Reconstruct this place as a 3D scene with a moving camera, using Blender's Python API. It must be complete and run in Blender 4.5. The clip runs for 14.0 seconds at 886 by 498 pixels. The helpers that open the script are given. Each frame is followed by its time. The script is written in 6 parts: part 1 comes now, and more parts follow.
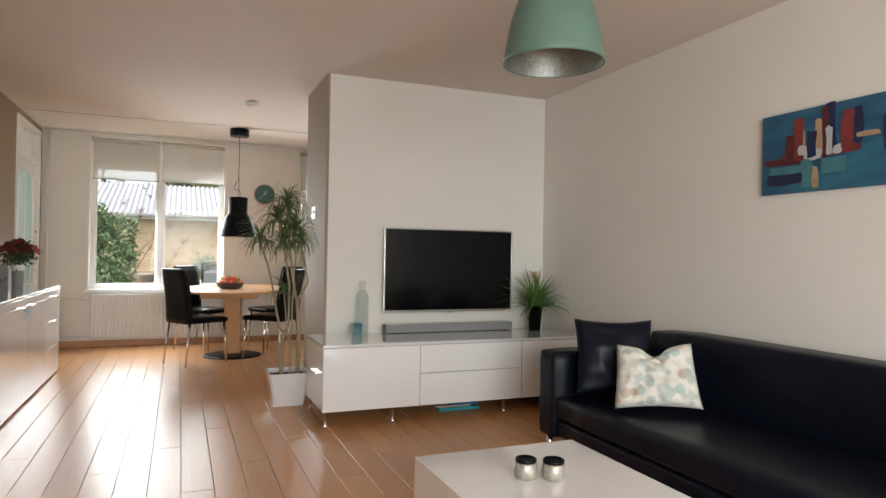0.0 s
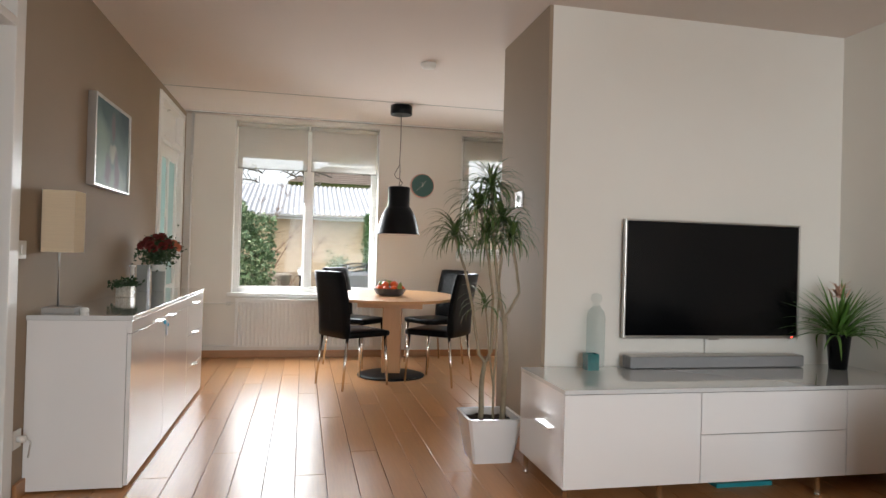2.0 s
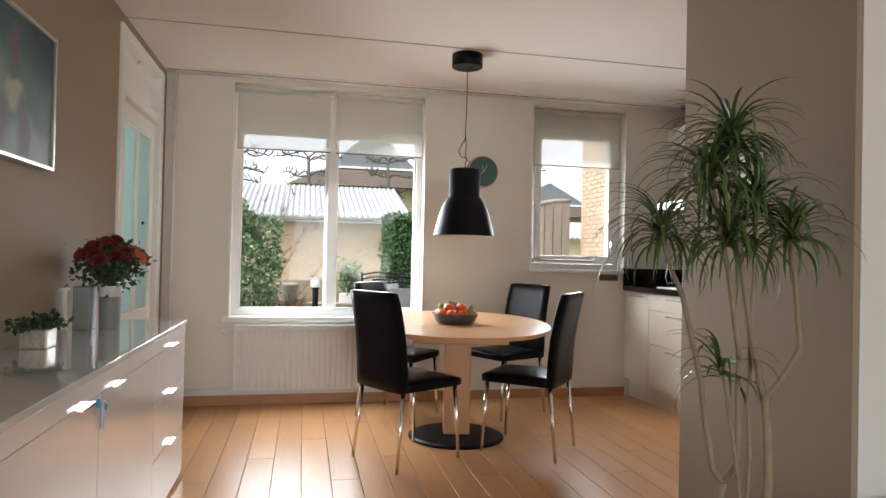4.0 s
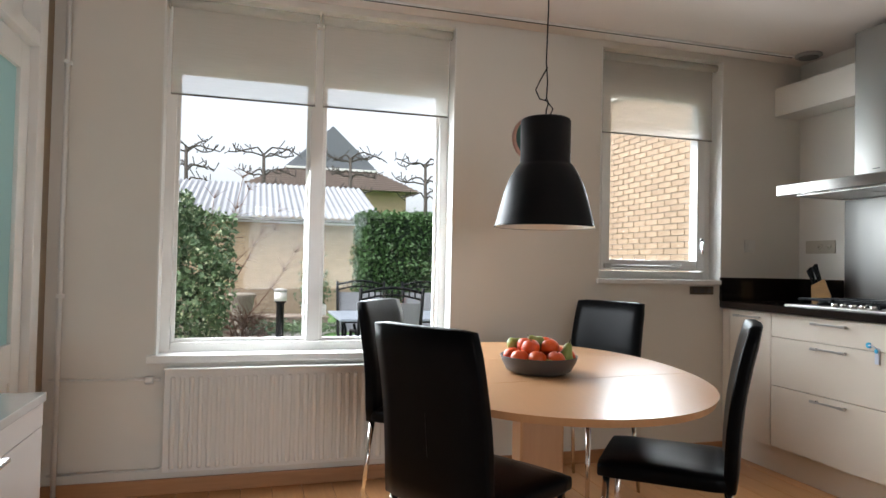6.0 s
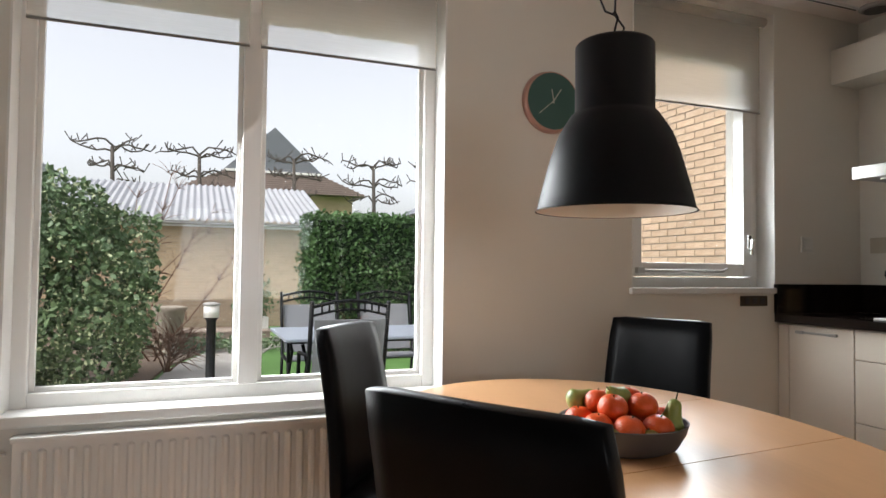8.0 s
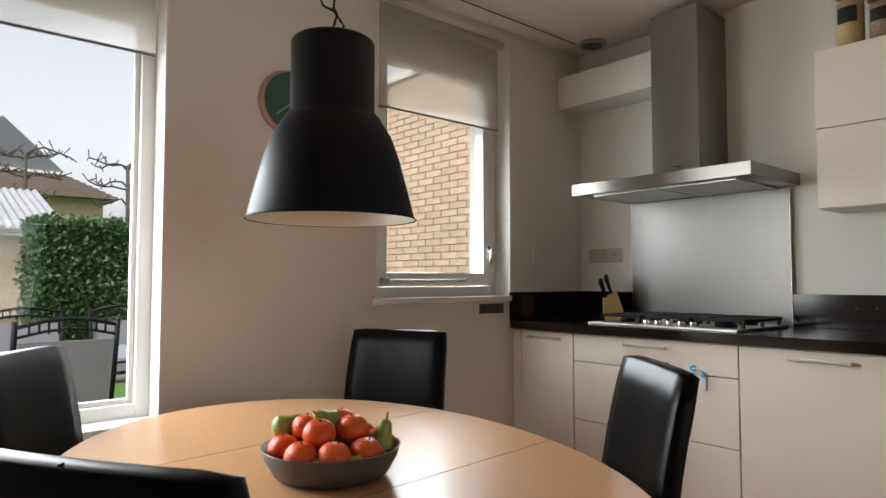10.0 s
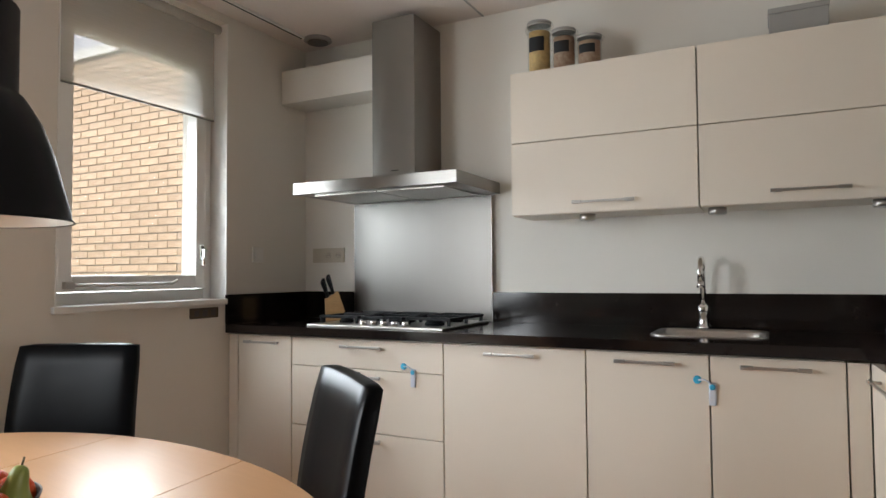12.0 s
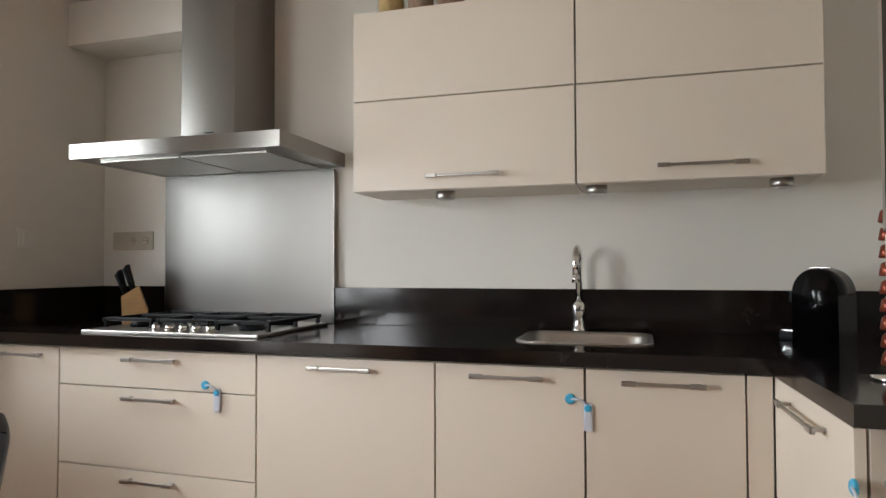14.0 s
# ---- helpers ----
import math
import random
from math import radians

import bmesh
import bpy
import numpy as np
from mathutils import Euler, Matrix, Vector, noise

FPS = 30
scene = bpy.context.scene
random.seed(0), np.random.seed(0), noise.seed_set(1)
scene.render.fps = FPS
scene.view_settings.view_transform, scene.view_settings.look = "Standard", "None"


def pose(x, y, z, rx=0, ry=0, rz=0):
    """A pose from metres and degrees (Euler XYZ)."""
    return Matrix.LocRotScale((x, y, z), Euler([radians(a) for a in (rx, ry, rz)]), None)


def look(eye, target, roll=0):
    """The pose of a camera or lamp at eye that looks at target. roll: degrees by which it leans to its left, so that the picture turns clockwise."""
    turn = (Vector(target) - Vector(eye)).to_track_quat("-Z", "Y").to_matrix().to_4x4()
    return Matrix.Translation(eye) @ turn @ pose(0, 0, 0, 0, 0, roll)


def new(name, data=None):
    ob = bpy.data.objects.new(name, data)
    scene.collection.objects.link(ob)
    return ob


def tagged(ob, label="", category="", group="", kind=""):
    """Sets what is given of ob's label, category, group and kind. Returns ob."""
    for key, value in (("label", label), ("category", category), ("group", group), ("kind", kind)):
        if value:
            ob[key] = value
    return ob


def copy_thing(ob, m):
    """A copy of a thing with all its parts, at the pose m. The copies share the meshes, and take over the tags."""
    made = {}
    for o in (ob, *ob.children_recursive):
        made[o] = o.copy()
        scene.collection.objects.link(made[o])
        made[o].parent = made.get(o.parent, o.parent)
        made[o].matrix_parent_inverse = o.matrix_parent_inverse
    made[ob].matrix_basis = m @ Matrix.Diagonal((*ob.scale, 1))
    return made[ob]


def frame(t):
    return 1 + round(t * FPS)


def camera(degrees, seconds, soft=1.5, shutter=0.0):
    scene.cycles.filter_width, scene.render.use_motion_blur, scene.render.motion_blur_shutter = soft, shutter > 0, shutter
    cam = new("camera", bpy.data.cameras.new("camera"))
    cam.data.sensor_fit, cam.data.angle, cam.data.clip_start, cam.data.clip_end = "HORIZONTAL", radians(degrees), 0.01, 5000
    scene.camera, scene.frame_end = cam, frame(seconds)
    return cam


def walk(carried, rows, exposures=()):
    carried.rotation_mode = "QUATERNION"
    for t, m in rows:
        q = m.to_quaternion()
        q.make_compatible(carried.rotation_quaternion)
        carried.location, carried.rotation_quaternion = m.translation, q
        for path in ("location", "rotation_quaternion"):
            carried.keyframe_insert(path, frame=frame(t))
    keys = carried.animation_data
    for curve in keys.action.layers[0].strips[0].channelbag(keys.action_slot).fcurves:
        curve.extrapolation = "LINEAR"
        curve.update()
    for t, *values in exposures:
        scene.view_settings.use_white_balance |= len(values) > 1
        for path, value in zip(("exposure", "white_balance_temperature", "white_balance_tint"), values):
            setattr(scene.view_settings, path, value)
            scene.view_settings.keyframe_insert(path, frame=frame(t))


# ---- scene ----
cam = camera(69.0, 14.0)
PATH = [
    (0, (0.372, 0.789, 1.159), (1.128, 2.64, 1.174), 1.0),
    (0.5, (0.32, 1.074, 1.119), (0.905, 2.986, 1.14), 1.3),
    (1, (0.289, 1.436, 1.124), (0.776, 3.376, 1.141), 1.4),
    (1.5, (0.216, 1.858, 1.135), (0.66, 3.809, 1.15), 1.4),
    (2, (0.108, 2.318, 1.132), (0.531, 4.273, 1.148), 1.6),
    (2.5, (0.008, 2.785, 1.16), (0.421, 4.742, 1.176), 1.3),
    (3, (-0.033, 3.244, 1.135), (0.375, 5.202, 1.161), 1.2),
    (3.5, (-0.049, 3.698, 1.152), (0.361, 5.656, 1.171), 1.3),
    (3.7, (-0.056, 3.884, 1.161), (0.357, 5.841, 1.183), 1.3),
    (5.8, (-0.148, 5.735, 1.132), (0.397, 7.659, 1.178), 1.2),
    (6, (-0.161, 5.9, 1.147), (0.398, 7.82, 1.194), 1.2),
    (6.5, (-0.2, 6.29, 1.14), (0.391, 8.2, 1.2), 1.1),
    (7, (-0.22, 6.605, 1.142), (0.405, 8.504, 1.204), 0.9),
    (7.2, (-0.19, 6.7, 1.14), (0.435, 8.6, 1.204), 0.85),
    (9.5, (0.102, 6.985, 1.161), (1.256, 8.618, 1.254), 0.2),
    (10, (0.155, 6.945, 1.156), (1.456, 8.461, 1.257), 0.0),
    (10.5, (0.223, 6.932, 1.186), (1.668, 8.312, 1.271), -0.2),
    (11, (0.267, 6.909, 1.19), (1.843, 8.137, 1.273), -0.3),
    (11.5, (0.245, 6.924, 1.187), (1.952, 7.962, 1.27), -0.7),
    (12, (0.285, 6.896, 1.194), (2.067, 7.802, 1.271), -0.5),
    (12.5, (0.3, 6.867, 1.175), (2.13, 7.669, 1.263), -0.2),
    (13, (0.367, 6.848, 1.17), (2.227, 7.579, 1.256), -0.2),
    (13.5, (0.571, 6.875, 1.171), (2.457, 7.537, 1.241), -0.3),
    (14, (0.884, 6.945, 1.185), (2.796, 7.53, 1.238), -0.2),
]
STOPS = [(0, 1.66, 6600, 10), (2, 1.60, 6450, 11), (3.5, 1.58, 6400, 11), (6, 1.25, 6250, 11), (7, 1.15, 6400, 12), (9.5, 0.88, 6550, 13), (10.5, 0.98, 6550, 13), (12, 1.22, 6400, 12), (13, 1.20, 6500, 12), (14, 1.28, 6550, 13)]
walk(cam, [(t, look(eye, target, roll)) for t, eye, target, roll in PATH], STOPS)

# ---- world and light ----
world = bpy.data.worlds.new("overcast_sky")
scene.world = world
world.use_nodes = True
wn = world.node_tree
wn.nodes.clear()
sky = wn.nodes.new("ShaderNodeTexSky")
sky.sky_type = "NISHITA"
sky.sun_disc = False
sky.sun_elevation, sky.sun_rotation = radians(50), radians(248)
sky.dust_density = 4.0
bgd = wn.nodes.new("ShaderNodeBackground")
bgd.inputs[1].default_value = 0.15
wout = wn.nodes.new("ShaderNodeOutputWorld")
veil = wn.nodes.new("ShaderNodeHueSaturation")
veil.inputs["Saturation"].default_value = 0.22
wn.links.new(sky.outputs[0], veil.inputs["Color"])
wn.links.new(veil.outputs[0], bgd.inputs[0])
wn.links.new(bgd.outputs[0], wout.inputs[0])


def lamp(name, kind, m, power, color=(1, 1, 1), size=(1, 1), angle=0.5, spread=180):
    data = bpy.data.lights.new(name, kind)
    data.energy, data.color = power, color
    if kind == "AREA":
        data.shape, data.size, data.size_y, data.spread = "RECTANGLE", size[0], size[1], radians(spread)
    if kind == "SUN":
        data.angle = radians(angle)
    ob = new(name, data)
    ob.matrix_world = m
    return ob


lamp("sun", "SUN", look((0, 0, 10), (3.0, 1.5, 6)), 1.0, (1.0, 0.97, 0.93), angle=20)
lamp("daylight_dining_window", "AREA", look((0.14, 9.62, 1.36), (1.8, 7.4, 0.0)), 27, (0.93, 0.98, 1.0), (1.4, 1.25), spread=140)
lamp("daylight_kitchen_window", "AREA", look((2.2, 9.62, 1.56), (2.4, 7.0, 0.6)), 9, (0.88, 0.96, 1.0), (0.7, 0.8), spread=140)
lamp("daylight_living_window", "AREA", look((1.0, -1.75, 1.4), (3.2, 2.2, 0.4)), 50, (0.90, 0.97, 1.0), (3.0, 1.8), spread=150)
# Added lamp in the windowless hall, lights the frosted door panes from behind.
lamp("hall_fill", "AREA", look((-2.35, 7.6, 1.6), (-1.1, 8.2, 1.4)), 6, (0.92, 1.0, 1.0), (1.2, 1.2))


# ---- materials ----
def material(name, color, rough=0.5, metal=0.0, vary=0.06, scale=12.0, bump=0.0, bump_scale=60.0, coat=0.0,
             color2=None, stretch=(1, 1, 1), spec=0.5, random_tint=0.0, rough_vary=0.08, emit=0.0):
    m = bpy.data.materials.new(name)
    m.use_nodes = True
    nt = m.node_tree
    b = nt.nodes["Principled BSDF"]
    b.inputs["Roughness"].default_value = rough
    b.inputs["Metallic"].default_value = metal
    b.inputs["Coat Weight"].default_value = coat
    b.inputs["Coat Roughness"].default_value = 0.06
    b.inputs["Specular IOR Level"].default_value = spec
    co = nt.nodes.new("ShaderNodeTexCoord")
    mp = nt.nodes.new("ShaderNodeMapping")
    mp.inputs["Scale"].default_value = stretch
    nt.links.new(co.outputs["Object"], mp.inputs[0])
    n1 = nt.nodes.new("ShaderNodeTexNoise")
    n1.inputs["Scale"].default_value, n1.inputs["Detail"].default_value = scale, 6
    n2 = nt.nodes.new("ShaderNodeTexNoise")
    n2.inputs["Scale"].default_value, n2.inputs["Detail"].default_value = scale * 0.12, 2
    for n in (n1, n2):
        nt.links.new(mp.outputs[0], n.inputs["Vector"])
    add = nt.nodes.new("ShaderNodeMath")
    add.operation = "ADD"
    nt.links.new(n1.outputs[0], add.inputs[0])
    nt.links.new(n2.outputs[0], add.inputs[1])
    half = nt.nodes.new("ShaderNodeMath")
    half.operation = "MULTIPLY"
    half.inputs[1].default_value = 0.5
    nt.links.new(add.outputs[0], half.inputs[0])
    ramp = nt.nodes.new("ShaderNodeValToRGB")
    c2 = color2 or tuple(min(1, c * (1 + vary)) for c in color)
    c1 = color if color2 else tuple(c * (1 - vary) for c in color)
    ramp.color_ramp.elements[0].position, ramp.color_ramp.elements[1].position = 0.33, 0.67
    ramp.color_ramp.elements[0].color, ramp.color_ramp.elements[1].color = (*c1, 1), (*c2, 1)
    nt.links.new(half.outputs[0], ramp.inputs[0])
    last = ramp.outputs[0]
    if random_tint:
        oi = nt.nodes.new("ShaderNodeObjectInfo")
        mr = nt.nodes.new("ShaderNodeMapRange")
        mr.inputs[3].default_value, mr.inputs[4].default_value = 1 - random_tint, 1 + random_tint
        nt.links.new(oi.outputs["Random"], mr.inputs[0])
        hs = nt.nodes.new("ShaderNodeHueSaturation")
        nt.links.new(mr.outputs[0], hs.inputs["Value"])
        nt.links.new(last, hs.inputs["Color"])
        last = hs.outputs[0]
    nt.links.new(last, b.inputs["Base Color"])
    if rough_vary:
        rr = nt.nodes.new("ShaderNodeMapRange")
        rr.inputs[3].default_value, rr.inputs[4].default_value = max(0.02, rough - rough_vary), min(1, rough + rough_vary)
        nt.links.new(half.outputs[0], rr.inputs[0])
        nt.links.new(rr.outputs[0], b.inputs["Roughness"])
    if bump:
        n3 = nt.nodes.new("ShaderNodeTexNoise")
        n3.inputs["Scale"].default_value, n3.inputs["Detail"].default_value = bump_scale, 4
        nt.links.new(mp.outputs[0], n3.inputs["Vector"])
        bp = nt.nodes.new("ShaderNodeBump")
        bp.inputs["Strength"].default_value, bp.inputs["Distance"].default_value = bump, 0.004
        nt.links.new(n3.outputs[0], bp.inputs["Height"])
        nt.links.new(bp.outputs[0], b.inputs["Normal"])
    if emit:
        b.inputs["Emission Color"].default_value = (*color, 1)
        b.inputs["Emission Strength"].default_value = emit
    return m


def glass_material(name, color=(1, 1, 1), rough=0.0, clear=0.9):
    """A pane: mostly see-through with a Fresnel gloss, or frosted where rough."""
    m = bpy.data.materials.new(name)
    m.use_nodes = True
    nt = m.node_tree
    nt.nodes.clear()
    out = nt.nodes.new("ShaderNodeOutputMaterial")
    mix = nt.nodes.new("ShaderNodeMixShader")
    gl = nt.nodes.new("ShaderNodeBsdfGlossy")
    gl.inputs["Roughness"].default_value = max(0.01, rough)
    fr = nt.nodes.new("ShaderNodeMath")
    fr.operation, fr.use_clamp = "MULTIPLY_ADD", True
    fr.inputs[1].default_value, fr.inputs[2].default_value = 0.35, 0.012
    pw = nt.nodes.new("ShaderNodeMath")
    pw.operation = "POWER"
    pw.inputs[1].default_value = 4.0
    lw = nt.nodes.new("ShaderNodeLayerWeight")
    lw.inputs[0].default_value = 0.5
    nt.links.new(lw.outputs["Facing"], pw.inputs[0])
    nt.links.new(pw.outputs[0], fr.inputs[0])
    if rough:
        tr = nt.nodes.new("ShaderNodeBsdfTranslucent")
    else:
        tr = nt.nodes.new("ShaderNodeBsdfTransparent")
    tr.inputs[0].default_value = (*color, 1)
    nt.links.new(fr.outputs[0], mix.inputs[0])
    nt.links.new(tr.outputs[0], mix.inputs[1])
    nt.links.new(gl.outputs[0], mix.inputs[2])
    nt.links.new(mix.outputs[0], out.inputs[0])
    return m


def cloth_material(name, color, see=0.3, back=0.8):
    """Thin woven fabric that lets light through."""
    m = bpy.data.materials.new(name)
    m.use_nodes = True
    nt = m.node_tree
    nt.nodes.clear()
    out = nt.nodes.new("ShaderNodeOutputMaterial")
    d = nt.nodes.new("ShaderNodeBsdfDiffuse")
    t = nt.nodes.new("ShaderNodeBsdfTranslucent")
    p = nt.nodes.new("ShaderNodeBsdfTransparent")
    co = nt.nodes.new("ShaderNodeTexCoord")
    mp = nt.nodes.new("ShaderNodeMapping")
    mp.inputs["Scale"].default_value = (1, 1, 40)
    nz = nt.nodes.new("ShaderNodeTexNoise")
    nz.inputs["Scale"].default_value = 8
    hs = nt.nodes.new("ShaderNodeHueSaturation")
    hs.inputs["Color"].default_value = (*color, 1)
    mr = nt.nodes.new("ShaderNodeMapRange")
    mr.inputs[3].default_value, mr.inputs[4].default_value = 0.92, 1.08
    nt.links.new(co.outputs["Object"], mp.inputs[0])
    nt.links.new(mp.outputs[0], nz.inputs["Vector"])
    nt.links.new(nz.outputs[0], mr.inputs[0])
    nt.links.new(mr.outputs[0], hs.inputs["Value"])
    nt.links.new(hs.outputs[0], d.inputs[0])
    nt.links.new(hs.outputs[0], t.inputs[0])
    m1, m2 = nt.nodes.new("ShaderNodeMixShader"), nt.nodes.new("ShaderNodeMixShader")
    m1.inputs[0].default_value, m2.inputs[0].default_value = back, see
    nt.links.new(d.outputs[0], m1.inputs[1])
    nt.links.new(t.outputs[0], m1.inputs[2])
    nt.links.new(m1.outputs[0], m2.inputs[1])
    nt.links.new(p.outputs[0], m2.inputs[2])
    nt.links.new(m2.outputs[0], out.inputs[0])
    return m


M = {}
M["wall"] = material("white_wall_paint", (0.74, 0.71, 0.65), 0.75, vary=0.02, scale=3, bump=0.12, bump_scale=180)
M["taupe"] = material("taupe_wall_paint", (0.315, 0.24, 0.168), 0.75, vary=0.03, scale=3, bump=0.12, bump_scale=180)
M["ceiling"] = material("ceiling_paint", (0.72, 0.645, 0.59), 0.8, vary=0.02, scale=2, bump=0.15, bump_scale=150)
M["paint"] = material("gloss_white_paint", (0.80, 0.79, 0.76), 0.3, vary=0.02, scale=5)
M["gloss"] = material("high_gloss_white", (0.80, 0.79, 0.78), 0.14, vary=0.01, scale=3, coat=0.6, rough_vary=0.03)
M["glasstop"] = material("white_glass_top", (0.66, 0.67, 0.67), 0.06, vary=0.01, scale=3, coat=1.0, rough_vary=0.02)
M["cream"] = material("cream_cabinet_front", (0.76, 0.68, 0.575), 0.42, vary=0.015, scale=4, bump=0.05, bump_scale=200)
M["granite"] = material("dark_granite", (0.010, 0.007, 0.006), 0.12, vary=0.5, scale=120, coat=0.0, spec=0.38, rough_vary=0.04)
M["steel"] = material("brushed_steel", (0.29, 0.276, 0.258), 0.30, 1.0, vary=0.015, scale=2, rough_vary=0.03)
M["steel"].node_tree.nodes["Principled BSDF"].inputs["Anisotropic"].default_value = 0.9
M["steel"].node_tree.nodes["Principled BSDF"].inputs["Anisotropic Rotation"].default_value = 0.25
M["splash_steel"] = material("brushed_sheet_steel", (0.20, 0.19, 0.178), 0.37, 1.0, vary=0.10, scale=3.2, stretch=(1, 1, 0.05), rough_vary=0.04, bump=0.42, bump_scale=4.0)
M["splash_steel"].node_tree.nodes["Bump"].inputs["Distance"].default_value = 0.012
M["steel2"] = material("satin_steel", (0.50, 0.48, 0.45), 0.32, 1.0, vary=0.04, scale=40)
M["chrome"] = material("chrome", (0.78, 0.77, 0.75), 0.10, 1.0, vary=0.02, scale=20, rough_vary=0.03)
M["leather"] = material("black_leather", (0.003, 0.0033, 0.0042), 0.31, vary=0.2, scale=20, bump=0.06, bump_scale=260, spec=0.11, rough_vary=0.04)
M["sofa"] = material("navy_black_leather", (0.004, 0.0056, 0.012), 0.38, vary=0.2, scale=9, bump=0.8, bump_scale=13, spec=0.19)
M["plank"] = material("oiled_beech_plank", (0.46, 0.23, 0.095), 0.33, color2=(0.575, 0.29, 0.12), scale=5, stretch=(14, 0.9, 1), random_tint=0.09,
                      coat=0.0, spec=0.38, rough_vary=0.04, bump=0.02, bump_scale=12)
M["base_wood"] = material("wood_skirting", (0.36, 0.17, 0.07), 0.4, color2=(0.46, 0.23, 0.10), scale=6, stretch=(1, 1, 12))
M["joint"] = material("dark_joint", (0.20, 0.09, 0.035), 0.8)
M["table"] = material("beech_table", (0.55, 0.30, 0.145), 0.30, color2=(0.60, 0.34, 0.172), scale=6, stretch=(14, 1, 1), spec=0.38, coat=0.05, rough_vary=0.04)
M["black"] = material("matt_black_metal", (0.0045, 0.005, 0.006), 0.42, vary=0.1, scale=20, spec=0.16)
M["blackgloss"] = material("black_gloss", (0.002, 0.002, 0.0025), 0.16, vary=0.1, scale=10, spec=0.25, rough_vary=0.02)
M["oven_glass"] = material("dark_oven_glass", (0.006, 0.006, 0.005), 0.12, vary=0.1, scale=8, spec=0.14, rough_vary=0.02)
M["white_plastic"] = material("white_plastic", (0.75, 0.74, 0.70), 0.4, vary=0.02)
M["ivory"] = material("ivory_plastic", (0.50, 0.45, 0.36), 0.4, vary=0.02)
M["blue_plastic"] = material("blue_plastic", (0.05, 0.42, 0.66), 0.35, vary=0.03)
M["lavender_plastic"] = material("pale_plastic", (0.62, 0.66, 0.75), 0.35, vary=0.03)
M["glass"] = glass_material("window_glass", (0.97, 0.98, 0.98))
M["frosted"] = glass_material("frosted_glass", (0.70, 0.84, 0.82), rough=0.2)
M["blind"] = cloth_material("roller_blind_cloth", (0.90, 0.88, 0.84), 0.69)


M["grass"] = material("lawn", (0.06, 0.14, 0.03), 0.9, color2=(0.10, 0.22, 0.05), scale=8, bump=0.6, bump_scale=60)
M["brick"] = material("yellow_brick", (0.44, 0.31, 0.205), 0.85, color2=(0.54, 0.41, 0.295), scale=14, random_tint=0.09, bump=0.4, bump_scale=90)
M["mortar"] = material("mortar", (0.30, 0.26, 0.21), 0.95, vary=0.08, scale=20, bump=0.4, bump_scale=80)

M["cork"] = material("natural_wood", (0.50, 0.30, 0.13), 0.5, vary=0.15, scale=20, stretch=(1, 1, 8))
M["teal_glass"] = material("teal_glass", (0.02, 0.14, 0.145), 0.08, vary=0.2, scale=40, coat=0.5)
M["clear_glass"] = glass_material("clear_glass", (0.93, 0.95, 0.95))
M["sage"] = material("sage_green_metal", (0.115, 0.205, 0.165), 0.45, vary=0.04)
M["silver_in"] = material("hammered_silver", (0.35, 0.36, 0.33), 0.45, 0.8, vary=0.3, scale=60, bump=0.8, bump_scale=70)
M["leaf"] = material("strap_leaf", (0.045, 0.095, 0.025), 0.4, color2=(0.11, 0.17, 0.05), scale=6)
M["leaf_fresh"] = material("fresh_leaf", (0.07, 0.17, 0.03), 0.45, color2=(0.16, 0.30, 0.06), scale=10)
M["leaf_dark"] = material("dark_leaf", (0.02, 0.05, 0.018), 0.5, color2=(0.05, 0.09, 0.03), scale=14)
M["hedge"] = material("hedge_leaf", (0.025, 0.065, 0.018), 0.6, color2=(0.07, 0.15, 0.035), scale=3)
M["bush"] = material("bush_leaf", (0.045, 0.095, 0.04), 0.5, color2=(0.15, 0.22, 0.10), scale=4)
M["trunk"] = material("pale_stem", (0.30, 0.24, 0.16), 0.8, vary=0.2, scale=30, bump=0.6, bump_scale=80)
M["bark"] = material("tree_bark", (0.07, 0.06, 0.05), 0.9, vary=0.2, scale=6)
M["twig"] = material("twig", (0.16, 0.09, 0.06), 0.9, vary=0.2, scale=6)
M["soil"] = material("potting_soil", (0.03, 0.02, 0.014), 0.95, vary=0.4, scale=60, bump=1.0, bump_scale=150)
M["earth"] = material("garden_earth", (0.14, 0.10, 0.07), 0.95, vary=0.3, scale=4, bump=1.0, bump_scale=30)
M["paving"] = material("grey_paving", (0.33, 0.31, 0.28), 0.85, vary=0.1, scale=3, bump=0.4, bump_scale=40)
M["corrugated"] = material("corrugated_sheet", (0.33, 0.34, 0.36), 0.7, vary=0.12, scale=2)
M["roof_grey"] = material("grey_roof", (0.16, 0.17, 0.19), 0.8, vary=0.08, scale=3)
M["roof_tile"] = material("brown_roof_tiles", (0.17, 0.13, 0.11), 0.85, vary=0.15, scale=3)
M["fence"] = material("weathered_board", (0.26, 0.21, 0.17), 0.85, vary=0.15, scale=5, stretch=(4, 4, 0.4), random_tint=0.1)
M["grey_cup"] = material("grey_ceramic", (0.27, 0.28, 0.26), 0.5, vary=0.04)
M["lampshade"] = cloth_material("paper_lampshade", (0.90, 0.80, 0.63), 0.03, 0.45)
M["petal"] = material("orange_red_petal", (0.50, 0.10, 0.04), 0.6, color2=(0.70, 0.26, 0.12), scale=30)
M["petal_dark"] = material("deep_red_petal", (0.10, 0.012, 0.012), 0.6, color2=(0.24, 0.03, 0.02), scale=30)
M["orange"] = material("mandarin_skin", (0.66, 0.065, 0.008), 0.36, color2=(0.78, 0.12, 0.015), scale=14, bump=0.4, bump_scale=240)
M["pear"] = material("pear_skin", (0.20, 0.26, 0.05), 0.42, color2=(0.34, 0.36, 0.10), scale=20)
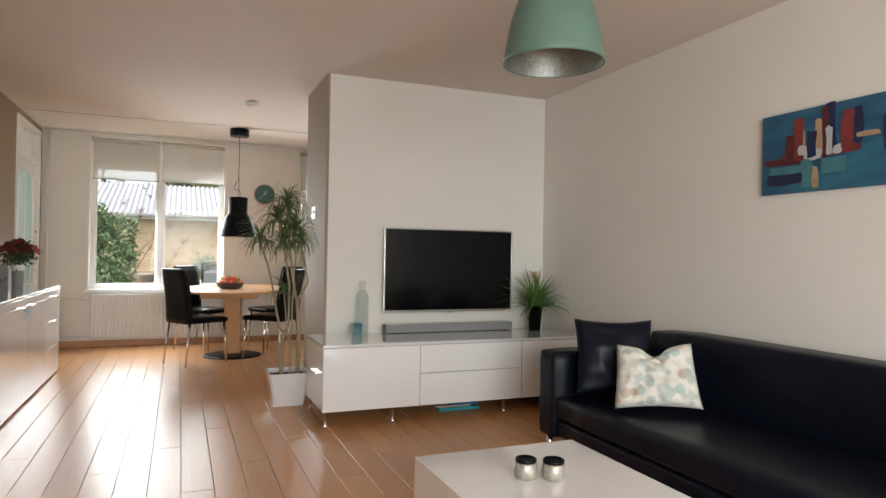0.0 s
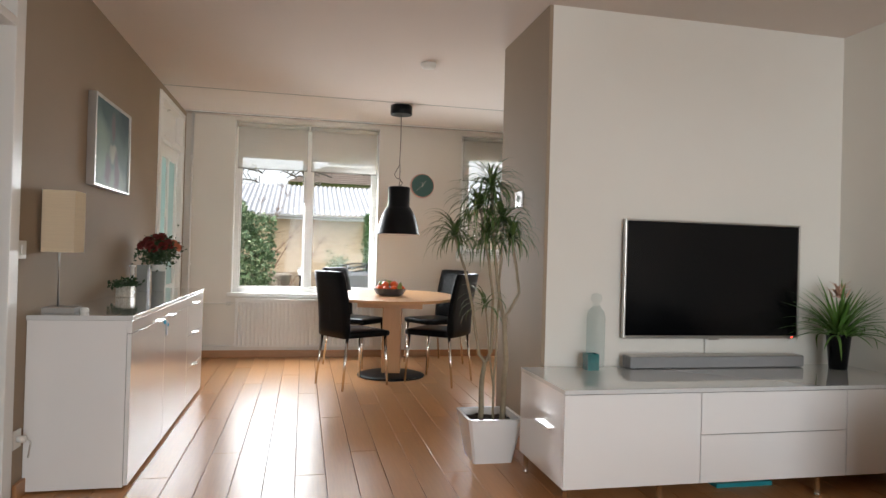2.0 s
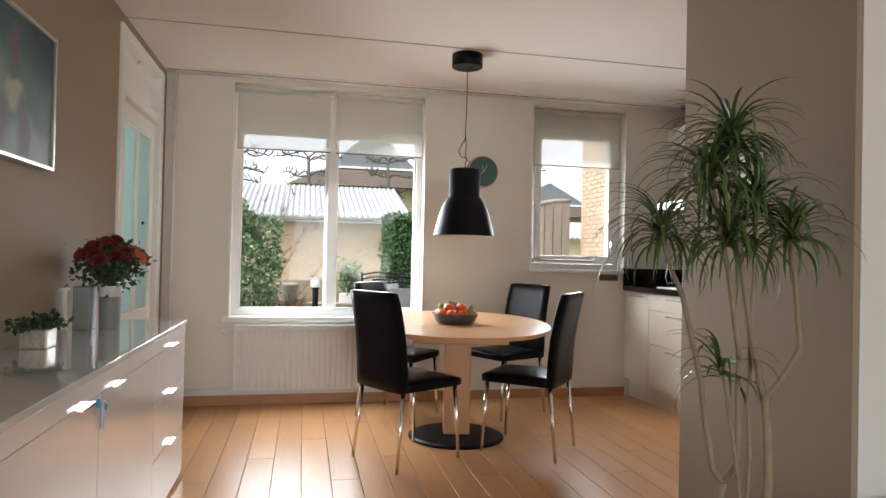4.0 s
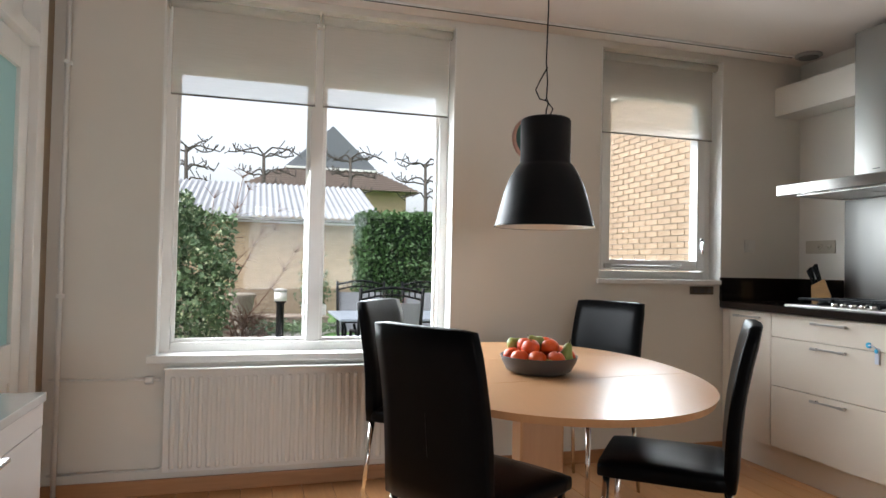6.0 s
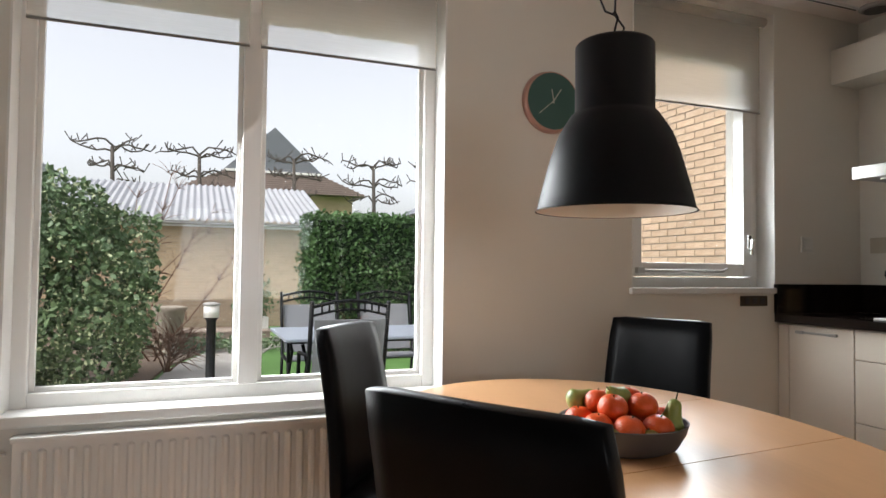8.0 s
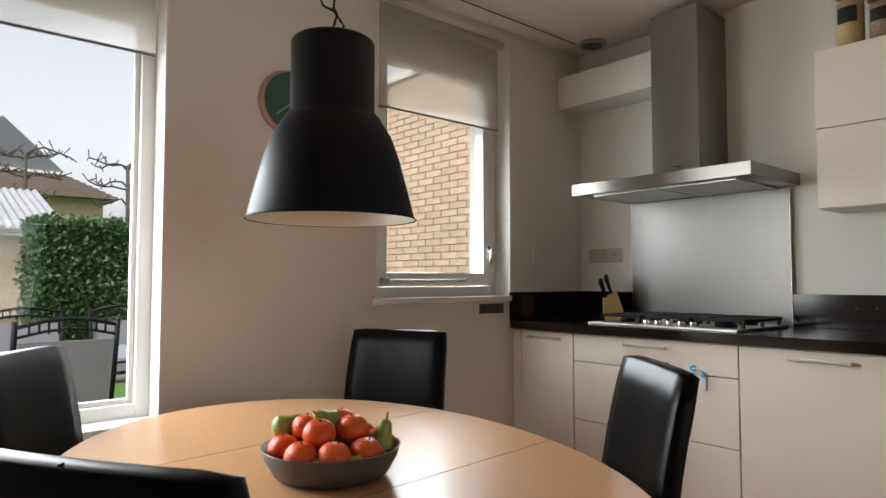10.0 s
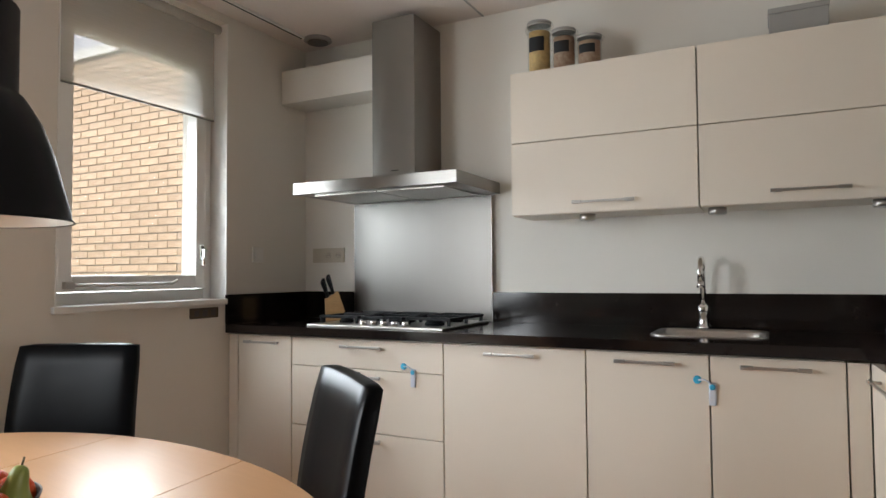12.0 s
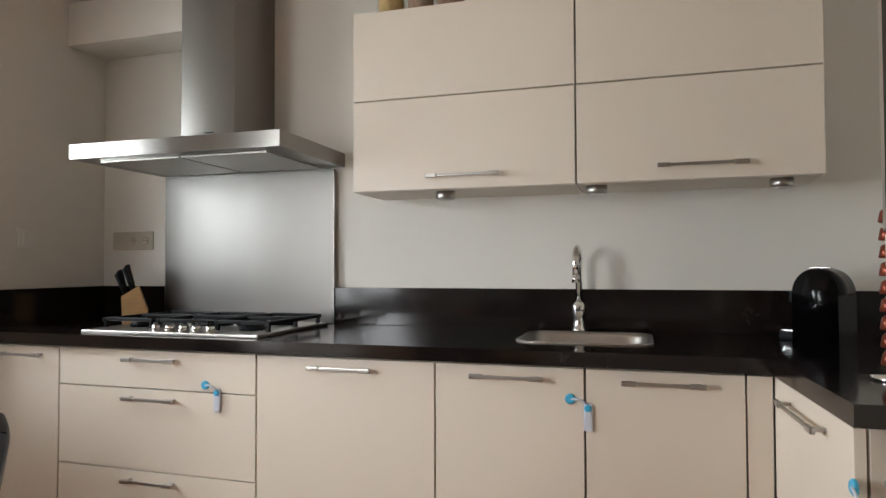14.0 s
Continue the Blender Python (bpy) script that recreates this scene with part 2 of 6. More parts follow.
M["apple"] = material("apple_skin", (0.32, 0.42, 0.07), 0.3, color2=(0.55, 0.28, 0.12), scale=9)
M["stem"] = material("fruit_stem", (0.09, 0.07, 0.03), 0.8)
M["bowl"] = material("dark_grey_bowl", (0.075, 0.068, 0.066), 0.45, vary=0.08)
M["copper"] = material("rose_copper", (0.52, 0.30, 0.25), 0.35, 0.4, vary=0.05)
M["clock_face"] = material("dark_green_dial", (0.035, 0.10, 0.085), 0.5, vary=0.04)
M["plate_brown"] = material("bronze_plate", (0.11, 0.085, 0.06), 0.45, 0.3, vary=0.1)
M["soundbar"] = material("grey_speaker_cloth", (0.24, 0.24, 0.245), 0.7, vary=0.04, scale=80, bump=0.3, bump_scale=600)
M["pasta"] = material("dry_food", (0.62, 0.42, 0.18), 0.8, vary=0.25, scale=60)
M["muesli"] = material("dry_mix", (0.30, 0.16, 0.10), 0.8, color2=(0.55, 0.42, 0.30), scale=70)
M["label_black"] = material("blackboard_label", (0.01, 0.01, 0.01), 0.7)
M["silver_tin"] = material("silver_tin", (0.42, 0.39, 0.33), 0.42, 0.5, vary=0.4, scale=60, bump=0.5, bump_scale=60)
M["mesh_grey"] = material("grey_outdoor_textile", (0.20, 0.21, 0.23), 0.7, vary=0.1, scale=90)
M["table_blue"] = material("grey_blue_table_top", (0.30, 0.34, 0.40), 0.35, vary=0.05)
M["box_grey"] = material("grey_box", (0.33, 0.32, 0.30), 0.7)


def brick_material(name, low):
    """Distant coursed brickwork, too far off for bricks of their own; low darkens nothing, it names the brick's colours."""
    m = bpy.data.materials.new(name)
    m.use_nodes = True
    nt = m.node_tree
    b = nt.nodes["Principled BSDF"]
    b.inputs["Roughness"].default_value = 0.9
    co = nt.nodes.new("ShaderNodeTexCoord")
    sp = nt.nodes.new("ShaderNodeSeparateXYZ")
    cb = nt.nodes.new("ShaderNodeCombineXYZ")
    ad = nt.nodes.new("ShaderNodeMath")
    br = nt.nodes.new("ShaderNodeTexBrick")
    br.inputs["Scale"].default_value = 1.0
    br.inputs["Brick Width"].default_value, br.inputs["Row Height"].default_value = 0.22, 0.0625
    br.inputs["Mortar Size"].default_value = 0.006
    br.inputs["Color1"].default_value, br.inputs["Color2"].default_value = (*low[0], 1), (*low[1], 1)
    br.inputs["Mortar"].default_value = (*low[2], 1)
    nt.links.new(co.outputs["Object"], sp.inputs[0])
    nt.links.new(sp.outputs[0], ad.inputs[0])
    nt.links.new(sp.outputs[1], ad.inputs[1])
    nt.links.new(ad.outputs[0], cb.inputs[0])
    nt.links.new(sp.outputs[2], cb.inputs[1])
    nt.links.new(cb.outputs[0], br.inputs["Vector"])
    nt.links.new(br.outputs[0], b.inputs["Base Color"])
    bp = nt.nodes.new("ShaderNodeBump")
    bp.inputs["Strength"].default_value, bp.inputs["Distance"].default_value, bp.invert = 0.5, 0.006, True
    nt.links.new(br.outputs["Fac"], bp.inputs["Height"])
    nt.links.new(bp.outputs[0], b.inputs["Normal"])
    return m


M["brickwork"] = brick_material("yellow_brickwork", ((0.42, 0.31, 0.19), (0.50, 0.37, 0.24), (0.42, 0.35, 0.26)))
M["brickwork_low"] = brick_material("brown_brickwork", ((0.25, 0.19, 0.13), (0.33, 0.25, 0.17), (0.28, 0.23, 0.18)))


# ---- mesh helpers ----
def box(bm, x0, x1, y0, y1, z0, z1, bevel=0.0, seg=2):
    """Adds a box, its edges rounded by bevel."""
    b2 = bmesh.new() if bevel else bm
    vs = [b2.verts.new((x, y, z)) for x in (x0, x1) for y in (y0, y1) for z in (z0, z1)]
    for f in ((0, 1, 3, 2), (4, 6, 7, 5), (0, 4, 5, 1), (2, 3, 7, 6), (0, 2, 6, 4), (1, 5, 7, 3)):
        b2.faces.new([vs[k] for k in f])
    if bevel:
        bmesh.ops.bevel(b2, geom=b2.edges[:], offset=bevel, segments=seg, affect="EDGES", profile=0.6)
        join(bm, b2)
    return bm


def join(bm, other, m=None):
    if m is not None:
        bmesh.ops.transform(other, matrix=m, verts=other.verts)
    vm = {v: bm.verts.new(v.co) for v in other.verts}
    for f in other.faces:
        try:
            nf = bm.faces.new([vm[v] for v in f.verts])
            nf.smooth = f.smooth
        except ValueError:
            pass
    other.free()
    return bm


def B(*a, **k):
    return box(bmesh.new(), *a, **k)


def lathe(bm, profile, n=32, cx=0.0, cy=0.0, squash=1.0, cap=True):
    """Turns (r, z) pairs about the z axis."""
    rings = []
    for r, z in profile:
        rings.append([bm.verts.new((cx + r * math.cos(2 * math.pi * k / n), cy + squash * r * math.sin(2 * math.pi * k / n), z)) for k in range(n)])
    for a, b in zip(rings, rings[1:]):
        for k in range(n):
            f = bm.faces.new((a[k], a[(k + 1) % n], b[(k + 1) % n], b[k]))
            f.smooth = True
    if cap:
        if profile[0][0] > 1e-4:
            bm.faces.new(rings[0][::-1])
        if profile[-1][0] > 1e-4:
            bm.faces.new(rings[-1])
    return bm


def tube(bm, points, r, n=8, r_end=None):
    """A round bar along points, thinning to r_end."""
    pts = [Vector(p) for p in points]
    rings = []
    for k, p in enumerate(pts):
        d = (pts[min(k + 1, len(pts) - 1)] - pts[max(k - 1, 0)]).normalized()
        a = d.orthogonal().normalized() if abs(d.z) > 0.95 else d.cross(Vector((0, 0, 1))).normalized()
        if rings and a.dot(last) < 0:
            a = -a
        last = a
        c = d.cross(a)
        rr = r + ((r_end if r_end is not None else r) - r) * k / (len(pts) - 1)
        rings.append([bm.verts.new(p + (a * math.cos(2 * math.pi * j / n) + c * math.sin(2 * math.pi * j / n)) * rr) for j in range(n)])
    for a, b in zip(rings, rings[1:]):
        for j in range(n):
            f = bm.faces.new((a[j], a[(j + 1) % n], b[(j + 1) % n], b[j]))
            f.smooth = True
    bm.faces.new(rings[0][::-1])
    bm.faces.new(rings[-1])
    return bm


def part(name, bm, mat, parent=None, label="", at=None, smooth=False):
    me = bpy.data.meshes.new(name)
    bmesh.ops.recalc_face_normals(bm, faces=bm.faces[:])
    if smooth:
        for f in bm.faces:
            f.smooth = True
    bm.to_mesh(me)
    bm.free()
    me.materials.append(M[mat] if isinstance(mat, str) else mat)
    ob = new(name, me)
    if parent:
        ob.parent = parent
    if at:
        ob.location = at
    if label:
        ob["label"] = label
    return ob


def thing(name, at, label, category, group="", rz=0.0):
    e = new(name)
    e.empty_display_size = 0.1
    e.location, e.rotation_euler = at, (0, 0, radians(rz))
    return tagged(e, label, category, group)


def structure(name, bm, mat, label, category):
    return tagged(part(name, bm, mat), label, category, kind="structure")


# ---- the shell ----
X0, X1, Y0, Y1, H = -1.10, 3.28, -1.5, 9.32, 2.51


def wall_y(y0, y1, x0, x1, holes, z0=-0.1, z1=H + 0.12):
    """A wall along x with holes (x0, x1, z0, z1), in order."""
    bm = bmesh.new()
    x = x0
    for a, b, c, d in holes:
        box(bm, x, a, y0, y1, z0, z1)
        if c > z0:
            box(bm, a, b, y0, y1, z0, c)
        if d < z1:
            box(bm, a, b, y0, y1, d, z1)
        x = b
    box(bm, x, x1, y0, y1, z0, z1)
    return bm


def wall_x(x0, x1, y0, y1, holes, z0=-0.1, z1=H + 0.12):
    bm = wall_y(x0, x1, y0, y1, holes, z0, z1)
    for v in bm.verts:
        v.co.x, v.co.y = v.co.y, v.co.x
    return bm


WIN1 = (-0.62, 0.89, 0.665, 2.47)
WIN2 = (1.80, 2.67, 1.075, 2.47)
structure("wall_north", wall_y(Y1, Y1 + 0.32, X0 - 0.1, X1 + 0.3, [WIN1, WIN2]), "wall", "off-white plastered wall with two window openings over the radiator", "wall")
structure("wall_west", wall_x(X0 - 0.1, X0, Y0 - 0.3, Y1, [(4.42, 5.33, -0.1, 2.33), (8.12, 9.12, -0.1, 2.44)]), "taupe", "smooth taupe painted wall beside the white sideboard", "wall")
structure("wall_east", B(X1, X1 + 0.3, Y0 - 0.3, Y1, -0.1, H + 0.12), "wall", "off-white plastered wall behind sofa and kitchen", "wall")
structure("wall_south", wall_y(Y0 - 0.3, Y0, X0, X1, [(-0.7, 2.9, 0.45, 2.35)]), "wall", "off-white plastered wall with a wide window opening", "wall")
structure("wall_partition", B(1.405, X1, 5.625, 5.96, 0, H), "wall", "off-white wall that carries the television", "wall")
structure("wall_partition_end", B(1.385, 1.405, 5.627, 6.43, 0, H), "taupe", "taupe painted narrow end of the partition wall", "wall")
structure("wall_partition_core", B(1.4052, 1.47, 5.9605, 6.43, 0, H), "wall", "off-white wall enclosing the tall kitchen units", "wall")
structure("ceiling", B(X0 - 1.5, X1 + 0.3, Y0 - 0.3, Y1, H, H + 0.1), "ceiling", "smooth off-white painted ceiling with faint panel joints", "ceiling")
floor = structure("floor", B(X0 - 1.5, X1, Y0, Y1, -0.1, -0.012), "joint", "warm reddish-brown glossy wooden plank floor", "floor")

# hall behind the doors
structure("hall_wall", wall_x(-2.6, -2.5, 3.6, Y1, []), "wall", "plain white hall wall", "wall")
structure("hall_wall_end", B(-2.5, X0 - 0.1, 3.6, 3.7, -0.012, H), "wall", "plain white hall end wall", "wall")
structure("hall_wall_back", B(-2.5, X0 - 0.1, Y1 - 0.002, Y1 + 0.1, -0.012, H), "wall", "plain white hall end wall", "wall")

structure("baseboard", B(X0, 2.68, Y1 - 0.018, Y1 - 0.0005, 0, 0.075, bevel=0.004), "base_wood", "reddish wooden skirting along the window wall", "baseboard")
structure("baseboard_west", B(X0 + 0.0005, X0 + 0.018, 5.45, 8.06, 0, 0.075, bevel=0.004), "base_wood", "reddish wooden skirting along the taupe wall", "baseboard")
structure("baseboard_partition", B(1.367, 1.3845, 5.63, 6.43, 0, 0.075, bevel=0.004), "base_wood", "reddish wooden skirting at the partition", "baseboard")


def window(name, x0, x1, z0, z1, y, mullion=None, head=2.12):
    w = thing(name, ((x0 + x1) / 2, y, z0), "white painted wooden window with clear panes above a white sill", "window")
    w["kind"] = "structure"
    cx = (x0 + x1) / 2
    a, b, h = x0 - cx, x1 - cx, z1 - z0
    bm = bmesh.new()
    ht = head - z0
    for q in ((a, a + 0.055, 0, h), (b - 0.055, b, 0, h), (a + 0.055, b - 0.055, 0, 0.055), (a + 0.055, b - 0.055, ht, ht + 0.07), (a + 0.055, b - 0.055, h - 0.05, h)):
        box(bm, q[0], q[1], 0.06, 0.16, q[2], q[3], bevel=0.004)
    part("head_panel", B(a + 0.055, b - 0.055, 0.10, 0.14, ht + 0.07, h - 0.05), "paint", w, "white panel above the panes")
    h = ht + 0.07
    part("window_frame", bm, "paint", w)
    panes = []
    if mullion is not None:
        part("mullion", B(mullion - cx - 0.035, mullion - cx + 0.035, 0.05, 0.15, 0.055, h - 0.07, bevel=0.005), "paint", w)
        panes = [(a + 0.055, mullion - cx - 0.035), (mullion - cx + 0.035, b - 0.055)]
    else:
        sx0, sx1 = a + 0.06, b - 0.06
        bm = bmesh.new()
        for q in ((sx0, sx0 + 0.06, 0.06, h - 0.075), (sx1 - 0.06, sx1, 0.06, h - 0.075), (sx0 + 0.06, sx1 - 0.06, 0.06, 0.125), (sx0 + 0.06, sx1 - 0.06, h - 0.14, h - 0.075)):
            box(bm, q[0], q[1], 0.035, 0.10, q[2], q[3], bevel=0.006)
        part("sash", bm, "paint", w)
        panes = [(sx0 + 0.06, sx1 - 0.06)]
        tb = bmesh.new()
        box(tb, sx1 - 0.045, sx1 - 0.02, 0.02, 0.034, 0.20, 0.27, bevel=0.003)
        tube(tb, [(sx1 - 0.032, 0.02, 0.245), (sx1 - 0.032, 0.0, 0.245), (sx1 - 0.045, -0.005, 0.245), (sx1 - 0.05, -0.005, 0.17)], 0.008)
        part("handle", tb, "chrome", w, "small metal casement handle")
        tb = bmesh.new()
        tube(tb, [(sx0 + 0.03, 0.02, 0.085), (sx1 - 0.22, 0.012, 0.085), (sx1 - 0.19, 0.014, 0.10)], 0.007)
        box(tb, sx0 + 0.02, sx0 + 0.06, 0.01, 0.034, 0.07, 0.10, bevel=0.003)
        part("stay", tb, "steel2", w, "metal casement stay")
    for p0, p1 in panes:
        pz0, pz1 = (0.055, h - 0.07) if mullion is not None else (0.125, h - 0.14)
        g = part("pane", B(p0, p1, 0.11, 0.114, pz0, pz1), "glass", w)
        g.visible_shadow = False
        if mullion is not None:
            bm = bmesh.new()
            for q in ((p0, p0 + 0.018, pz0, pz1), (p1 - 0.018, p1, pz0, pz1), (p0 + 0.018, p1 - 0.018, pz0, pz0 + 0.018), (p0 + 0.018, p1 - 0.018, pz1 - 0.018, pz1)):
                box(bm, q[0], q[1], 0.085, 0.108, q[2], q[3], bevel=0.003)
            part("glazing_bead", bm, "paint", w)
    return w


w1 = window("window_1", *WIN1, Y1 + 0.05, mullion=0.145)
part("window_sill", B(-0.79, 0.79, -0.075, 0.058, -0.03, 0.008, bevel=0.006), "paint", w1)
w2 = window("window_2", *WIN2, Y1 + 0.05, head=2.28)
part("window_sill", B(-0.45, 0.45, -0.07, 0.058, -0.022, 0.006, bevel=0.005), "paint", w2)


def reveal(name, q, y0, y1):
    bm = bmesh.new()
    x0, x1, z0, z1 = q
    t = 0.008
    box(bm, x0 + 0.0005, x0 + t, y0 - 0.002, y1, z0, z1 - 0.001, bevel=0.001)
    box(bm, x1 - t, x1 - 0.0005, y0 - 0.002, y1, z0, z1 - 0.001, bevel=0.001)
    return structure(name, bm, "paint", "white painted window reveal lining", "trim")


reveal("trim_window_1", WIN1, Y1, Y1 + 0.11)
reveal("trim_window_2", WIN2, Y1, Y1 + 0.11)


def blind(x0, x1, z_low, y):
    b = thing("roller_blind", ((x0 + x1) / 2, y, z_low), "grey translucent roller blind half lowered inside the window", "roller blind", "roller blinds")
    w = (x1 - x0) / 2
    top = 2.465 - z_low
    bm = tube(bmesh.new(), [(-w, 0, top - 0.03), (w, 0, top - 0.03)], 0.024, 16)
    part("roller", bm, "blind", b, "grey cloth roll")
    part("cloth", B(-w + 0.01, w - 0.01, 0.02, 0.0215, 0.012, top - 0.03), "blind", b)
    part("bottom_bar", B(-w + 0.01, w - 0.01, 0.016, 0.026, 0.003, 0.012, bevel=0.002), material("blind_bar_grey", (0.17, 0.155, 0.14), 0.5), b)
    part("bracket", B(-w - 0.008, -w, -0.02, 0.03, top - 0.06, top, bevel=0.002), "steel2", b)
    return b


blind(-0.60, 0.135, 1.97, Y1 + 0.04)
blind(0.155, 0.875, 1.97, Y1 + 0.04)
blind(1.83, 2.645, 1.965, Y1 + 0.04)

structure("trim_ceiling", B(X0, X1, 8.172, 8.182, H - 0.003, H - 0.0002), "box_grey", "thin joint line across the painted ceiling", "trim")
pp = thing("heating_pipe", (-1.03, 9.285, 0), "thin white painted heating pipe in the corner by the window wall", "pipe")
part("pipe", tube(bmesh.new(), [(0, 0, 0.0), (0, 0, H - 0.001)], 0.011, 10), "paint", pp)
for z in (0.95, 2.05):
    part("bracket", B(-0.014, 0.014, -0.014, 0.034, z, z + 0.02, bevel=0.003), "paint", pp)

# curtain rail on the ceiling
rail = thing("curtain_rail", (1.0, 9.17, H), "slim white and grey curtain rail on the ceiling before the windows", "curtain rail")
part("rail", B(-2.08, 2.07, -0.012, 0.012, -0.014, -0.001, bevel=0.002), "paint", rail)
part("groove", B(-2.07, 2.06, -0.004, 0.004, -0.0165, -0.0145), "black", rail, "dark groove of the rail")


# ==== THINGS ====

def sideboard():
    s = thing("sideboard", (-0.88, 6.64, 0), "high-gloss white sideboard with glass top standing against the taupe wall", "sideboard")
    L, D, Z = 1.095, 0.22, 0.806
    part("top", B(-D, D + 0.006, -L - 0.004, L + 0.004, Z - 0.022, Z, bevel=0.002), "glasstop", s, "pale glossy glass top")
    part("body", B(-D + 0.003, D - 0.02, -L, L, 0.012, Z - 0.023, bevel=0.002), "gloss", s)
    ys = [-L + 0.002, -0.345, 0.405, L - 0.002]
    for k in range(2):
        a, b = ys[k] + 0.002, ys[k + 1] - 0.002
        d = part("door", B(D - 0.018, D, a, b, 0.02, Z - 0.085, bevel=0.0015), "gloss", s)
        c = b - 0.16 if k == 0 else a + 0.16
        tb = B(D - 0.004, D + 0.022, c - 0.06, c + 0.06, Z - 0.09, Z - 0.082, bevel=0.002)
        part("handle", tb, "chrome", d, "slim chrome edge handle")
    for z0, z1 in ((0.02, 0.27), (0.274, 0.505), (0.509, Z - 0.085)):
        d = part("drawer", B(D - 0.018, D, ys[2] + 0.002, ys[3], z0, z1, bevel=0.0015), "gloss", s)
        tb = B(D - 0.004, D + 0.022, 0.69, 0.81, z1 - 0.004, z1 + 0.004, bevel=0.002)
        part("handle", tb, "chrome", d, "slim chrome edge handle")
    part("rail", B(D - 0.02, D + 0.001, -L + 0.002, L - 0.002, Z - 0.082, Z - 0.024, bevel=0.0015), "gloss", s)
    return s


sideboard()


def tv_unit():
    x0, x1, y0, y1, Z, Z0 = 1.255, 3.25, 4.985, 5.57, 0.545, 0.105
    cx, cy = (x0 + x1) / 2, (y0 + y1) / 2
    s = thing("tv_unit", (cx, cy, 0), "low high-gloss white television unit on chrome legs with glass top", "tv unit")
    L, D = (x1 - x0) / 2, (y1 - y0) / 2
    part("top", B(-L - 0.004, L + 0.004, -D - 0.006, D, Z - 0.018, Z, bevel=0.002), "glasstop", s, "pale glossy glass top")
    part("body", B(-L, L, -D + 0.022, D, Z0, Z - 0.019, bevel=0.002), "gloss", s)
    part("door", B(-L, -L + 0.675, -D, -D + 0.02, Z0, Z - 0.022, bevel=0.0015), "gloss", s)
    part("flap", B(-L + 0.679, L - 0.52, -D, -D + 0.02, 0.33, Z - 0.022, bevel=0.0015), "gloss", s)
    part("drawer", B(-L + 0.679, L - 0.52, -D, -D + 0.02, Z0, 0.326, bevel=0.0015), "gloss", s)
    part("door", B(L - 0.516, L, -D, -D + 0.02, Z0, Z - 0.022, bevel=0.0015), "gloss", s)
    part("door_handle", B(-L - 0.022, -L - 0.0005, -0.15, 0.02, 0.335, 0.343, bevel=0.002), "chrome", s, "slim chrome edge handle")
    for x in (-L + 0.025, -L + 0.49, 0.35, L - 0.03):
        for y in (-D + 0.035, D - 0.035):
            bm = lathe(bmesh.new(), [(0.014, 0.0), (0.016, 0.004), (0.0135, 0.01), (0.0135, Z0 - 0.008), (0.02, Z0 - 0.006), (0.02, Z0 - 0.0005)], 16, x, y)
            part("leg", bm, "chrome", s, "short round chrome leg")
    return s


tv_unit()


def television():
    s = thing("television", (2.393, 5.60, 0.697), "flat black television with thin silver frame hung on the wall", "television")
    W, Hh = 0.558, 0.66
    part("housing", B(-W + 0.02, W - 0.02, -0.012, 0.024, 0.03, Hh - 0.03, bevel=0.004), "black", s)
    bm = bmesh.new()
    for q in ((-W, -W + 0.011, 0, Hh), (W - 0.011, W, 0, Hh), (-W + 0.011, W - 0.011, 0, 0.016), (-W + 0.011, W - 0.011, Hh - 0.011, Hh)):
        box(bm, q[0], q[1], -0.036, -0.008, q[2], q[3], bevel=0.003)
    part("frame", bm, "steel2", s, "thin silver frame")
    part("screen", B(-W + 0.0112, W - 0.0112, -0.030, -0.0125, 0.0162, Hh - 0.0112), "blackgloss", s, "dark glossy screen")
    part("status_light", B(W - 0.05, W - 0.038, -0.0375, -0.0361, 0.004, 0.010), material("red_led", (1.0, 0.05, 0.03), 0.4, emit=2.0), s)
    part("badge", B(-0.03, 0.03, -0.042, -0.0362, -0.008, 0.006, bevel=0.002), "steel2", s)
    return s


television()


def soft_block(bm, x0, x1, y0, y1, z0, z1, r=0.03, sag=0.0):
    """An upholstered block with rounded edges, gently crowned."""
    b2 = bmesh.new()
    box(b2, x0, x1, y0, y1, z0, z1)
    bmesh.ops.subdivide_edges(b2, edges=b2.edges[:], cuts=7, use_grid_fill=True)
    for v in b2.verts:
        c = v.co
        lo, hi = Vector((x0, y0, z0)), Vector((x1, y1, z1))
        q = Vector([min(max(c[k], lo[k] + r), hi[k] - r) for k in range(3)])
        d = c - q
        if d.length > 1e-6:
            v.co = q + d.normalized() * r
        u = (c.x - x0) / (x1 - x0) * 2 - 1
        w = (c.y - y0) / (y1 - y0) * 2 - 1
        if c.z > z1 - r - 1e-4:
            v.co.z += sag * (1 - u * u) * (1 - w * w) + noise.noise(v.co * 6) * abs(sag) * 0.4
    for f in b2.faces:
        f.smooth = True
    return join(bm, b2)


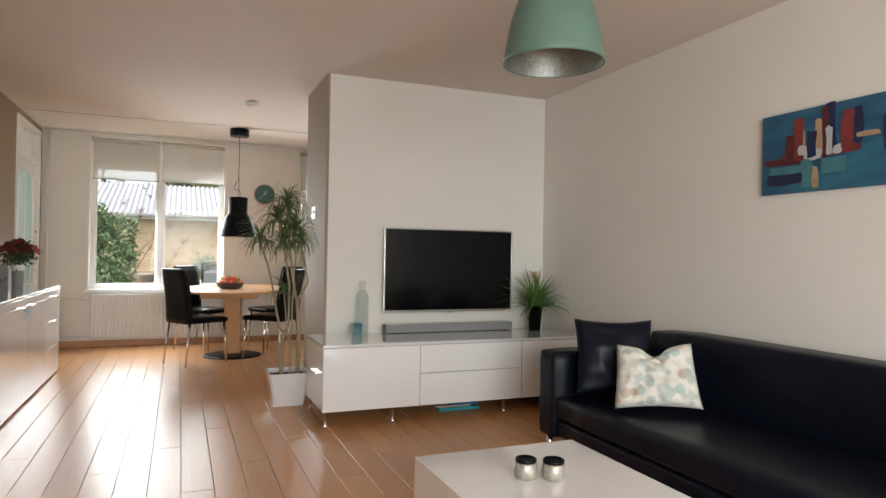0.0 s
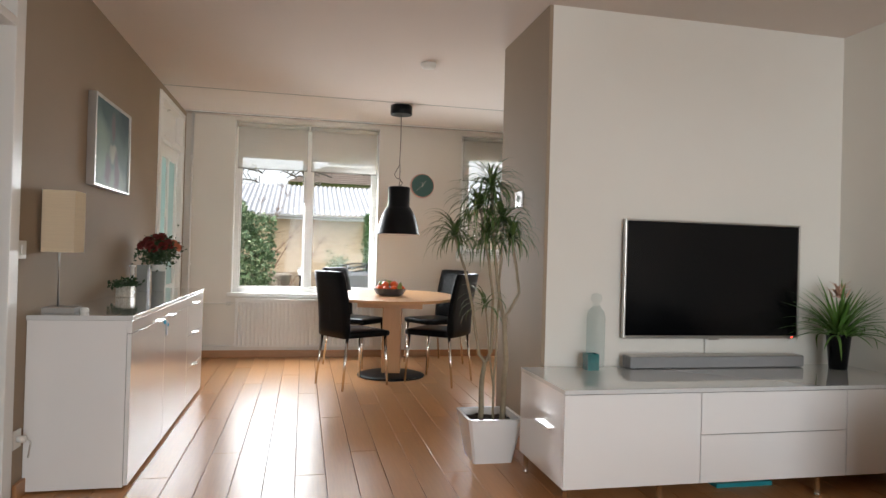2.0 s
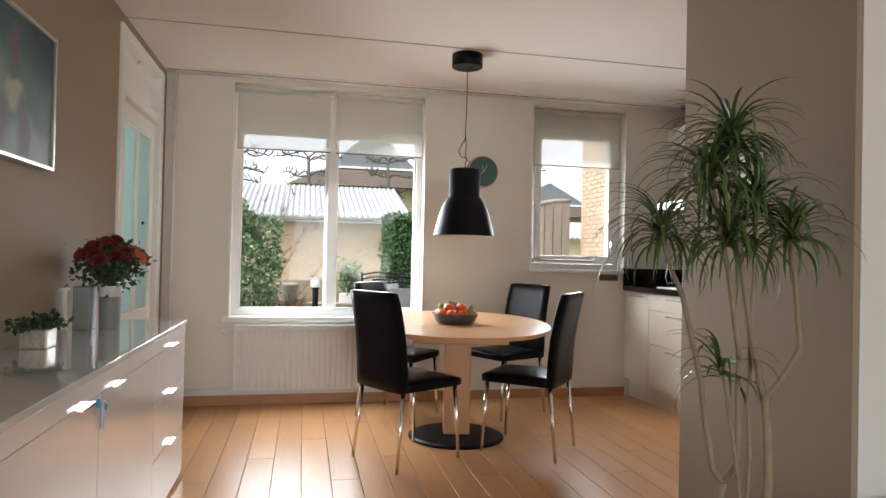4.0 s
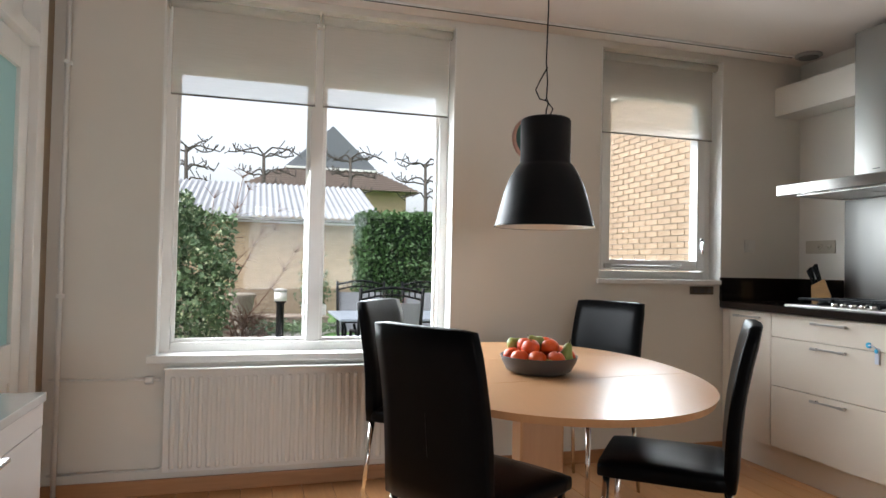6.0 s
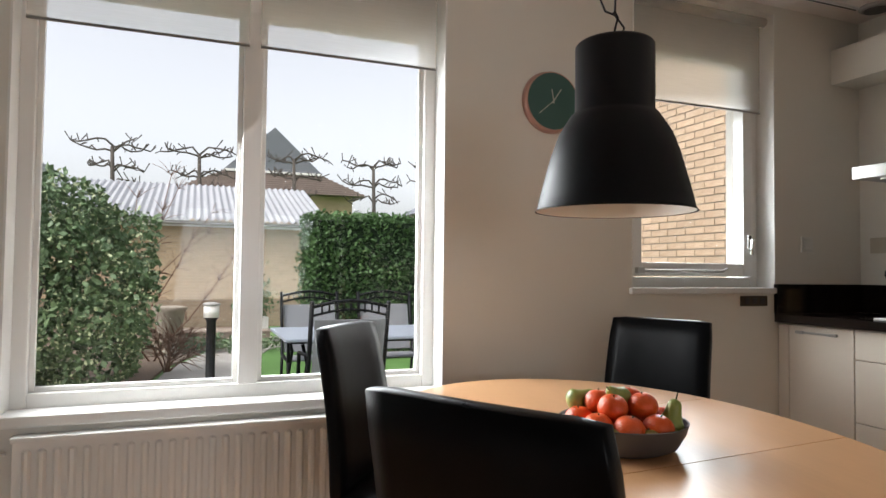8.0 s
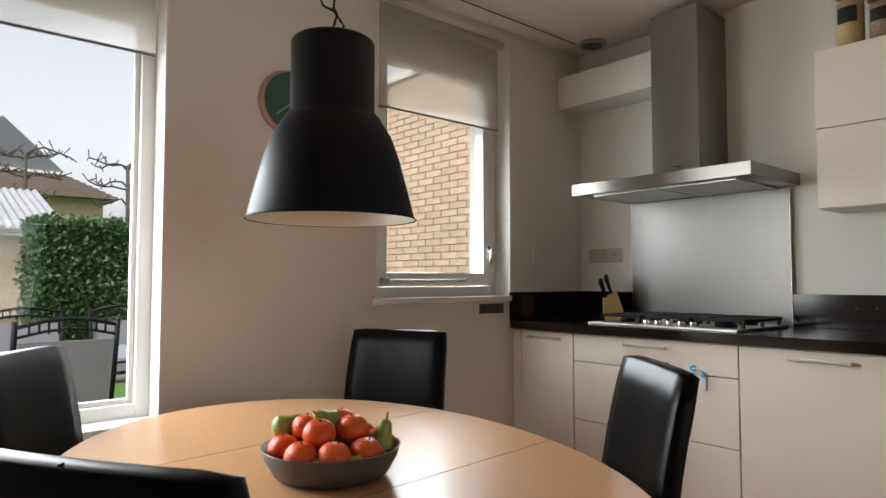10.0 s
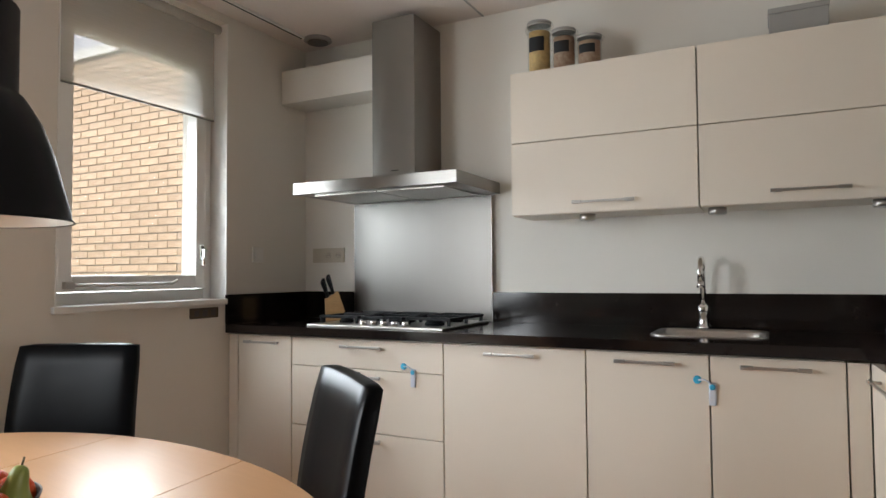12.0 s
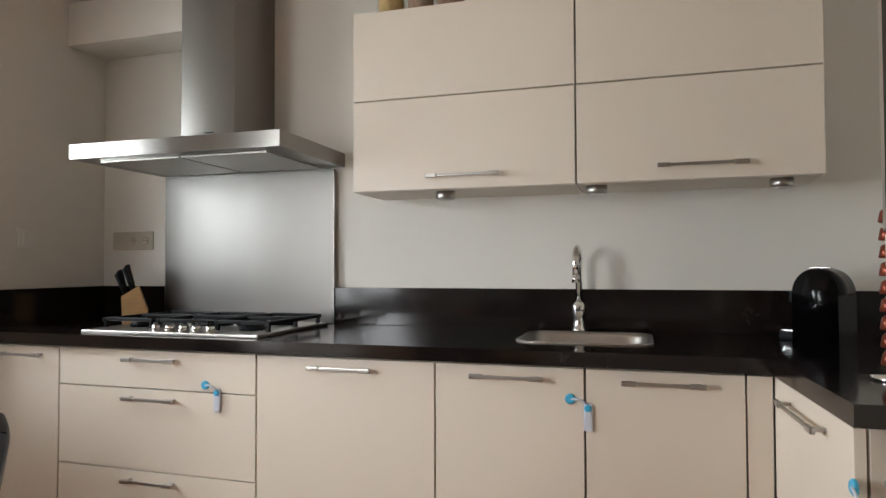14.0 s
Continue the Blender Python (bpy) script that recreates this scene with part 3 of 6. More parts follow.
def sofa():
    s = thing("sofa", (2.83, 2.9, 0), "long black leather sofa with block arms standing against the white wall", "sofa")
    y0, y1 = -1.35, 1.26
    part("base", soft_block(bmesh.new(), -0.44, 0.44, y0 + 0.18, y1 - 0.181, 0.12, 0.22, 0.02), "sofa", s)
    seat = soft_block(bmesh.new(), -0.448, 0.20, y0 + 0.182, y1 - 0.183, 0.2205, 0.355, 0.03, 0.012)
    part("seat", seat, "sofa", s, "wide padded black leather seat")
    part("backrest", soft_block(bmesh.new(), 0.205, 0.445, y0 + 0.182, y1 - 0.183, 0.2205, 0.725, 0.05, 0.004), "sofa", s)
    part("arm", soft_block(bmesh.new(), -0.45, 0.445, y1 - 0.18, y1, 0.10, 0.605, 0.03), "sofa", s)
    part("arm", soft_block(bmesh.new(), -0.45, 0.445, y0, y0 + 0.18, 0.10, 0.605, 0.03), "sofa", s)
    for x in (-0.40, 0.38):
        for y in (y0 + 0.05, y1 - 0.06):
            part("leg", lathe(bmesh.new(), [(0.02, 0), (0.02, 0.1005)], 14, x, y), "chrome", s, "short chrome leg")


sofa()


def coffee_table():
    s = thing("coffee_table", (1.545, 2.52, 0), "low square white coffee table with solid sides", "coffee table")
    part("tabletop", B(-0.345, 0.345, -0.54, 0.54, 0.36, 0.40, bevel=0.003), "gloss", s)
    for x in (-0.345, 0.305):
        part("side_panel", B(x, x + 0.04, -0.54, 0.54, 0.0, 0.3598, bevel=0.002), "gloss", s)
    part("shelf", B(-0.304, 0.304, -0.53, 0.53, 0.10, 0.14, bevel=0.002), "gloss", s)


coffee_table()


def dining_table():
    s = thing("dining_table", (0.932, 8.262, 0), "oval extending beech dining table on a single wooden column", "dining table", rz=-11)
    hw, hl = 0.582, 0.848

    def top(bm, y0, y1, z0, z1):
        """The part of the oval between two cuts that run a little askew to its length."""
        lower, upper = [], []
        for k in range(96):
            a = 2 * math.pi * k / 96
            c, q = math.cos(a), math.sin(a)
            x, y = hw * math.copysign(abs(c) ** 0.95, c), hl * math.copysign(abs(q) ** 0.95, q)
            lower.append(bm.verts.new((x * 0.985, y * 0.99, z0)))
            upper.append(bm.verts.new((x, y, z1)))
        bm.faces.new(lower[::-1])
        bm.faces.new(upper)
        for k in range(96):
            bm.faces.new((lower[k], lower[(k + 1) % 96], upper[(k + 1) % 96], upper[k]))
        across = Vector((-math.sin(radians(16)), math.cos(radians(16)), 0))
        for d, side in ((y0, -1), (y1, 1)):
            bmesh.ops.bisect_plane(bm, geom=bm.verts[:] + bm.edges[:] + bm.faces[:], plane_co=across * d, plane_no=across * side, clear_outer=True)
            bmesh.ops.holes_fill(bm, edges=[e for e in bm.edges if e.is_boundary])
        return bm

    lo = top(bmesh.new(), -1.0, -0.2515, 0.718, 0.742)
    part("leaf_end", lo, "table", s)
    part("leaf_middle", top(bmesh.new(), -0.2485, 0.2485, 0.718, 0.742), "table", s)
    part("leaf_end", top(bmesh.new(), 0.2515, 1.0, 0.718, 0.742), "table", s)
    part("apron", B(-0.28, 0.28, -0.45, 0.45, 0.655, 0.7175, bevel=0.006), "table", s)
    part("column", B(-0.085, 0.085, -0.085, 0.085, 0.03, 0.6548, bevel=0.012, seg=3), "table", s)
    part("foot_plate", lathe(bmesh.new(), [(0.31, 0), (0.31, 0.008), (0.27, 0.018), (0.08, 0.0298)], 48), "black", s, "round matt black metal foot plate")


dining_table()


def dining_chair():
    s = thing("dining_chair", (0, 0, 0), "black leather high-backed chair with slim chrome legs at the oval table", "dining chair", "dining chairs round the table")
    part("seat", soft_block(bmesh.new(), -0.215, 0.215, -0.20, 0.235, 0.415, 0.475, 0.022, 0.008), "leather", s)
    b = bmesh.new()
    soft_block(b, -0.213, 0.213, -0.025, 0.025, 0.0, 0.552, 0.018)
    for v in b.verts:
        t = v.co.z / 0.56
        v.co.y += -0.205 - 0.075 * t - 0.02 * math.sin(math.pi * t) * -1 + 0.012 * (v.co.x / 0.213) ** 2
        v.co.x *= 1 - 0.05 * t * t
        v.co.z += 0.415
    part("backrest", b, "leather", s, "tall padded black leather backrest")
    sm = tube(bmesh.new(), [(0, -0.222, 0.47), (0, -0.238, 0.62), (0, -0.256, 0.80), (0, -0.290, 0.968)], 0.0035, 6)
    part("seam", sm, "leather", s)
    for x in (-1, 1):
        part("leg", tube(bmesh.new(), [(x * 0.185, 0.20, 0.42), (x * 0.20, 0.225, 0.0)], 0.013, 12, 0.009), "chrome", s, "slim chrome leg")
        part("leg", tube(bmesh.new(), [(x * 0.185, -0.19, 0.42), (x * 0.20, -0.235, 0.0)], 0.013, 12, 0.009), "chrome", s, "slim chrome leg")
    return s


chair = dining_chair()
chair.matrix_basis = pose(0.545, 7.87, 0, 0, 0, -59)
for x, y, a in ((1.31, 7.935, 51), (1.455, 8.88, 117), (0.64, 8.88, -128)):
    copy_thing(chair, pose(x, y, 0, 0, 0, a))


def pendant_black():
    s = thing("pendant_lamp", (0.968, 8.308, 1.305), "large matt black metal pendant lamp hanging over the dining table", "pendant lamp")
    prof = [(0.098, 0.440), (0.102, 0.434), (0.102, 0.262), (0.113, 0.252), (0.122, 0.238), (0.145, 0.200), (0.165, 0.145), (0.181, 0.085), (0.194, 0.035), (0.200, 0.008), (0.206, 0.0)]
    inner = [(r - 0.003, z - (0.004 if k == 0 else 0)) for k, (r, z) in enumerate(prof)]
    bm = lathe(bmesh.new(), [(0.0001, 0.444), (0.092, 0.444)] + prof + inner[::-1][1:] + [(0.0001, 0.436)], 56, cap=False)
    part("shade", bm, "black", s, "matt black bell-shaped shade")
    inn = [(r - 0.0045, z + 0.0015) for r, z in prof[2:]]
    part("shade_lining", lathe(bmesh.new(), inn, 56, cap=False), "white_plastic", s, "pale inside of the shade")
    part("canopy", lathe(bmesh.new(), [(0.098, H - 1.305 - 0.085), (0.102, H - 1.305 - 0.08), (0.102, H - 1.305 - 0.0005)], 40), "black", s)
    part("bulb_holder", lathe(bmesh.new(), [(0.022, 0.35), (0.022, 0.435)], 16), "black", s)
    part("bulb", lathe(bmesh.new(), [(0.001, 0.24), (0.02, 0.245), (0.034, 0.27), (0.034, 0.29), (0.02, 0.33), (0.014, 0.3498)], 20), "white_plastic", s)
    top = H - 1.305 - 0.085
    part("hook", tube(bmesh.new(), [(0, 0, 0.444), (0.0, 0, 0.48), (0.010, 0, 0.515), (0, 0, 0.53), (-0.008, 0, 0.52)], 0.003, 6), "black", s)
    part("cord", tube(bmesh.new(), [(0, 0, top), (0.003, 0, 0.9), (-0.003, 0, 0.68), (0.004, 0, 0.60), (0, 0, 0.525)], 0.003, 6), "black", s)
    part("cord_loop", tube(bmesh.new(), [(0.004, 0.002, 0.66), (-0.03, 0, 0.60), (-0.048, 0, 0.56), (-0.03, 0, 0.525), (0.0, 0, 0.52), (0.03, 0, 0.49), (0.01, 0, 0.444)], 0.003, 6), "black", s)


pendant_black()


def base_unit(name, y0, y1, label, splits=None, handles=True, door=True):
    """A kitchen base unit with its front at x = 2.68, from y0 to y1."""
    cy = (y0 + y1) / 2
    s = thing(name, (2.98, cy, 0), label, "kitchen cabinet", "kitchen base units")
    w = (y1 - y0) / 2
    part("body", B(-0.278, 0.298, -w + 0.001, w - 0.001, 0.15, 0.911), "cream", s)
    zs = splits or [0.155, 0.906]
    for z0, z1 in zip(zs, zs[1:]):
        d = part("drawer" if splits else "door", B(-0.30, -0.280, -w + 0.002, w - 0.002, z0 + 0.002, z1 - 0.002, bevel=0.0015), "cream", s)
        if handles:
            bow_handle(d, 0, z1 - 0.032, -0.30, 0.17)
    return s


def bow_handle(parent, y, z, x, L):
    bm = bmesh.new()
    box(bm, x - 0.030, x - 0.024, y - L / 2, y + L / 2, z - 0.005, z + 0.005, bevel=0.002)
    for e in (-1, 1):
        box(bm, x - 0.033, x - 0.022, y + e * L / 2 - 0.02, y + e * L / 2 + 0.02, z - 0.007, z + 0.007, bevel=0.003)
        box(bm, x - 0.024, x - 0.0002, y + e * L / 2 - 0.006, y + e * L / 2 + 0.006, z - 0.004, z + 0.004)
    part("handle", bm, "steel2", parent, "flat bowed satin steel handle")


base_unit("narrow_base_unit", 8.92, 9.255, "narrow cream kitchen base unit next to the window wall")
base_unit("drawer_base_unit", 8.118, 8.918, "wide cream kitchen drawer unit below the gas hob", [0.155, 0.50, 0.775, 0.906])
base_unit("dishwasher_base_unit", 7.522, 8.116, "cream kitchen base unit with one tall plain front")
base_unit("sink_base_unit", 7.094, 7.520, "cream kitchen base unit with one door beside the sink")
base_unit("sink_base_unit", 6.692, 7.092, "cream kitchen base unit with one door under the sink")


def filler(name, x0, x1, y0, y1):
    s = thing(name, ((x0 + x1) / 2, (y0 + y1) / 2, 0), "cream filler panel closing the kitchen corner", "filler panel")
    part("panel", B(-(x1 - x0) / 2, (x1 - x0) / 2, -(y1 - y0) / 2, (y1 - y0) / 2, 0.155, 0.904, bevel=0.001), "cream", s)


filler("filler_panel", 2.682, 2.70, 9.258, 9.316)
filler("filler_panel", 2.682, 2.70, 6.63, 6.689)


# the short leg stands about three degrees off the square
RETURN = Matrix.Translation((2.655, 6.63, 0)) @ Matrix.Rotation(radians(3), 4, "Z") @ Matrix.Translation((-2.655, -6.63, 0))


def return_unit():
    s = thing("corner_base_unit", (2.43, 6.33, 0), "cream kitchen base unit in the short leg below the dark worktop", "kitchen cabinet", "kitchen base units")
    s.matrix_basis = RETURN @ s.matrix_basis
    part("body", B(-0.278, 0.26, -0.30, 0.27, 0.15, 0.911), "cream", s)
    d = part("door", B(-0.276, 0.248, 0.275, 0.295, 0.157, 0.904, bevel=0.0015), "cream", s)
    bm = bmesh.new()
    box(bm, -0.13, 0.11, 0.319, 0.325, 0.861, 0.871, bevel=0.002)
    for e in (-0.13, 0.11):
        box(bm, e - 0.02, e + 0.02, 0.317, 0.328, 0.859, 0.873, bevel=0.003)
        box(bm, e - 0.006, e + 0.006, 0.2952, 0.319, 0.862, 0.870)
    part("handle", bm, "steel2", d, "flat bowed satin steel handle")


return_unit()


def plinths():
    s = thing("plinth", (2.98, 7.9, 0), "cream plinth board below the kitchen base units", "plinth")
    part("long_board", B(-0.25, -0.235, -1.29, 1.415, 0.0, 0.148), "cream", s)
    part("short_board", B(-0.826, -0.252, -1.37, -1.355, 0.0, 0.148), "cream", s)


plinths()


def worktop():
    s = thing("worktop", (2.98, 7.9, 0.912), "dark brown-black polished stone worktop on the cream units", "worktop")
    sx0, sx1, sy0, sy1 = -0.135, 0.185, -0.977, -0.593
    y0, y1 = -1.265, 1.415
    for q in ((-0.325, sx0, y0, y1), (sx1, 0.299, y0, y1), (sx0, sx1, y0, sy0), (sx0, sx1, sy1, y1)):
        part("slab", B(*q, 0, 0.040), "granite", s)
    bm = bmesh.new()
    loop = [(-0.325, y0 - 0.0005), (0.299, y0 - 0.0005), (0.299, -1.96), (-0.838, -1.96), (-0.858, y0 - 0.0283)]
    low, high = [[bm.verts.new((x, y, z)) for x, y in loop] for z in (0, 0.040)]
    bm.faces.new(high)
    bm.faces.new(low[::-1])
    for k in range(5):
        bm.faces.new((low[k], low[(k + 1) % 5], high[(k + 1) % 5], high[k]))
    bmesh.ops.recalc_face_normals(bm, faces=bm.faces[:])
    part("short_slab", bm, "granite", s)
    part("upstand", B(0.279, 0.299, -1.93, 1.395, 0.0405, 0.188, bevel=0.001), "granite", s)
    part("upstand", B(-0.325, 0.299, 1.396, 1.418, 0.0405, 0.188, bevel=0.001), "granite", s)
    return s


worktop()


def wall_unit(y0, y1):
    cy, w = (y0 + y1) / 2, (y1 - y0) / 2
    s = thing("wall_unit", (3.135, cy, 1.448), "cream kitchen wall cabinet with two stacked flap doors above the worktop", "kitchen cabinet", "kitchen wall units")
    part("body", B(-0.125, 0.144, -w + 0.001, w - 0.001, 0, 0.642, bevel=0.001), "cream", s)
    d = part("flap_door", B(-0.146, -0.1255, -w + 0.002, w - 0.002, 0.002, 0.321, bevel=0.0015), "cream", s)
    bow_handle(d, -0.02, 0.045, -0.146, 0.22)
    part("flap_door", B(-0.146, -0.1255, -w + 0.002, w - 0.002, 0.326, 0.642, bevel=0.0015), "cream", s)


wall_unit(7.141, 7.925)
wall_unit(6.425, 7.139)


def hood():
    s = thing("cooker_hood", (3.28, 8.545, 1.585), "brushed steel chimney cooker hood mounted above the gas hob", "cooker hood")
    bm = bmesh.new()
    box(bm, -0.50, -0.002, -0.45, 0.45, 0.005, 0.062, bevel=0.002)
    part("canopy", bm, "steel", s, "flat wide brushed steel canopy")
    part("filter", B(-0.44, -0.05, -0.36, -0.005, -0.002, 0.0045, bevel=0.001), "steel2", s, "grey metal grease filter")
    part("filter", B(-0.44, -0.05, 0.005, 0.36, -0.002, 0.0045, bevel=0.001), "steel2", s, "grey metal grease filter")
    part("chimney", B(-0.285, -0.002, -0.122, 0.122, 0.0625, 0.885, bevel=0.002), "steel", s, "tall brushed steel chimney")
    part("badge", B(-0.2865, -0.2852, -0.03, 0.012, 0.118, 0.122), "black", s)


hood()


def splash():
    s = thing("splashback", (3.278, 8.545, 0.953), "brushed steel splashback panel behind the gas hob", "splashback")
    part("sheet", B(-0.025, -0.0215, -0.41, 0.41, 0.001, 0.628, bevel=0.001), "splash_steel", s)
    part("edge_strip", B(-0.0255, -0.0205, -0.4125, -0.4105, 0.001, 0.628), "steel2", s)
    part("edge_strip", B(-0.0255, -0.0205, 0.4105, 0.4125, 0.001, 0.628), "steel2", s)


splash()


def hob():
    s = thing("gas_hob", (2.96, 8.49, 0.952), "steel gas hob with five burners and black cast iron grates", "gas hob")
    part("plate", B(-0.255, 0.24, -0.36, 0.36, 0.0, 0.012, bevel=0.004), "steel2", s)
    for x, y, r in ((0.11, 0.24, 0.045), (-0.10, 0.24, 0.035), (0.02, 0.0, 0.065), (0.11, -0.24, 0.04), (-0.10, -0.24, 0.045)):
        bm = lathe(bmesh.new(), [(r, 0.0122), (r, 0.024), (r * 0.8, 0.028), (r * 0.8, 0.034), (r * 0.3, 0.036)], 24, x, y)
        part("burner", bm, "black", s)
    for y in (-0.24, 0.0, 0.24):
        bm = bmesh.new()
        for a in (-0.105, 0.105):
            box(bm, -0.17, 0.20, y + a - 0.006, y + a + 0.006, 0.034, 0.048, bevel=0.003)
        for x in (-0.16, 0.02, 0.19):
            box(bm, x - 0.006, x + 0.006, y - 0.10, y + 0.10, 0.036, 0.050, bevel=0.003)
            for a in (-0.10, 0.10):
                box(bm, x - 0.006, x + 0.006, y + a - 0.006, y + a + 0.006, 0.0125, 0.036)
        part("grate", bm, "black", s, "black cast iron pan grate")
    for k in range(5):
        y = -0.16 + k * 0.055
        part("knob", lathe(bmesh.new(), [(0.017, 0.0122), (0.016, 0.030), (0.013, 0.034)], 18, -0.225, y), "chrome", s, "small metal knob")


hob()


def sink():
    s = thing("sink", (3.005, 7.115, 0.952), "small stainless steel sink sunk in the dark worktop", "sink")
    x0, x1, y0, y1 = -0.158, 0.158, -0.190, 0.190
    n = 8

    def ring(inset, z, r):
        pts = []
        for sx, sy, a0 in ((1, 1, 0), (-1, 1, 90), (-1, -1, 180), (1, -1, 270)):
            for k in range(n + 1):
                a = radians(a0 + 90 * k / n)
                pts.append((sx * (x1 - inset - r) + r * math.cos(a), sy * (y1 - inset - r) + r * math.sin(a), z))
        return pts

    bm = bmesh.new()
    loops = [ring(-0.016, 0.0008, 0.07), ring(-0.016, 0.004, 0.07), ring(0.0, 0.004, 0.06), ring(0.006, -0.01, 0.06), ring(0.02, -0.15, 0.05), ring(0.06, -0.165, 0.04)]
    rings = [[bm.verts.new(p) for p in lp] for lp in loops]
    for a, b in zip(rings, rings[1:]):
        for k in range(len(a)):
            f = bm.faces.new((a[k], a[(k + 1) % len(a)], b[(k + 1) % len(a)], b[k]))
            f.smooth = True
    bm.faces.new(rings[-1])
    part("basin", bm, "steel2", s)
    part("drain", lathe(bmesh.new(), [(0.035, -0.1648), (0.035, -0.162), (0.01, -0.163)], 20), "chrome", s)
    t = thing("kitchen_tap", (3.22, 7.155, 0.952), "chrome swan-neck kitchen tap behind the sink", "tap")
    part("body", lathe(bmesh.new(), [(0.026, 0), (0.026, 0.008), (0.019, 0.014), (0.019, 0.055), (0.023, 0.06), (0.023, 0.095), (0.014, 0.105)], 24), "chrome", t)
    pts = [(0, 0, 0.10), (0, 0, 0.24)] + [(-0.055 + 0.055 * math.cos(a), 0, 0.24 + 0.055 * math.sin(a)) for a in [radians(k * 20) for k in range(1, 10)]] + [(-0.11, 0, 0.20)]
    part("spout", tube(bmesh.new(), pts, 0.0115, 14), "chrome", t)
    part("aerator", lathe(bmesh.new(), [(0.014, 0.175), (0.014, 0.2)], 16, -0.11, 0), "chrome", t)
    part("lever", tube(bmesh.new(), [(-0.02, 0, 0.078), (-0.05, 0, 0.08), (-0.09, -0.002, 0.10)], 0.007, 10), "chrome", t)


sink()


def tall_unit():
    s = thing("tall_oven_unit", (1.84, 6.275, 0), "tall cream kitchen unit with a built-in steel and black oven", "tall cabinet")
    s.matrix_basis = RETURN @ s.matrix_basis
    part("body", B(-0.368, 0.278, -0.295, 0.288, 0.15, 2.25), "cream", s)
    part("plinth", B(-0.368, 0.278, -0.29, 0.25, 0.0, 0.149), "cream", s)
    d = part("door", B(-0.366, 0.276, 0.29, 0.31, 0.157, 1.235, bevel=0.0015), "cream", s)
    bm = bmesh.new()
    box(bm, -0.02, 0.22, 0.334, 0.340, 0.836, 0.846, bevel=0.002)
    for e in (-0.02, 0.22):
        box(bm, e - 0.006, e + 0.006, 0.3102, 0.334, 0.837, 0.845)
    part("handle", bm, "steel2", d, "flat bowed satin steel handle")
    ov = part("oven", B(-0.36, 0.272, 0.29, 0.315, 1.24, 1.86, bevel=0.003), "steel2", s, "steel oven front")
    part("oven_window", B(-0.335, 0.247, 0.3152, 0.319, 1.272, 1.70, bevel=0.001), M["oven_glass"], ov, "dark glass oven window")
    part("oven_handle", tube(bmesh.new(), [(-0.3, 0.345, 1.735), (0.21, 0.345, 1.735)], 0.009, 12), "steel2", ov)
    part("door", B(-0.366, 0.276, 0.29, 0.31, 1.865, 2.245, bevel=0.0015), "cream", s)


tall_unit()


def duct_box():
    s = thing("pipe_boxing", (3.165, 9.0, 2.15), "white painted boxing below the ceiling between hood and window wall", "pipe boxing")
    part("boxing", B(-0.095, 0.113, -0.30, 0.318, 0, 0.185, bevel=0.002), "wall", s)


duct_box()


def radiator():
    s = thing("radiator", (0.15, 9.27, 0.115), "long white ribbed panel radiator below the dining window", "radiator")
    w = 0.715
    part("panel", B(-w, w, 0.0, 0.012, 0.0, 0.485, bevel=0.003), "paint", s)
    n = 33
    ribs = bmesh.new()
    for k in range(n):
        x = -w + 0.02 + (2 * w - 0.04) * (k + 0.5) / n
        box(ribs, x - 0.013, x + 0.013, -0.017, 0.0, 0.015, 0.462, bevel=0.008, seg=1)
    tagged(part("ribs", ribs, "paint", s), kind="stuff")
    part("top_grille", B(-w - 0.004, w + 0.004, -0.019, 0.045, 0.4855, 0.50, bevel=0.003), "paint", s)
    bm = lathe(bmesh.new(), [(0.018, 0.0), (0.019, 0.01), (0.019, 0.03), (0.012, 0.04)], 16)
    bmesh.ops.transform(bm, matrix=pose(-w - 0.05, 0.0, 0.445, 0, -90, 0), verts=bm.verts)
    part("valve", bm, "white_plastic", s, "small thermostatic valve")
    part("pipe", tube(bmesh.new(), [(-w - 0.5, 0.02, 0.455), (-w - 0.02, 0.02, 0.445)], 0.006, 8), "paint", s)
    part("pipe", tube(bmesh.new(), [(-w - 0.5, 0.03, 0.01), (-w - 0.02, 0.03, 0.01), (-w, 0.02, 0.03)], 0.006, 8), "paint", s)


radiator()


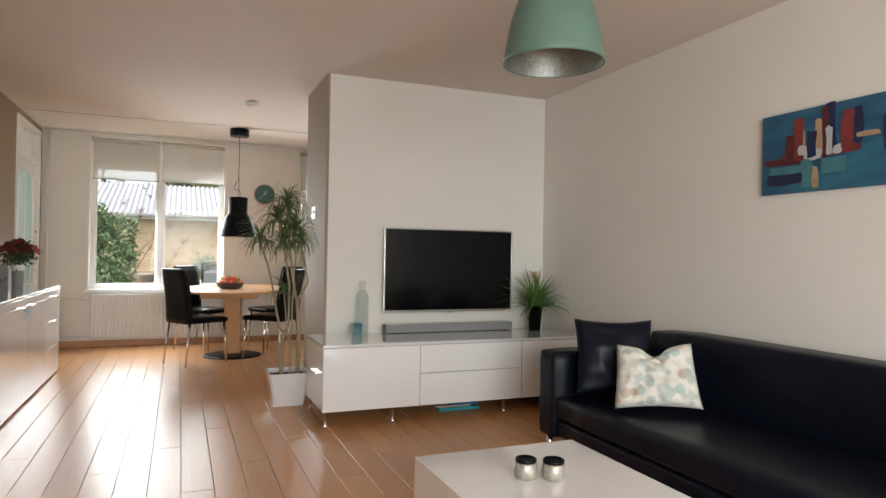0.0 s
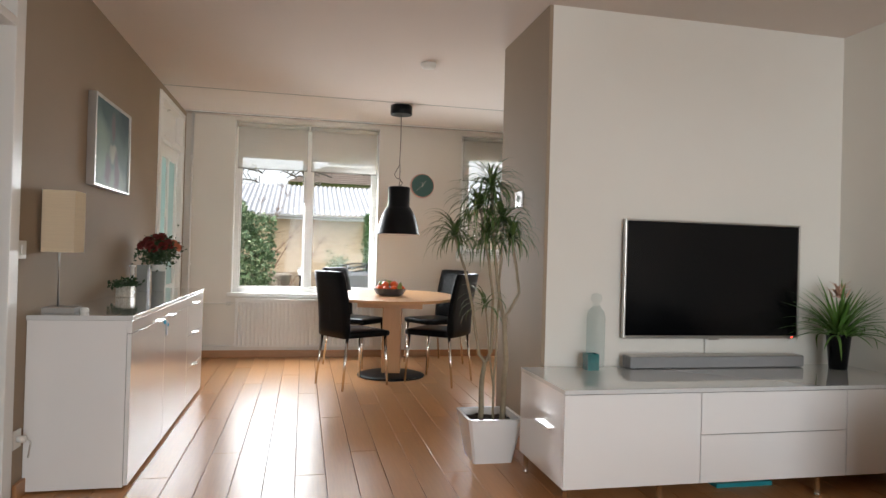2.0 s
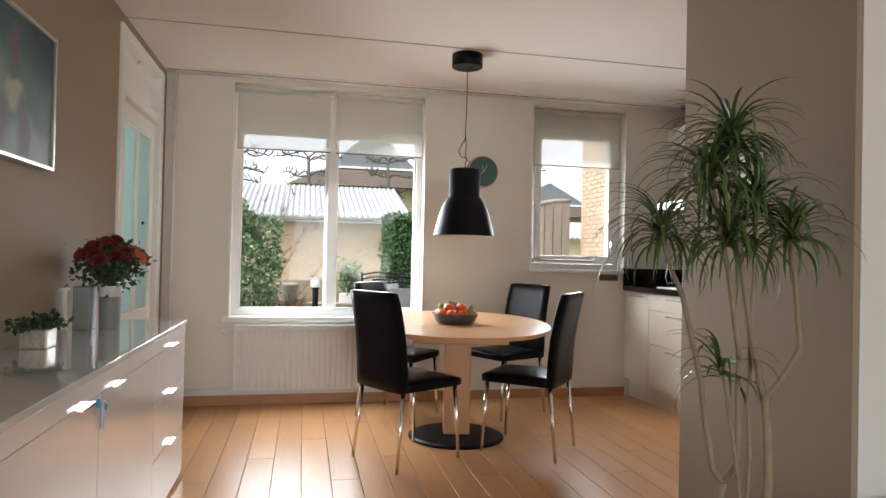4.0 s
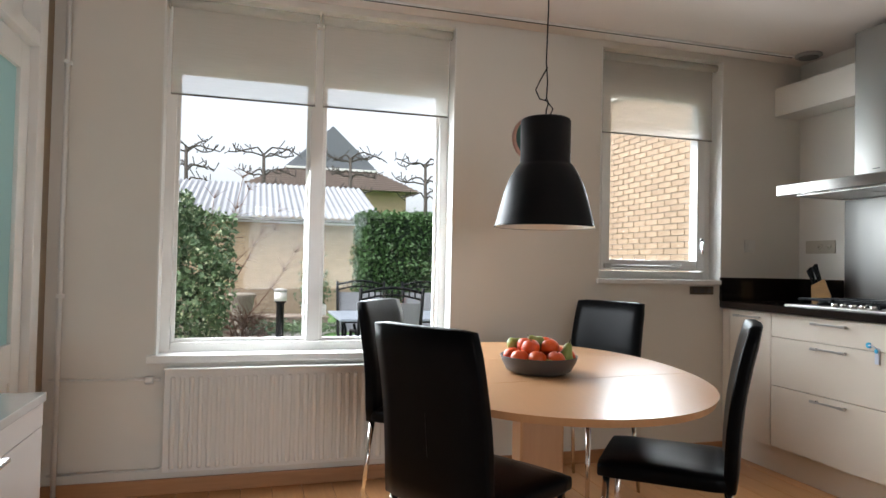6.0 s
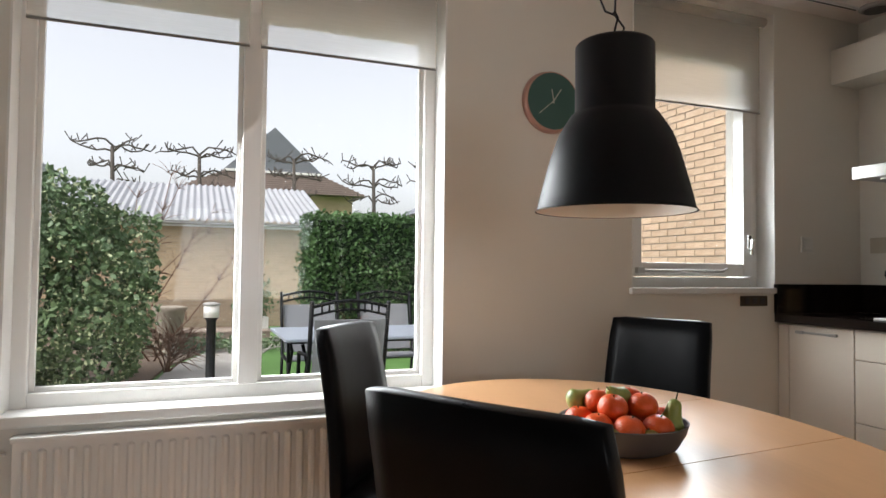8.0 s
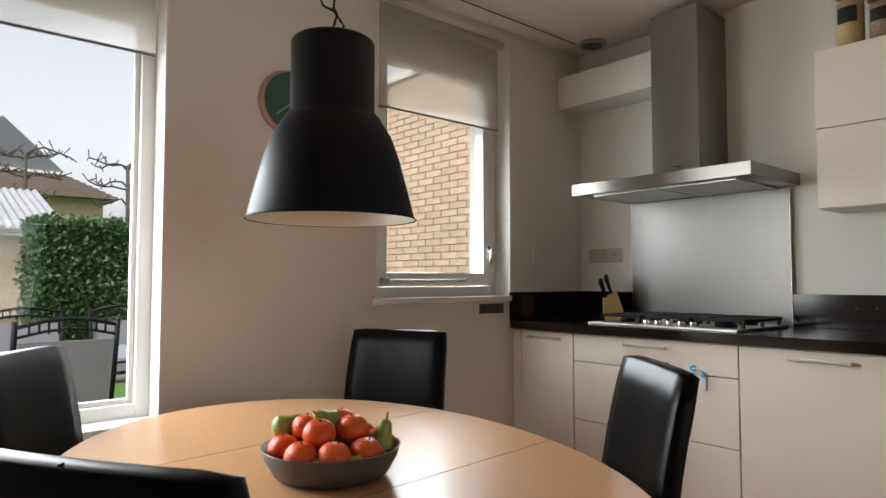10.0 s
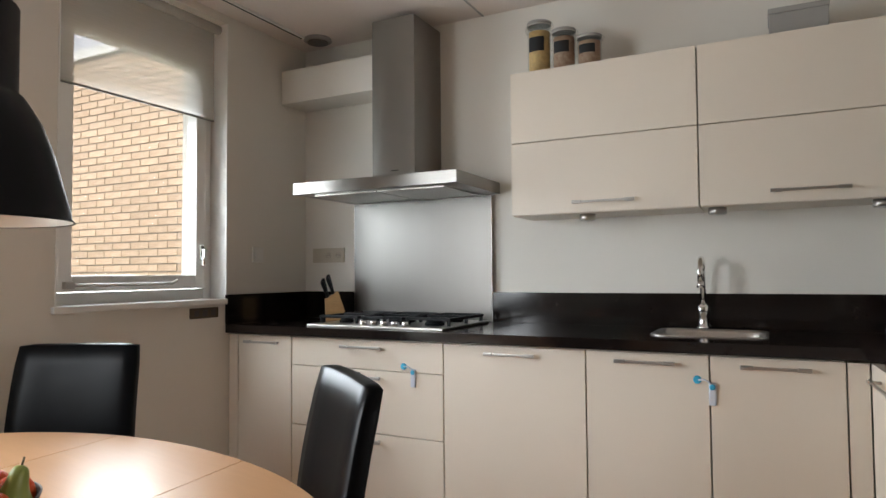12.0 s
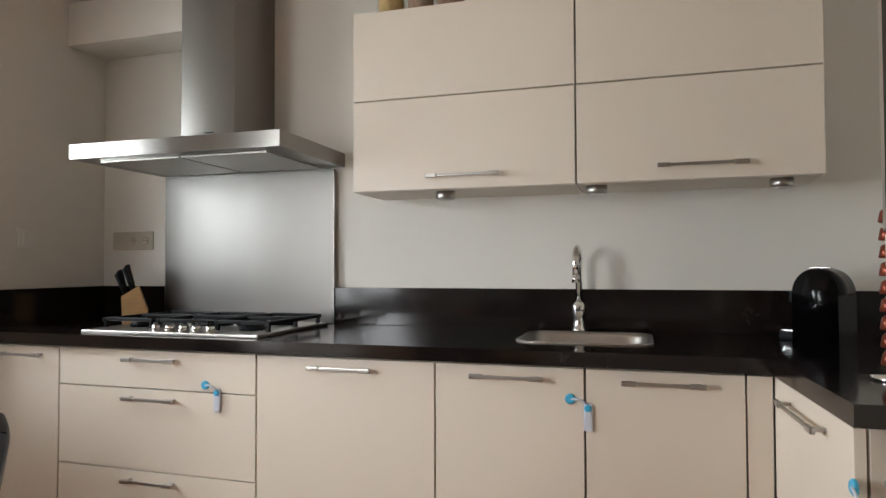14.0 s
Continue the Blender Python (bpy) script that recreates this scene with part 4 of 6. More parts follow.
def west_door():
    s = thing("door_1", (X0, 8.62, 0), "white panelled door with two tall frosted panes and a transom above", "door")
    s["kind"] = "structure"
    bm = bmesh.new()
    for a, b, c, d in ((-0.555, -0.455, 0.0, 2.445), (0.455, 0.555, 0.0, 2.445), (-0.455, 0.455, 2.055, 2.115), (-0.455, 0.455, 2.395, 2.445)):
        box(bm, -0.10, 0.016, a, b, c, d, bevel=0.004)
    part("door_frame", bm, "paint", s)
    lf = bmesh.new()
    for a, b, c, d in ((-0.45, -0.345, 0.01, 2.05), (0.345, 0.45, 0.01, 2.05), (-0.345, 0.345, 1.93, 2.05), (-0.345, 0.345, 0.01, 0.22), (-0.345, 0.345, 0.62, 0.78), (-0.035, 0.035, 0.78, 1.93)):
        box(lf, -0.06, -0.02, a, b, c, d, bevel=0.004)
    leaf = part("door_leaf", lf, "paint", s)
    part("lower_panel", B(-0.05, -0.03, -0.345, 0.345, 0.22, 0.62), "paint", leaf)
    for a, b in ((-0.345, -0.035), (0.035, 0.345)):
        part("pane", B(-0.043, -0.037, a, b, 0.78, 1.93), "frosted", leaf, "frosted glass pane")
    part("transom_panel", B(-0.06, -0.055, -0.455, 0.455, 2.115, 2.395), "paint", s, "pale painted transom panel")
    hd = tube(bmesh.new(), [(-0.02, -0.40, 1.05), (0.03, -0.40, 1.05), (0.035, -0.39, 1.05), (0.035, -0.29, 1.05)], 0.008, 10)
    part("door_handle", hd, "chrome", s, "chrome lever handle")


west_door()


def hall_door():
    s = thing("door_2", (X0, 4.87, 0), "white door frame to the hall at the taupe wall", "door frame")
    s["kind"] = "structure"
    bm = bmesh.new()
    for a, b, c, d in ((-0.53, -0.44, 0.0, 2.36), (0.44, 0.53, 0.0, 2.36), (-0.44, 0.44, 2.28, 2.36), (-0.44, 0.44, 2.03, 2.07)):
        box(bm, -0.10, 0.018, a, b, c, d, bevel=0.004)
    part("door_frame", bm, "paint", s)


hall_door()



# ---- small things of the living room ----
def cushion(name, at, w, h, t, mat, label, m, corner=0.03, knot=False):
    s = thing(name, at, label, "cushion")
    bm = bmesh.new()
    n = 28
    grids = []
    for side in (1, -1):
        g = []
        for i in range(n + 1):
            row = []
            for j in range(n + 1):
                u, v = i / n * 2 - 1, j / n * 2 - 1
                px = u * w / 2 * (1 - 0.07 * (1 - v * v))
                py = v * h / 2 * (1 - 0.09 * (1 - u * u))
                k = (max(0, 1 - u ** 2) * max(0, 1 - v ** 2)) ** 0.42
                wr = noise.noise(Vector((u * 2.2, v * 2.2, 3 + side))) * 0.016 * k + (noise.noise(Vector((u * 5 + v, v * 3.4, side))) * 0.022 * k ** 0.6 if knot else 0)
                if knot:
                    wr += 0.016 * math.sin(9 * math.atan2(v - 0.75, u)) * k ** 0.5 * max(0, 1 - 0.8 * math.hypot(u, v - 0.75))
                    py -= 0.062 * math.exp(-(u / 0.34) ** 2) * max(0, v)
                    px *= 1 - 0.12 * (v + 1) / 2 + 0.04 * (1 - v * v)
                row.append(bm.verts.new((px, side * (t / 2 * k) + wr, py)) if side == 1 or (0 < i < n and 0 < j < n) else grids[0][i][j])
            g.append(row)
        grids.append(g)
        for i in range(n):
            for j in range(n):
                q = (g[i][j], g[i + 1][j], g[i + 1][j + 1], g[i][j + 1])
                f = bm.faces.new(q if side == 1 else q[::-1])
                f.smooth = True
    c = part("cover", bm, mat, s)
    s.matrix_basis = Matrix.Translation(at) @ m
    return s


cushion("black_cushion", (2.66, 3.80, 0.592), 0.44, 0.43, 0.15, "sofa", "square black leather cushion standing against the sofa arm", pose(0, 0, 0, -14, 0, -24))


def patterned_cloth():
    m = bpy.data.materials.new("patterned_cloth")
    m.use_nodes = True
    nt = m.node_tree
    b = nt.nodes["Principled BSDF"]
    b.inputs["Roughness"].default_value = 0.7
    co = nt.nodes.new("ShaderNodeTexCoord")
    vo = nt.nodes.new("ShaderNodeTexVoronoi")
    vo.inputs["Scale"].default_value = 21
    r1 = nt.nodes.new("ShaderNodeValToRGB")
    r1.color_ramp.interpolation = "CONSTANT"
    e = r1.color_ramp.elements
    e[0].color, e[1].color = (1, 1, 1, 1), (0, 0, 0, 1)
    e[1].position = 0.56
    r2 = nt.nodes.new("ShaderNodeValToRGB")
    r2.color_ramp.interpolation = "CONSTANT"
    e = r2.color_ramp.elements
    e[0].color = (0.44, 0.50, 0.45, 1)
    e[1].position, e[1].color = 0.35, (0.50, 0.53, 0.47, 1)
    x = e.new(0.65)
    x.color = (0.50, 0.41, 0.32, 1)
    x = e.new(0.8)
    x.color = (0.70, 0.66, 0.58, 1)
    mx = nt.nodes.new("ShaderNodeMix")
    mx.data_type = "RGBA"
    nt.links.new(co.outputs["Object"], vo.inputs["Vector"])
    nt.links.new(vo.outputs["Distance"], r1.inputs[0])
    sx = nt.nodes.new("ShaderNodeSeparateColor")
    nt.links.new(vo.outputs["Color"], sx.inputs[0])
    nt.links.new(sx.outputs[0], r2.inputs[0])
    nt.links.new(r1.outputs[0], mx.inputs[0])
    mx.inputs[6].default_value = (0.66, 0.63, 0.56, 1)
    nt.links.new(r2.outputs[0], mx.inputs[7])
    nt.links.new(mx.outputs[2], b.inputs["Base Color"])
    return m


M["pattern"] = patterned_cloth()
cushion("patterned_cushion", (2.655, 3.45, 0.55), 0.425, 0.35, 0.15, "pattern", "cream cushion with soft round pattern, knotted at the top", pose(0, 0, 0, -30, -4, -38), knot=True)


def tealight(at):
    s = thing("tealight_jar", at, "small round silver mosaic candle jar with dark lid on the table", "candle jar", "candle jars on the coffee table")
    part("jar", lathe(bmesh.new(), [(0.030, 0), (0.038, 0.006), (0.040, 0.03), (0.038, 0.052), (0.034, 0.056)], 28), "silver_tin", s)
    part("rim", lathe(bmesh.new(), [(0.036, 0.0565), (0.037, 0.066), (0.033, 0.069), (0.030, 0.062)], 28), "black", s, "dark metal rim")
    return s


tealight((1.479, 2.718, 0.4))
tealight((1.563, 2.677, 0.4))


def pendant_green():
    s = thing("pendant_lamp_green", (1.785, 3.08, 1.95), "sage green dome pendant lamp with hammered silver inside", "pendant lamp")
    prof = [(0.05, 0.345), (0.09, 0.335), (0.125, 0.30), (0.155, 0.245), (0.178, 0.17), (0.194, 0.09), (0.205, 0.02), (0.208, 0.0)]
    bm = lathe(bmesh.new(), [(0.0001, 0.35)] + prof + [(r - 0.004, z + 0.001) for r, z in prof[::-1]] + [(0.0001, 0.338)], 56, cap=False)
    part("shade", bm, "sage", s, "matt sage green metal shade")
    part("shade_lining", lathe(bmesh.new(), [(r - 0.006, z + 0.003) for r, z in prof[1:]], 56, cap=False), "silver_in", s, "hammered silver inside")
    part("cord", tube(bmesh.new(), [(0, 0, 0.35), (0, 0, H - 1.95 - 0.05)], 0.0035, 8), "black", s)
    part("canopy", lathe(bmesh.new(), [(0.05, H - 1.95 - 0.05), (0.055, H - 1.95 - 0.001)], 24), "sage", s)
    part("bulb", lathe(bmesh.new(), [(0.001, 0.12), (0.03, 0.14), (0.03, 0.17), (0.014, 0.22), (0.014, 0.336)], 20), "white_plastic", s)


pendant_green()


def city_painting():
    s = thing("abstract_painting", (3.279, 2.745, 1.708), "wide blue abstract painting with red and white blocks on the wall", "painting")
    W, Hh = 0.60, 0.2075
    blue = material("painted_blue", (0.010, 0.055, 0.12), 0.5, color2=(0.03, 0.15, 0.23), scale=5, stretch=(1, 1, 3), bump=0.4, bump_scale=60)
    part("canvas", B(-0.022, 0.0, -W, W, -Hh, Hh, bevel=0.002), blue, s)
    dk = material("paint_maroon", (0.09, 0.015, 0.02), 0.5, vary=0.4, scale=12)
    rd = material("paint_red", (0.20, 0.03, 0.03), 0.5, vary=0.4, scale=12)
    wh = material("paint_white", (0.45, 0.46, 0.46), 0.5, vary=0.1, scale=12)
    nv = material("paint_navy", (0.012, 0.02, 0.07), 0.5, vary=0.4, scale=12)
    tn = material("paint_tan", (0.40, 0.27, 0.16), 0.5, vary=0.3, scale=12)
    tl = material("paint_teal", (0.06, 0.20, 0.23), 0.5, vary=0.3, scale=12)
    rng = random.Random(4)

    def daub(u, v, w, h, mt, lift):
        """A daub of paint: u from the far end, v from the lower edge, as shares."""
        y, z = W - u * 2 * W, -Hh + v * 2 * Hh
        bm = bmesh.new()
        pts = []
        for a, b in ((-1, -1), (0, -1.06), (1, -1), (1.04, 0), (1, 1), (0.1, 1.08), (-1, 1), (-1.05, 0)):
            pts.append((y + a * w / 2 + rng.uniform(-0.006, 0.006), z + b * h / 2 + rng.uniform(-0.006, 0.006)))
        f = [bm.verts.new((-0.0225 - lift, p, q)) for p, q in pts]
        g = [bm.verts.new((-0.0221, p, q)) for p, q in pts]
        bm.faces.new(f)
        for k in range(8):
            bm.faces.new((f[k], f[(k + 1) % 8], g[(k + 1) % 8], g[k]))
        part("daub", bm, mt, s)

    daub(0.13, 0.40, 0.26, 0.035, dk, 0.001)
    daub(0.28, 0.45, 0.40, 0.040, rd, 0.0014)
    for u, v, w, h, mt in ((0.145, 0.55, 0.045, 0.13, dk), (0.185, 0.64, 0.055, 0.20, rd), (0.20, 0.60, 0.03, 0.14, tn), (0.245, 0.56, 0.05, 0.13, nv), (0.275, 0.63, 0.04, 0.18, tn),
                           (0.305, 0.68, 0.03, 0.24, dk), (0.33, 0.74, 0.05, 0.22, nv), (0.325, 0.57, 0.035, 0.13, wh), (0.40, 0.66, 0.06, 0.17, rd), (0.44, 0.70, 0.05, 0.16, nv),
                           (0.20, 0.50, 0.045, 0.045, wh), (0.25, 0.44, 0.09, 0.05, wh), (0.36, 0.46, 0.045, 0.04, wh), (0.48, 0.58, 0.10, 0.03, tn), (0.22, 0.22, 0.05, 0.14, tl),
                           (0.15, 0.28, 0.24, 0.03, tl), (0.34, 0.28, 0.12, 0.07, tl), (0.26, 0.16, 0.03, 0.10, tn), (0.12, 0.17, 0.20, 0.05, nv), (0.60, 0.55, 0.14, 0.16, nv), (0.75, 0.5, 0.2, 0.1, rd)):
        daub(u, v, w, h, mt, 0.0018 + 0.0002 * rng.random() + u * 0.001)


city_painting()

s = thing("soundbar", (2.37, 5.515, 0.545), "long low grey cloth soundbar lying on the glass top", "soundbar")
part("body", B(-0.54, 0.54, -0.045, 0.045, 0.004, 0.065, bevel=0.006), "soundbar", s)
part("top_plate", B(-0.535, 0.535, -0.040, 0.040, 0.0652, 0.069, bevel=0.001), "steel2", s)
part("foot", B(-0.5, -0.46, -0.03, 0.03, 0.0, 0.0038), "black", s)
part("foot", B(0.46, 0.5, -0.03, 0.03, 0.0, 0.0038), "black", s)
s = thing("television_cable", (2.37, 5.612, 0.58), "thin white cable hanging below the television", "cable")
part("cable", tube(bmesh.new(), [(0, 0, 0.0), (0.004, 0, 0.06), (0, 0, 0.125)], 0.003, 6), "white_plastic", s)


def bottle():
    s = thing("glass_carafe", (1.657, 5.535, 0.545), "tall clear glass carafe with round glass stopper", "carafe")
    prof = [(0.0001, 0.004), (0.046, 0.004), (0.050, 0.012), (0.050, 0.27), (0.044, 0.30), (0.026, 0.322), (0.022, 0.33)]
    inn = [(r - 0.003 if r > 0.01 else r, z + 0.004 if k < 3 else z) for k, (r, z) in enumerate(prof)]
    part("body", lathe(bmesh.new(), prof + inn[::-1], 36, cap=False), "clear_glass", s)
    part("stopper", lathe(bmesh.new(), [(0.018, 0.3305), (0.024, 0.336), (0.014, 0.345), (0.027, 0.358), (0.030, 0.375), (0.024, 0.394), (0.001, 0.402)], 28), "clear_glass", s)
    c = thing("candle_holder", (1.605, 5.475, 0.545), "square teal glass candle holder", "candle holder")
    bm = bmesh.new()
    for q in ((-0.032, -0.026, -0.032, 0.032), (0.026, 0.032, -0.032, 0.032), (-0.026, 0.026, -0.032, -0.026), (-0.026, 0.026, 0.026, 0.032)):
        box(bm, *q, 0.012, 0.086)
    box(bm, -0.032, 0.032, -0.032, 0.032, 0.0, 0.012)
    part("glass", bm, "teal_glass", c)
    part("candle", lathe(bmesh.new(), [(0.024, 0.0125), (0.024, 0.05), (0.002, 0.052)], 20), "white_plastic", c)


bottle()


def ribbon(bm, base, az, tilt, length, width, droop, n=7, curl=0.0):
    """A strap leaf that arches over: tilt from upright at its base, droop in degrees to its tip."""
    p = Vector(base)
    out = Vector((math.cos(az), math.sin(az), 0))
    side = Vector((-math.sin(az), math.cos(az), 0))
    prev = None
    for k in range(n + 1):
        t = k / n
        a = radians(tilt + droop * t ** 1.15)
        d = out * math.sin(a) + Vector((0, 0, 1)) * math.cos(a)
        w = width * (1 - t) ** 0.6 * (0.5 + 0.5 * min(1, t * 5)) * 0.5 + 0.0004
        nrm = side.cross(d) * (w * 0.35)
        now = (bm.verts.new(p - side * w + nrm), bm.verts.new(p), bm.verts.new(p + side * w + nrm))
        if prev:
            for a2, b2 in ((0, 1), (1, 2)):
                f = bm.faces.new((prev[a2], prev[b2], now[b2], now[a2]))
                f.smooth = True
        prev = now
        p = p + d * (length / n) + side * curl * t / n


def floor_plant():
    rng = random.Random(7)
    s = thing("dracaena", (1.15, 5.80, 0), "tall dragon tree with drooping strap leaves in a square white pot", "potted plant")
    bm = bmesh.new()
    lv = []
    for z, h, in ((0.0, 0.108), (0.237, 0.152), (0.248, 0.155), (0.248, 0.138), (0.20, 0.134)):
        r = []
        for a, b in ((1, 1), (-1, 1), (-1, -1), (1, -1)):
            for da, db in (((1, 0.9), (0.9, 1)) if a * b > 0 else ((0.9, 1), (1, 0.9))):
                r.append(bm.verts.new((a * h * da, b * h * db, z)))
        lv.append(r)
    for p, q in zip(lv, lv[1:]):
        for k in range(8):
            bm.faces.new((p[k], p[(k + 1) % 8], q[(k + 1) % 8], q[k]))
    bm.faces.new(lv[0])
    part("pot", bm, "gloss", s, "tapered square glossy white pot")
    bm = bmesh.new()
    g = [[bm.verts.new((-0.128 + 0.256 * i / 8, -0.128 + 0.256 * j / 8, 0.212 + 0.02 * noise.noise(Vector((i * 1.3, j * 1.3, 0))))) for j in range(9)] for i in range(9)]
    for i in range(8):
        for j in range(8):
            bm.faces.new((g[i][j], g[i + 1][j], g[i + 1][j + 1], g[i][j + 1]))
    part("soil", bm, "soil", s, "dark potting soil")
    stems = [
        [(-0.05, 0.0, 0.20), (-0.045, 0.0, 0.42), (-0.03, 0, 0.535)],
        [(-0.03, 0, 0.53), (-0.07, -0.01, 0.58), (-0.09, 0.0, 0.74), (-0.14, 0.0, 0.98), (-0.215, 0.03, 1.23)],
        [(-0.03, 0, 0.53), (0.0, -0.02, 0.60), (0.0, -0.02, 0.90), (-0.05, -0.02, 1.20), (-0.08, 0.0, 1.39)],
        [(0.07, -0.03, 0.20), (0.07, -0.05, 0.55), (0.055, -0.06, 0.80)],
        [(0.055, -0.06, 0.79), (0.03, -0.05, 0.90), (0.0, -0.03, 1.15), (-0.02, 0.0, 1.49)],
        [(0.055, -0.06, 0.79), (0.08, -0.08, 0.83), (0.12, -0.11, 0.93), (0.10, -0.13, 1.05), (0.06, -0.15, 1.23)],
        [(0.015, -0.03, 0.20), (0.01, -0.05, 0.45), (0.02, -0.04, 0.62), (0.04, -0.02, 1.0), (0.05, -0.03, 1.33)],
        [(0.01, -0.05, 0.40), (-0.02, -0.04, 0.60), (-0.035, 0.0, 0.84)],
    ]
    radii = [0.016, 0.009, 0.009, 0.017, 0.010, 0.009, 0.007, 0.006]
    for pts, r in zip(stems, radii):
        fine = []
        for a, b in zip(pts, pts[1:]):
            for k in range(3):
                q = Vector(a).lerp(Vector(b), k / 3)
                fine.append(q + Vector((noise.noise(q * 9), noise.noise(q * 9 + Vector((5, 0, 0))), 0)) * 0.010)
        fine.append(Vector(pts[-1]))
        part("stem", tube(bmesh.new(), fine, r, 9, r * 0.8), "trunk", s)
    for (x, y, z), n, ln in (((-0.02, 0.0, 1.49), 100, 0.25), ((-0.09, 0.0, 1.375), 80, 0.26), ((0.045, -0.03, 1.31), 66, 0.24), ((-0.215, 0.03, 1.22), 72, 0.24), ((0.06, -0.15, 1.215), 54, 0.22), ((-0.035, 0.0, 0.83), 22, 0.20), ((-0.04, -0.02, 1.21), 76, 0.27)):
        bm = bmesh.new()
        for k in range(n):
            t = k / n
            tl = 6 + 84 * t ** 0.7 + rng.uniform(-8, 8)
            ribbon(bm, (x + rng.uniform(-0.008, 0.008), y + rng.uniform(-0.008, 0.008), z + 0.045 * (1 - t) + rng.uniform(-0.01, 0.01)), rng.uniform(0, 2 * math.pi), tl, ln * rng.uniform(0.65, 1.1), 0.0140, rng.uniform(105, 160) * (0.85 + 0.15 * t), curl=rng.uniform(-0.02, 0.02))
        for v in bm.verts:
            if 1.15 + v.co.x > 1.375 and 5.8 + v.co.y > 5.60:
                v.co.x = 1.375 - 1.15 - 0.001
        part("crown", bm, "leaf", s, "tuft of long drooping green strap leaves")


floor_plant()


def small_palm():
    rng = random.Random(3)
    s = thing("potted_bromeliad", (3.09, 5.42, 0.545), "fresh green arching plant in a tall black pot", "potted plant")
    part("pot", lathe(bmesh.new(), [(0.045, 0), (0.047, 0.004), (0.064, 0.19), (0.066, 0.20), (0.060, 0.20), (0.057, 0.17)], 32), "blackgloss", s, "tapered glossy black pot")
    part("soil", lathe(bmesh.new(), [(0.0575, 0.168), (0.001, 0.172)], 24, cap=False), "soil", s)
    bm = bmesh.new()
    for k in range(120):
        t = k / 120
        ribbon(bm, (rng.uniform(-0.015, 0.015), rng.uniform(-0.015, 0.015), 0.17), rng.uniform(0, 2 * math.pi), 10 + 60 * t + rng.uniform(-5, 5), rng.uniform(0.26, 0.38), 0.022, rng.uniform(60, 120) * (0.35 + 0.65 * t))
    for v in bm.verts:
        v.co.x, v.co.y = min(v.co.x, 0.185), min(v.co.y, 0.195)
    part("leaves", bm, "leaf_fresh", s, "long arching fresh green leaves")
    bm = bmesh.new()
    for k in range(26):
        ribbon(bm, (rng.uniform(-0.03, 0.03), rng.uniform(-0.03, 0.03), 0.42 + rng.uniform(-0.02, 0.03)), rng.uniform(0, 6.28), rng.uniform(10, 70), 0.07, 0.018, 40, 3)
    part("bracts", bm, material("pale_bract", (0.55, 0.42, 0.30), 0.6, color2=(0.62, 0.28, 0.22), scale=20), s, "pale pinkish flower bracts")


small_palm()

s = thing("magazines", (2.32, 5.30, 0), "few flat books and folders lying under the television unit", "books")
part("book", B(-0.16, 0.16, -0.12, 0.12, 0, 0.022, bevel=0.002), material("teal_cover", (0.02, 0.26, 0.30), 0.4), s)
part("book", B(-0.18, 0.10, -0.10, 0.11, 0.0225, 0.034, bevel=0.002), material("tan_cover", (0.45, 0.38, 0.24), 0.5), s)
part("book", B(-0.05, 0.15, -0.11, 0.12, 0.0345, 0.048, bevel=0.002), material("blue_cover", (0.04, 0.16, 0.34), 0.4), s)

# ---- things at the west wall ----
s = thing("framed_print", (X0 + 0.001, 6.652, 1.735), "framed grey-green print in a slim silver frame on the taupe wall", "framed picture")
L, Z = 0.37, 0.265
bm = bmesh.new()
for q in ((-L, -L + 0.014, -Z, Z), (L - 0.014, L, -Z, Z), (-L + 0.014, L - 0.014, -Z, -Z + 0.014), (-L + 0.014, L - 0.014, Z - 0.014, Z)):
    box(bm, 0, 0.046, *q, bevel=0.002)
part("frame", bm, "steel2", s, "slim dark silver frame")


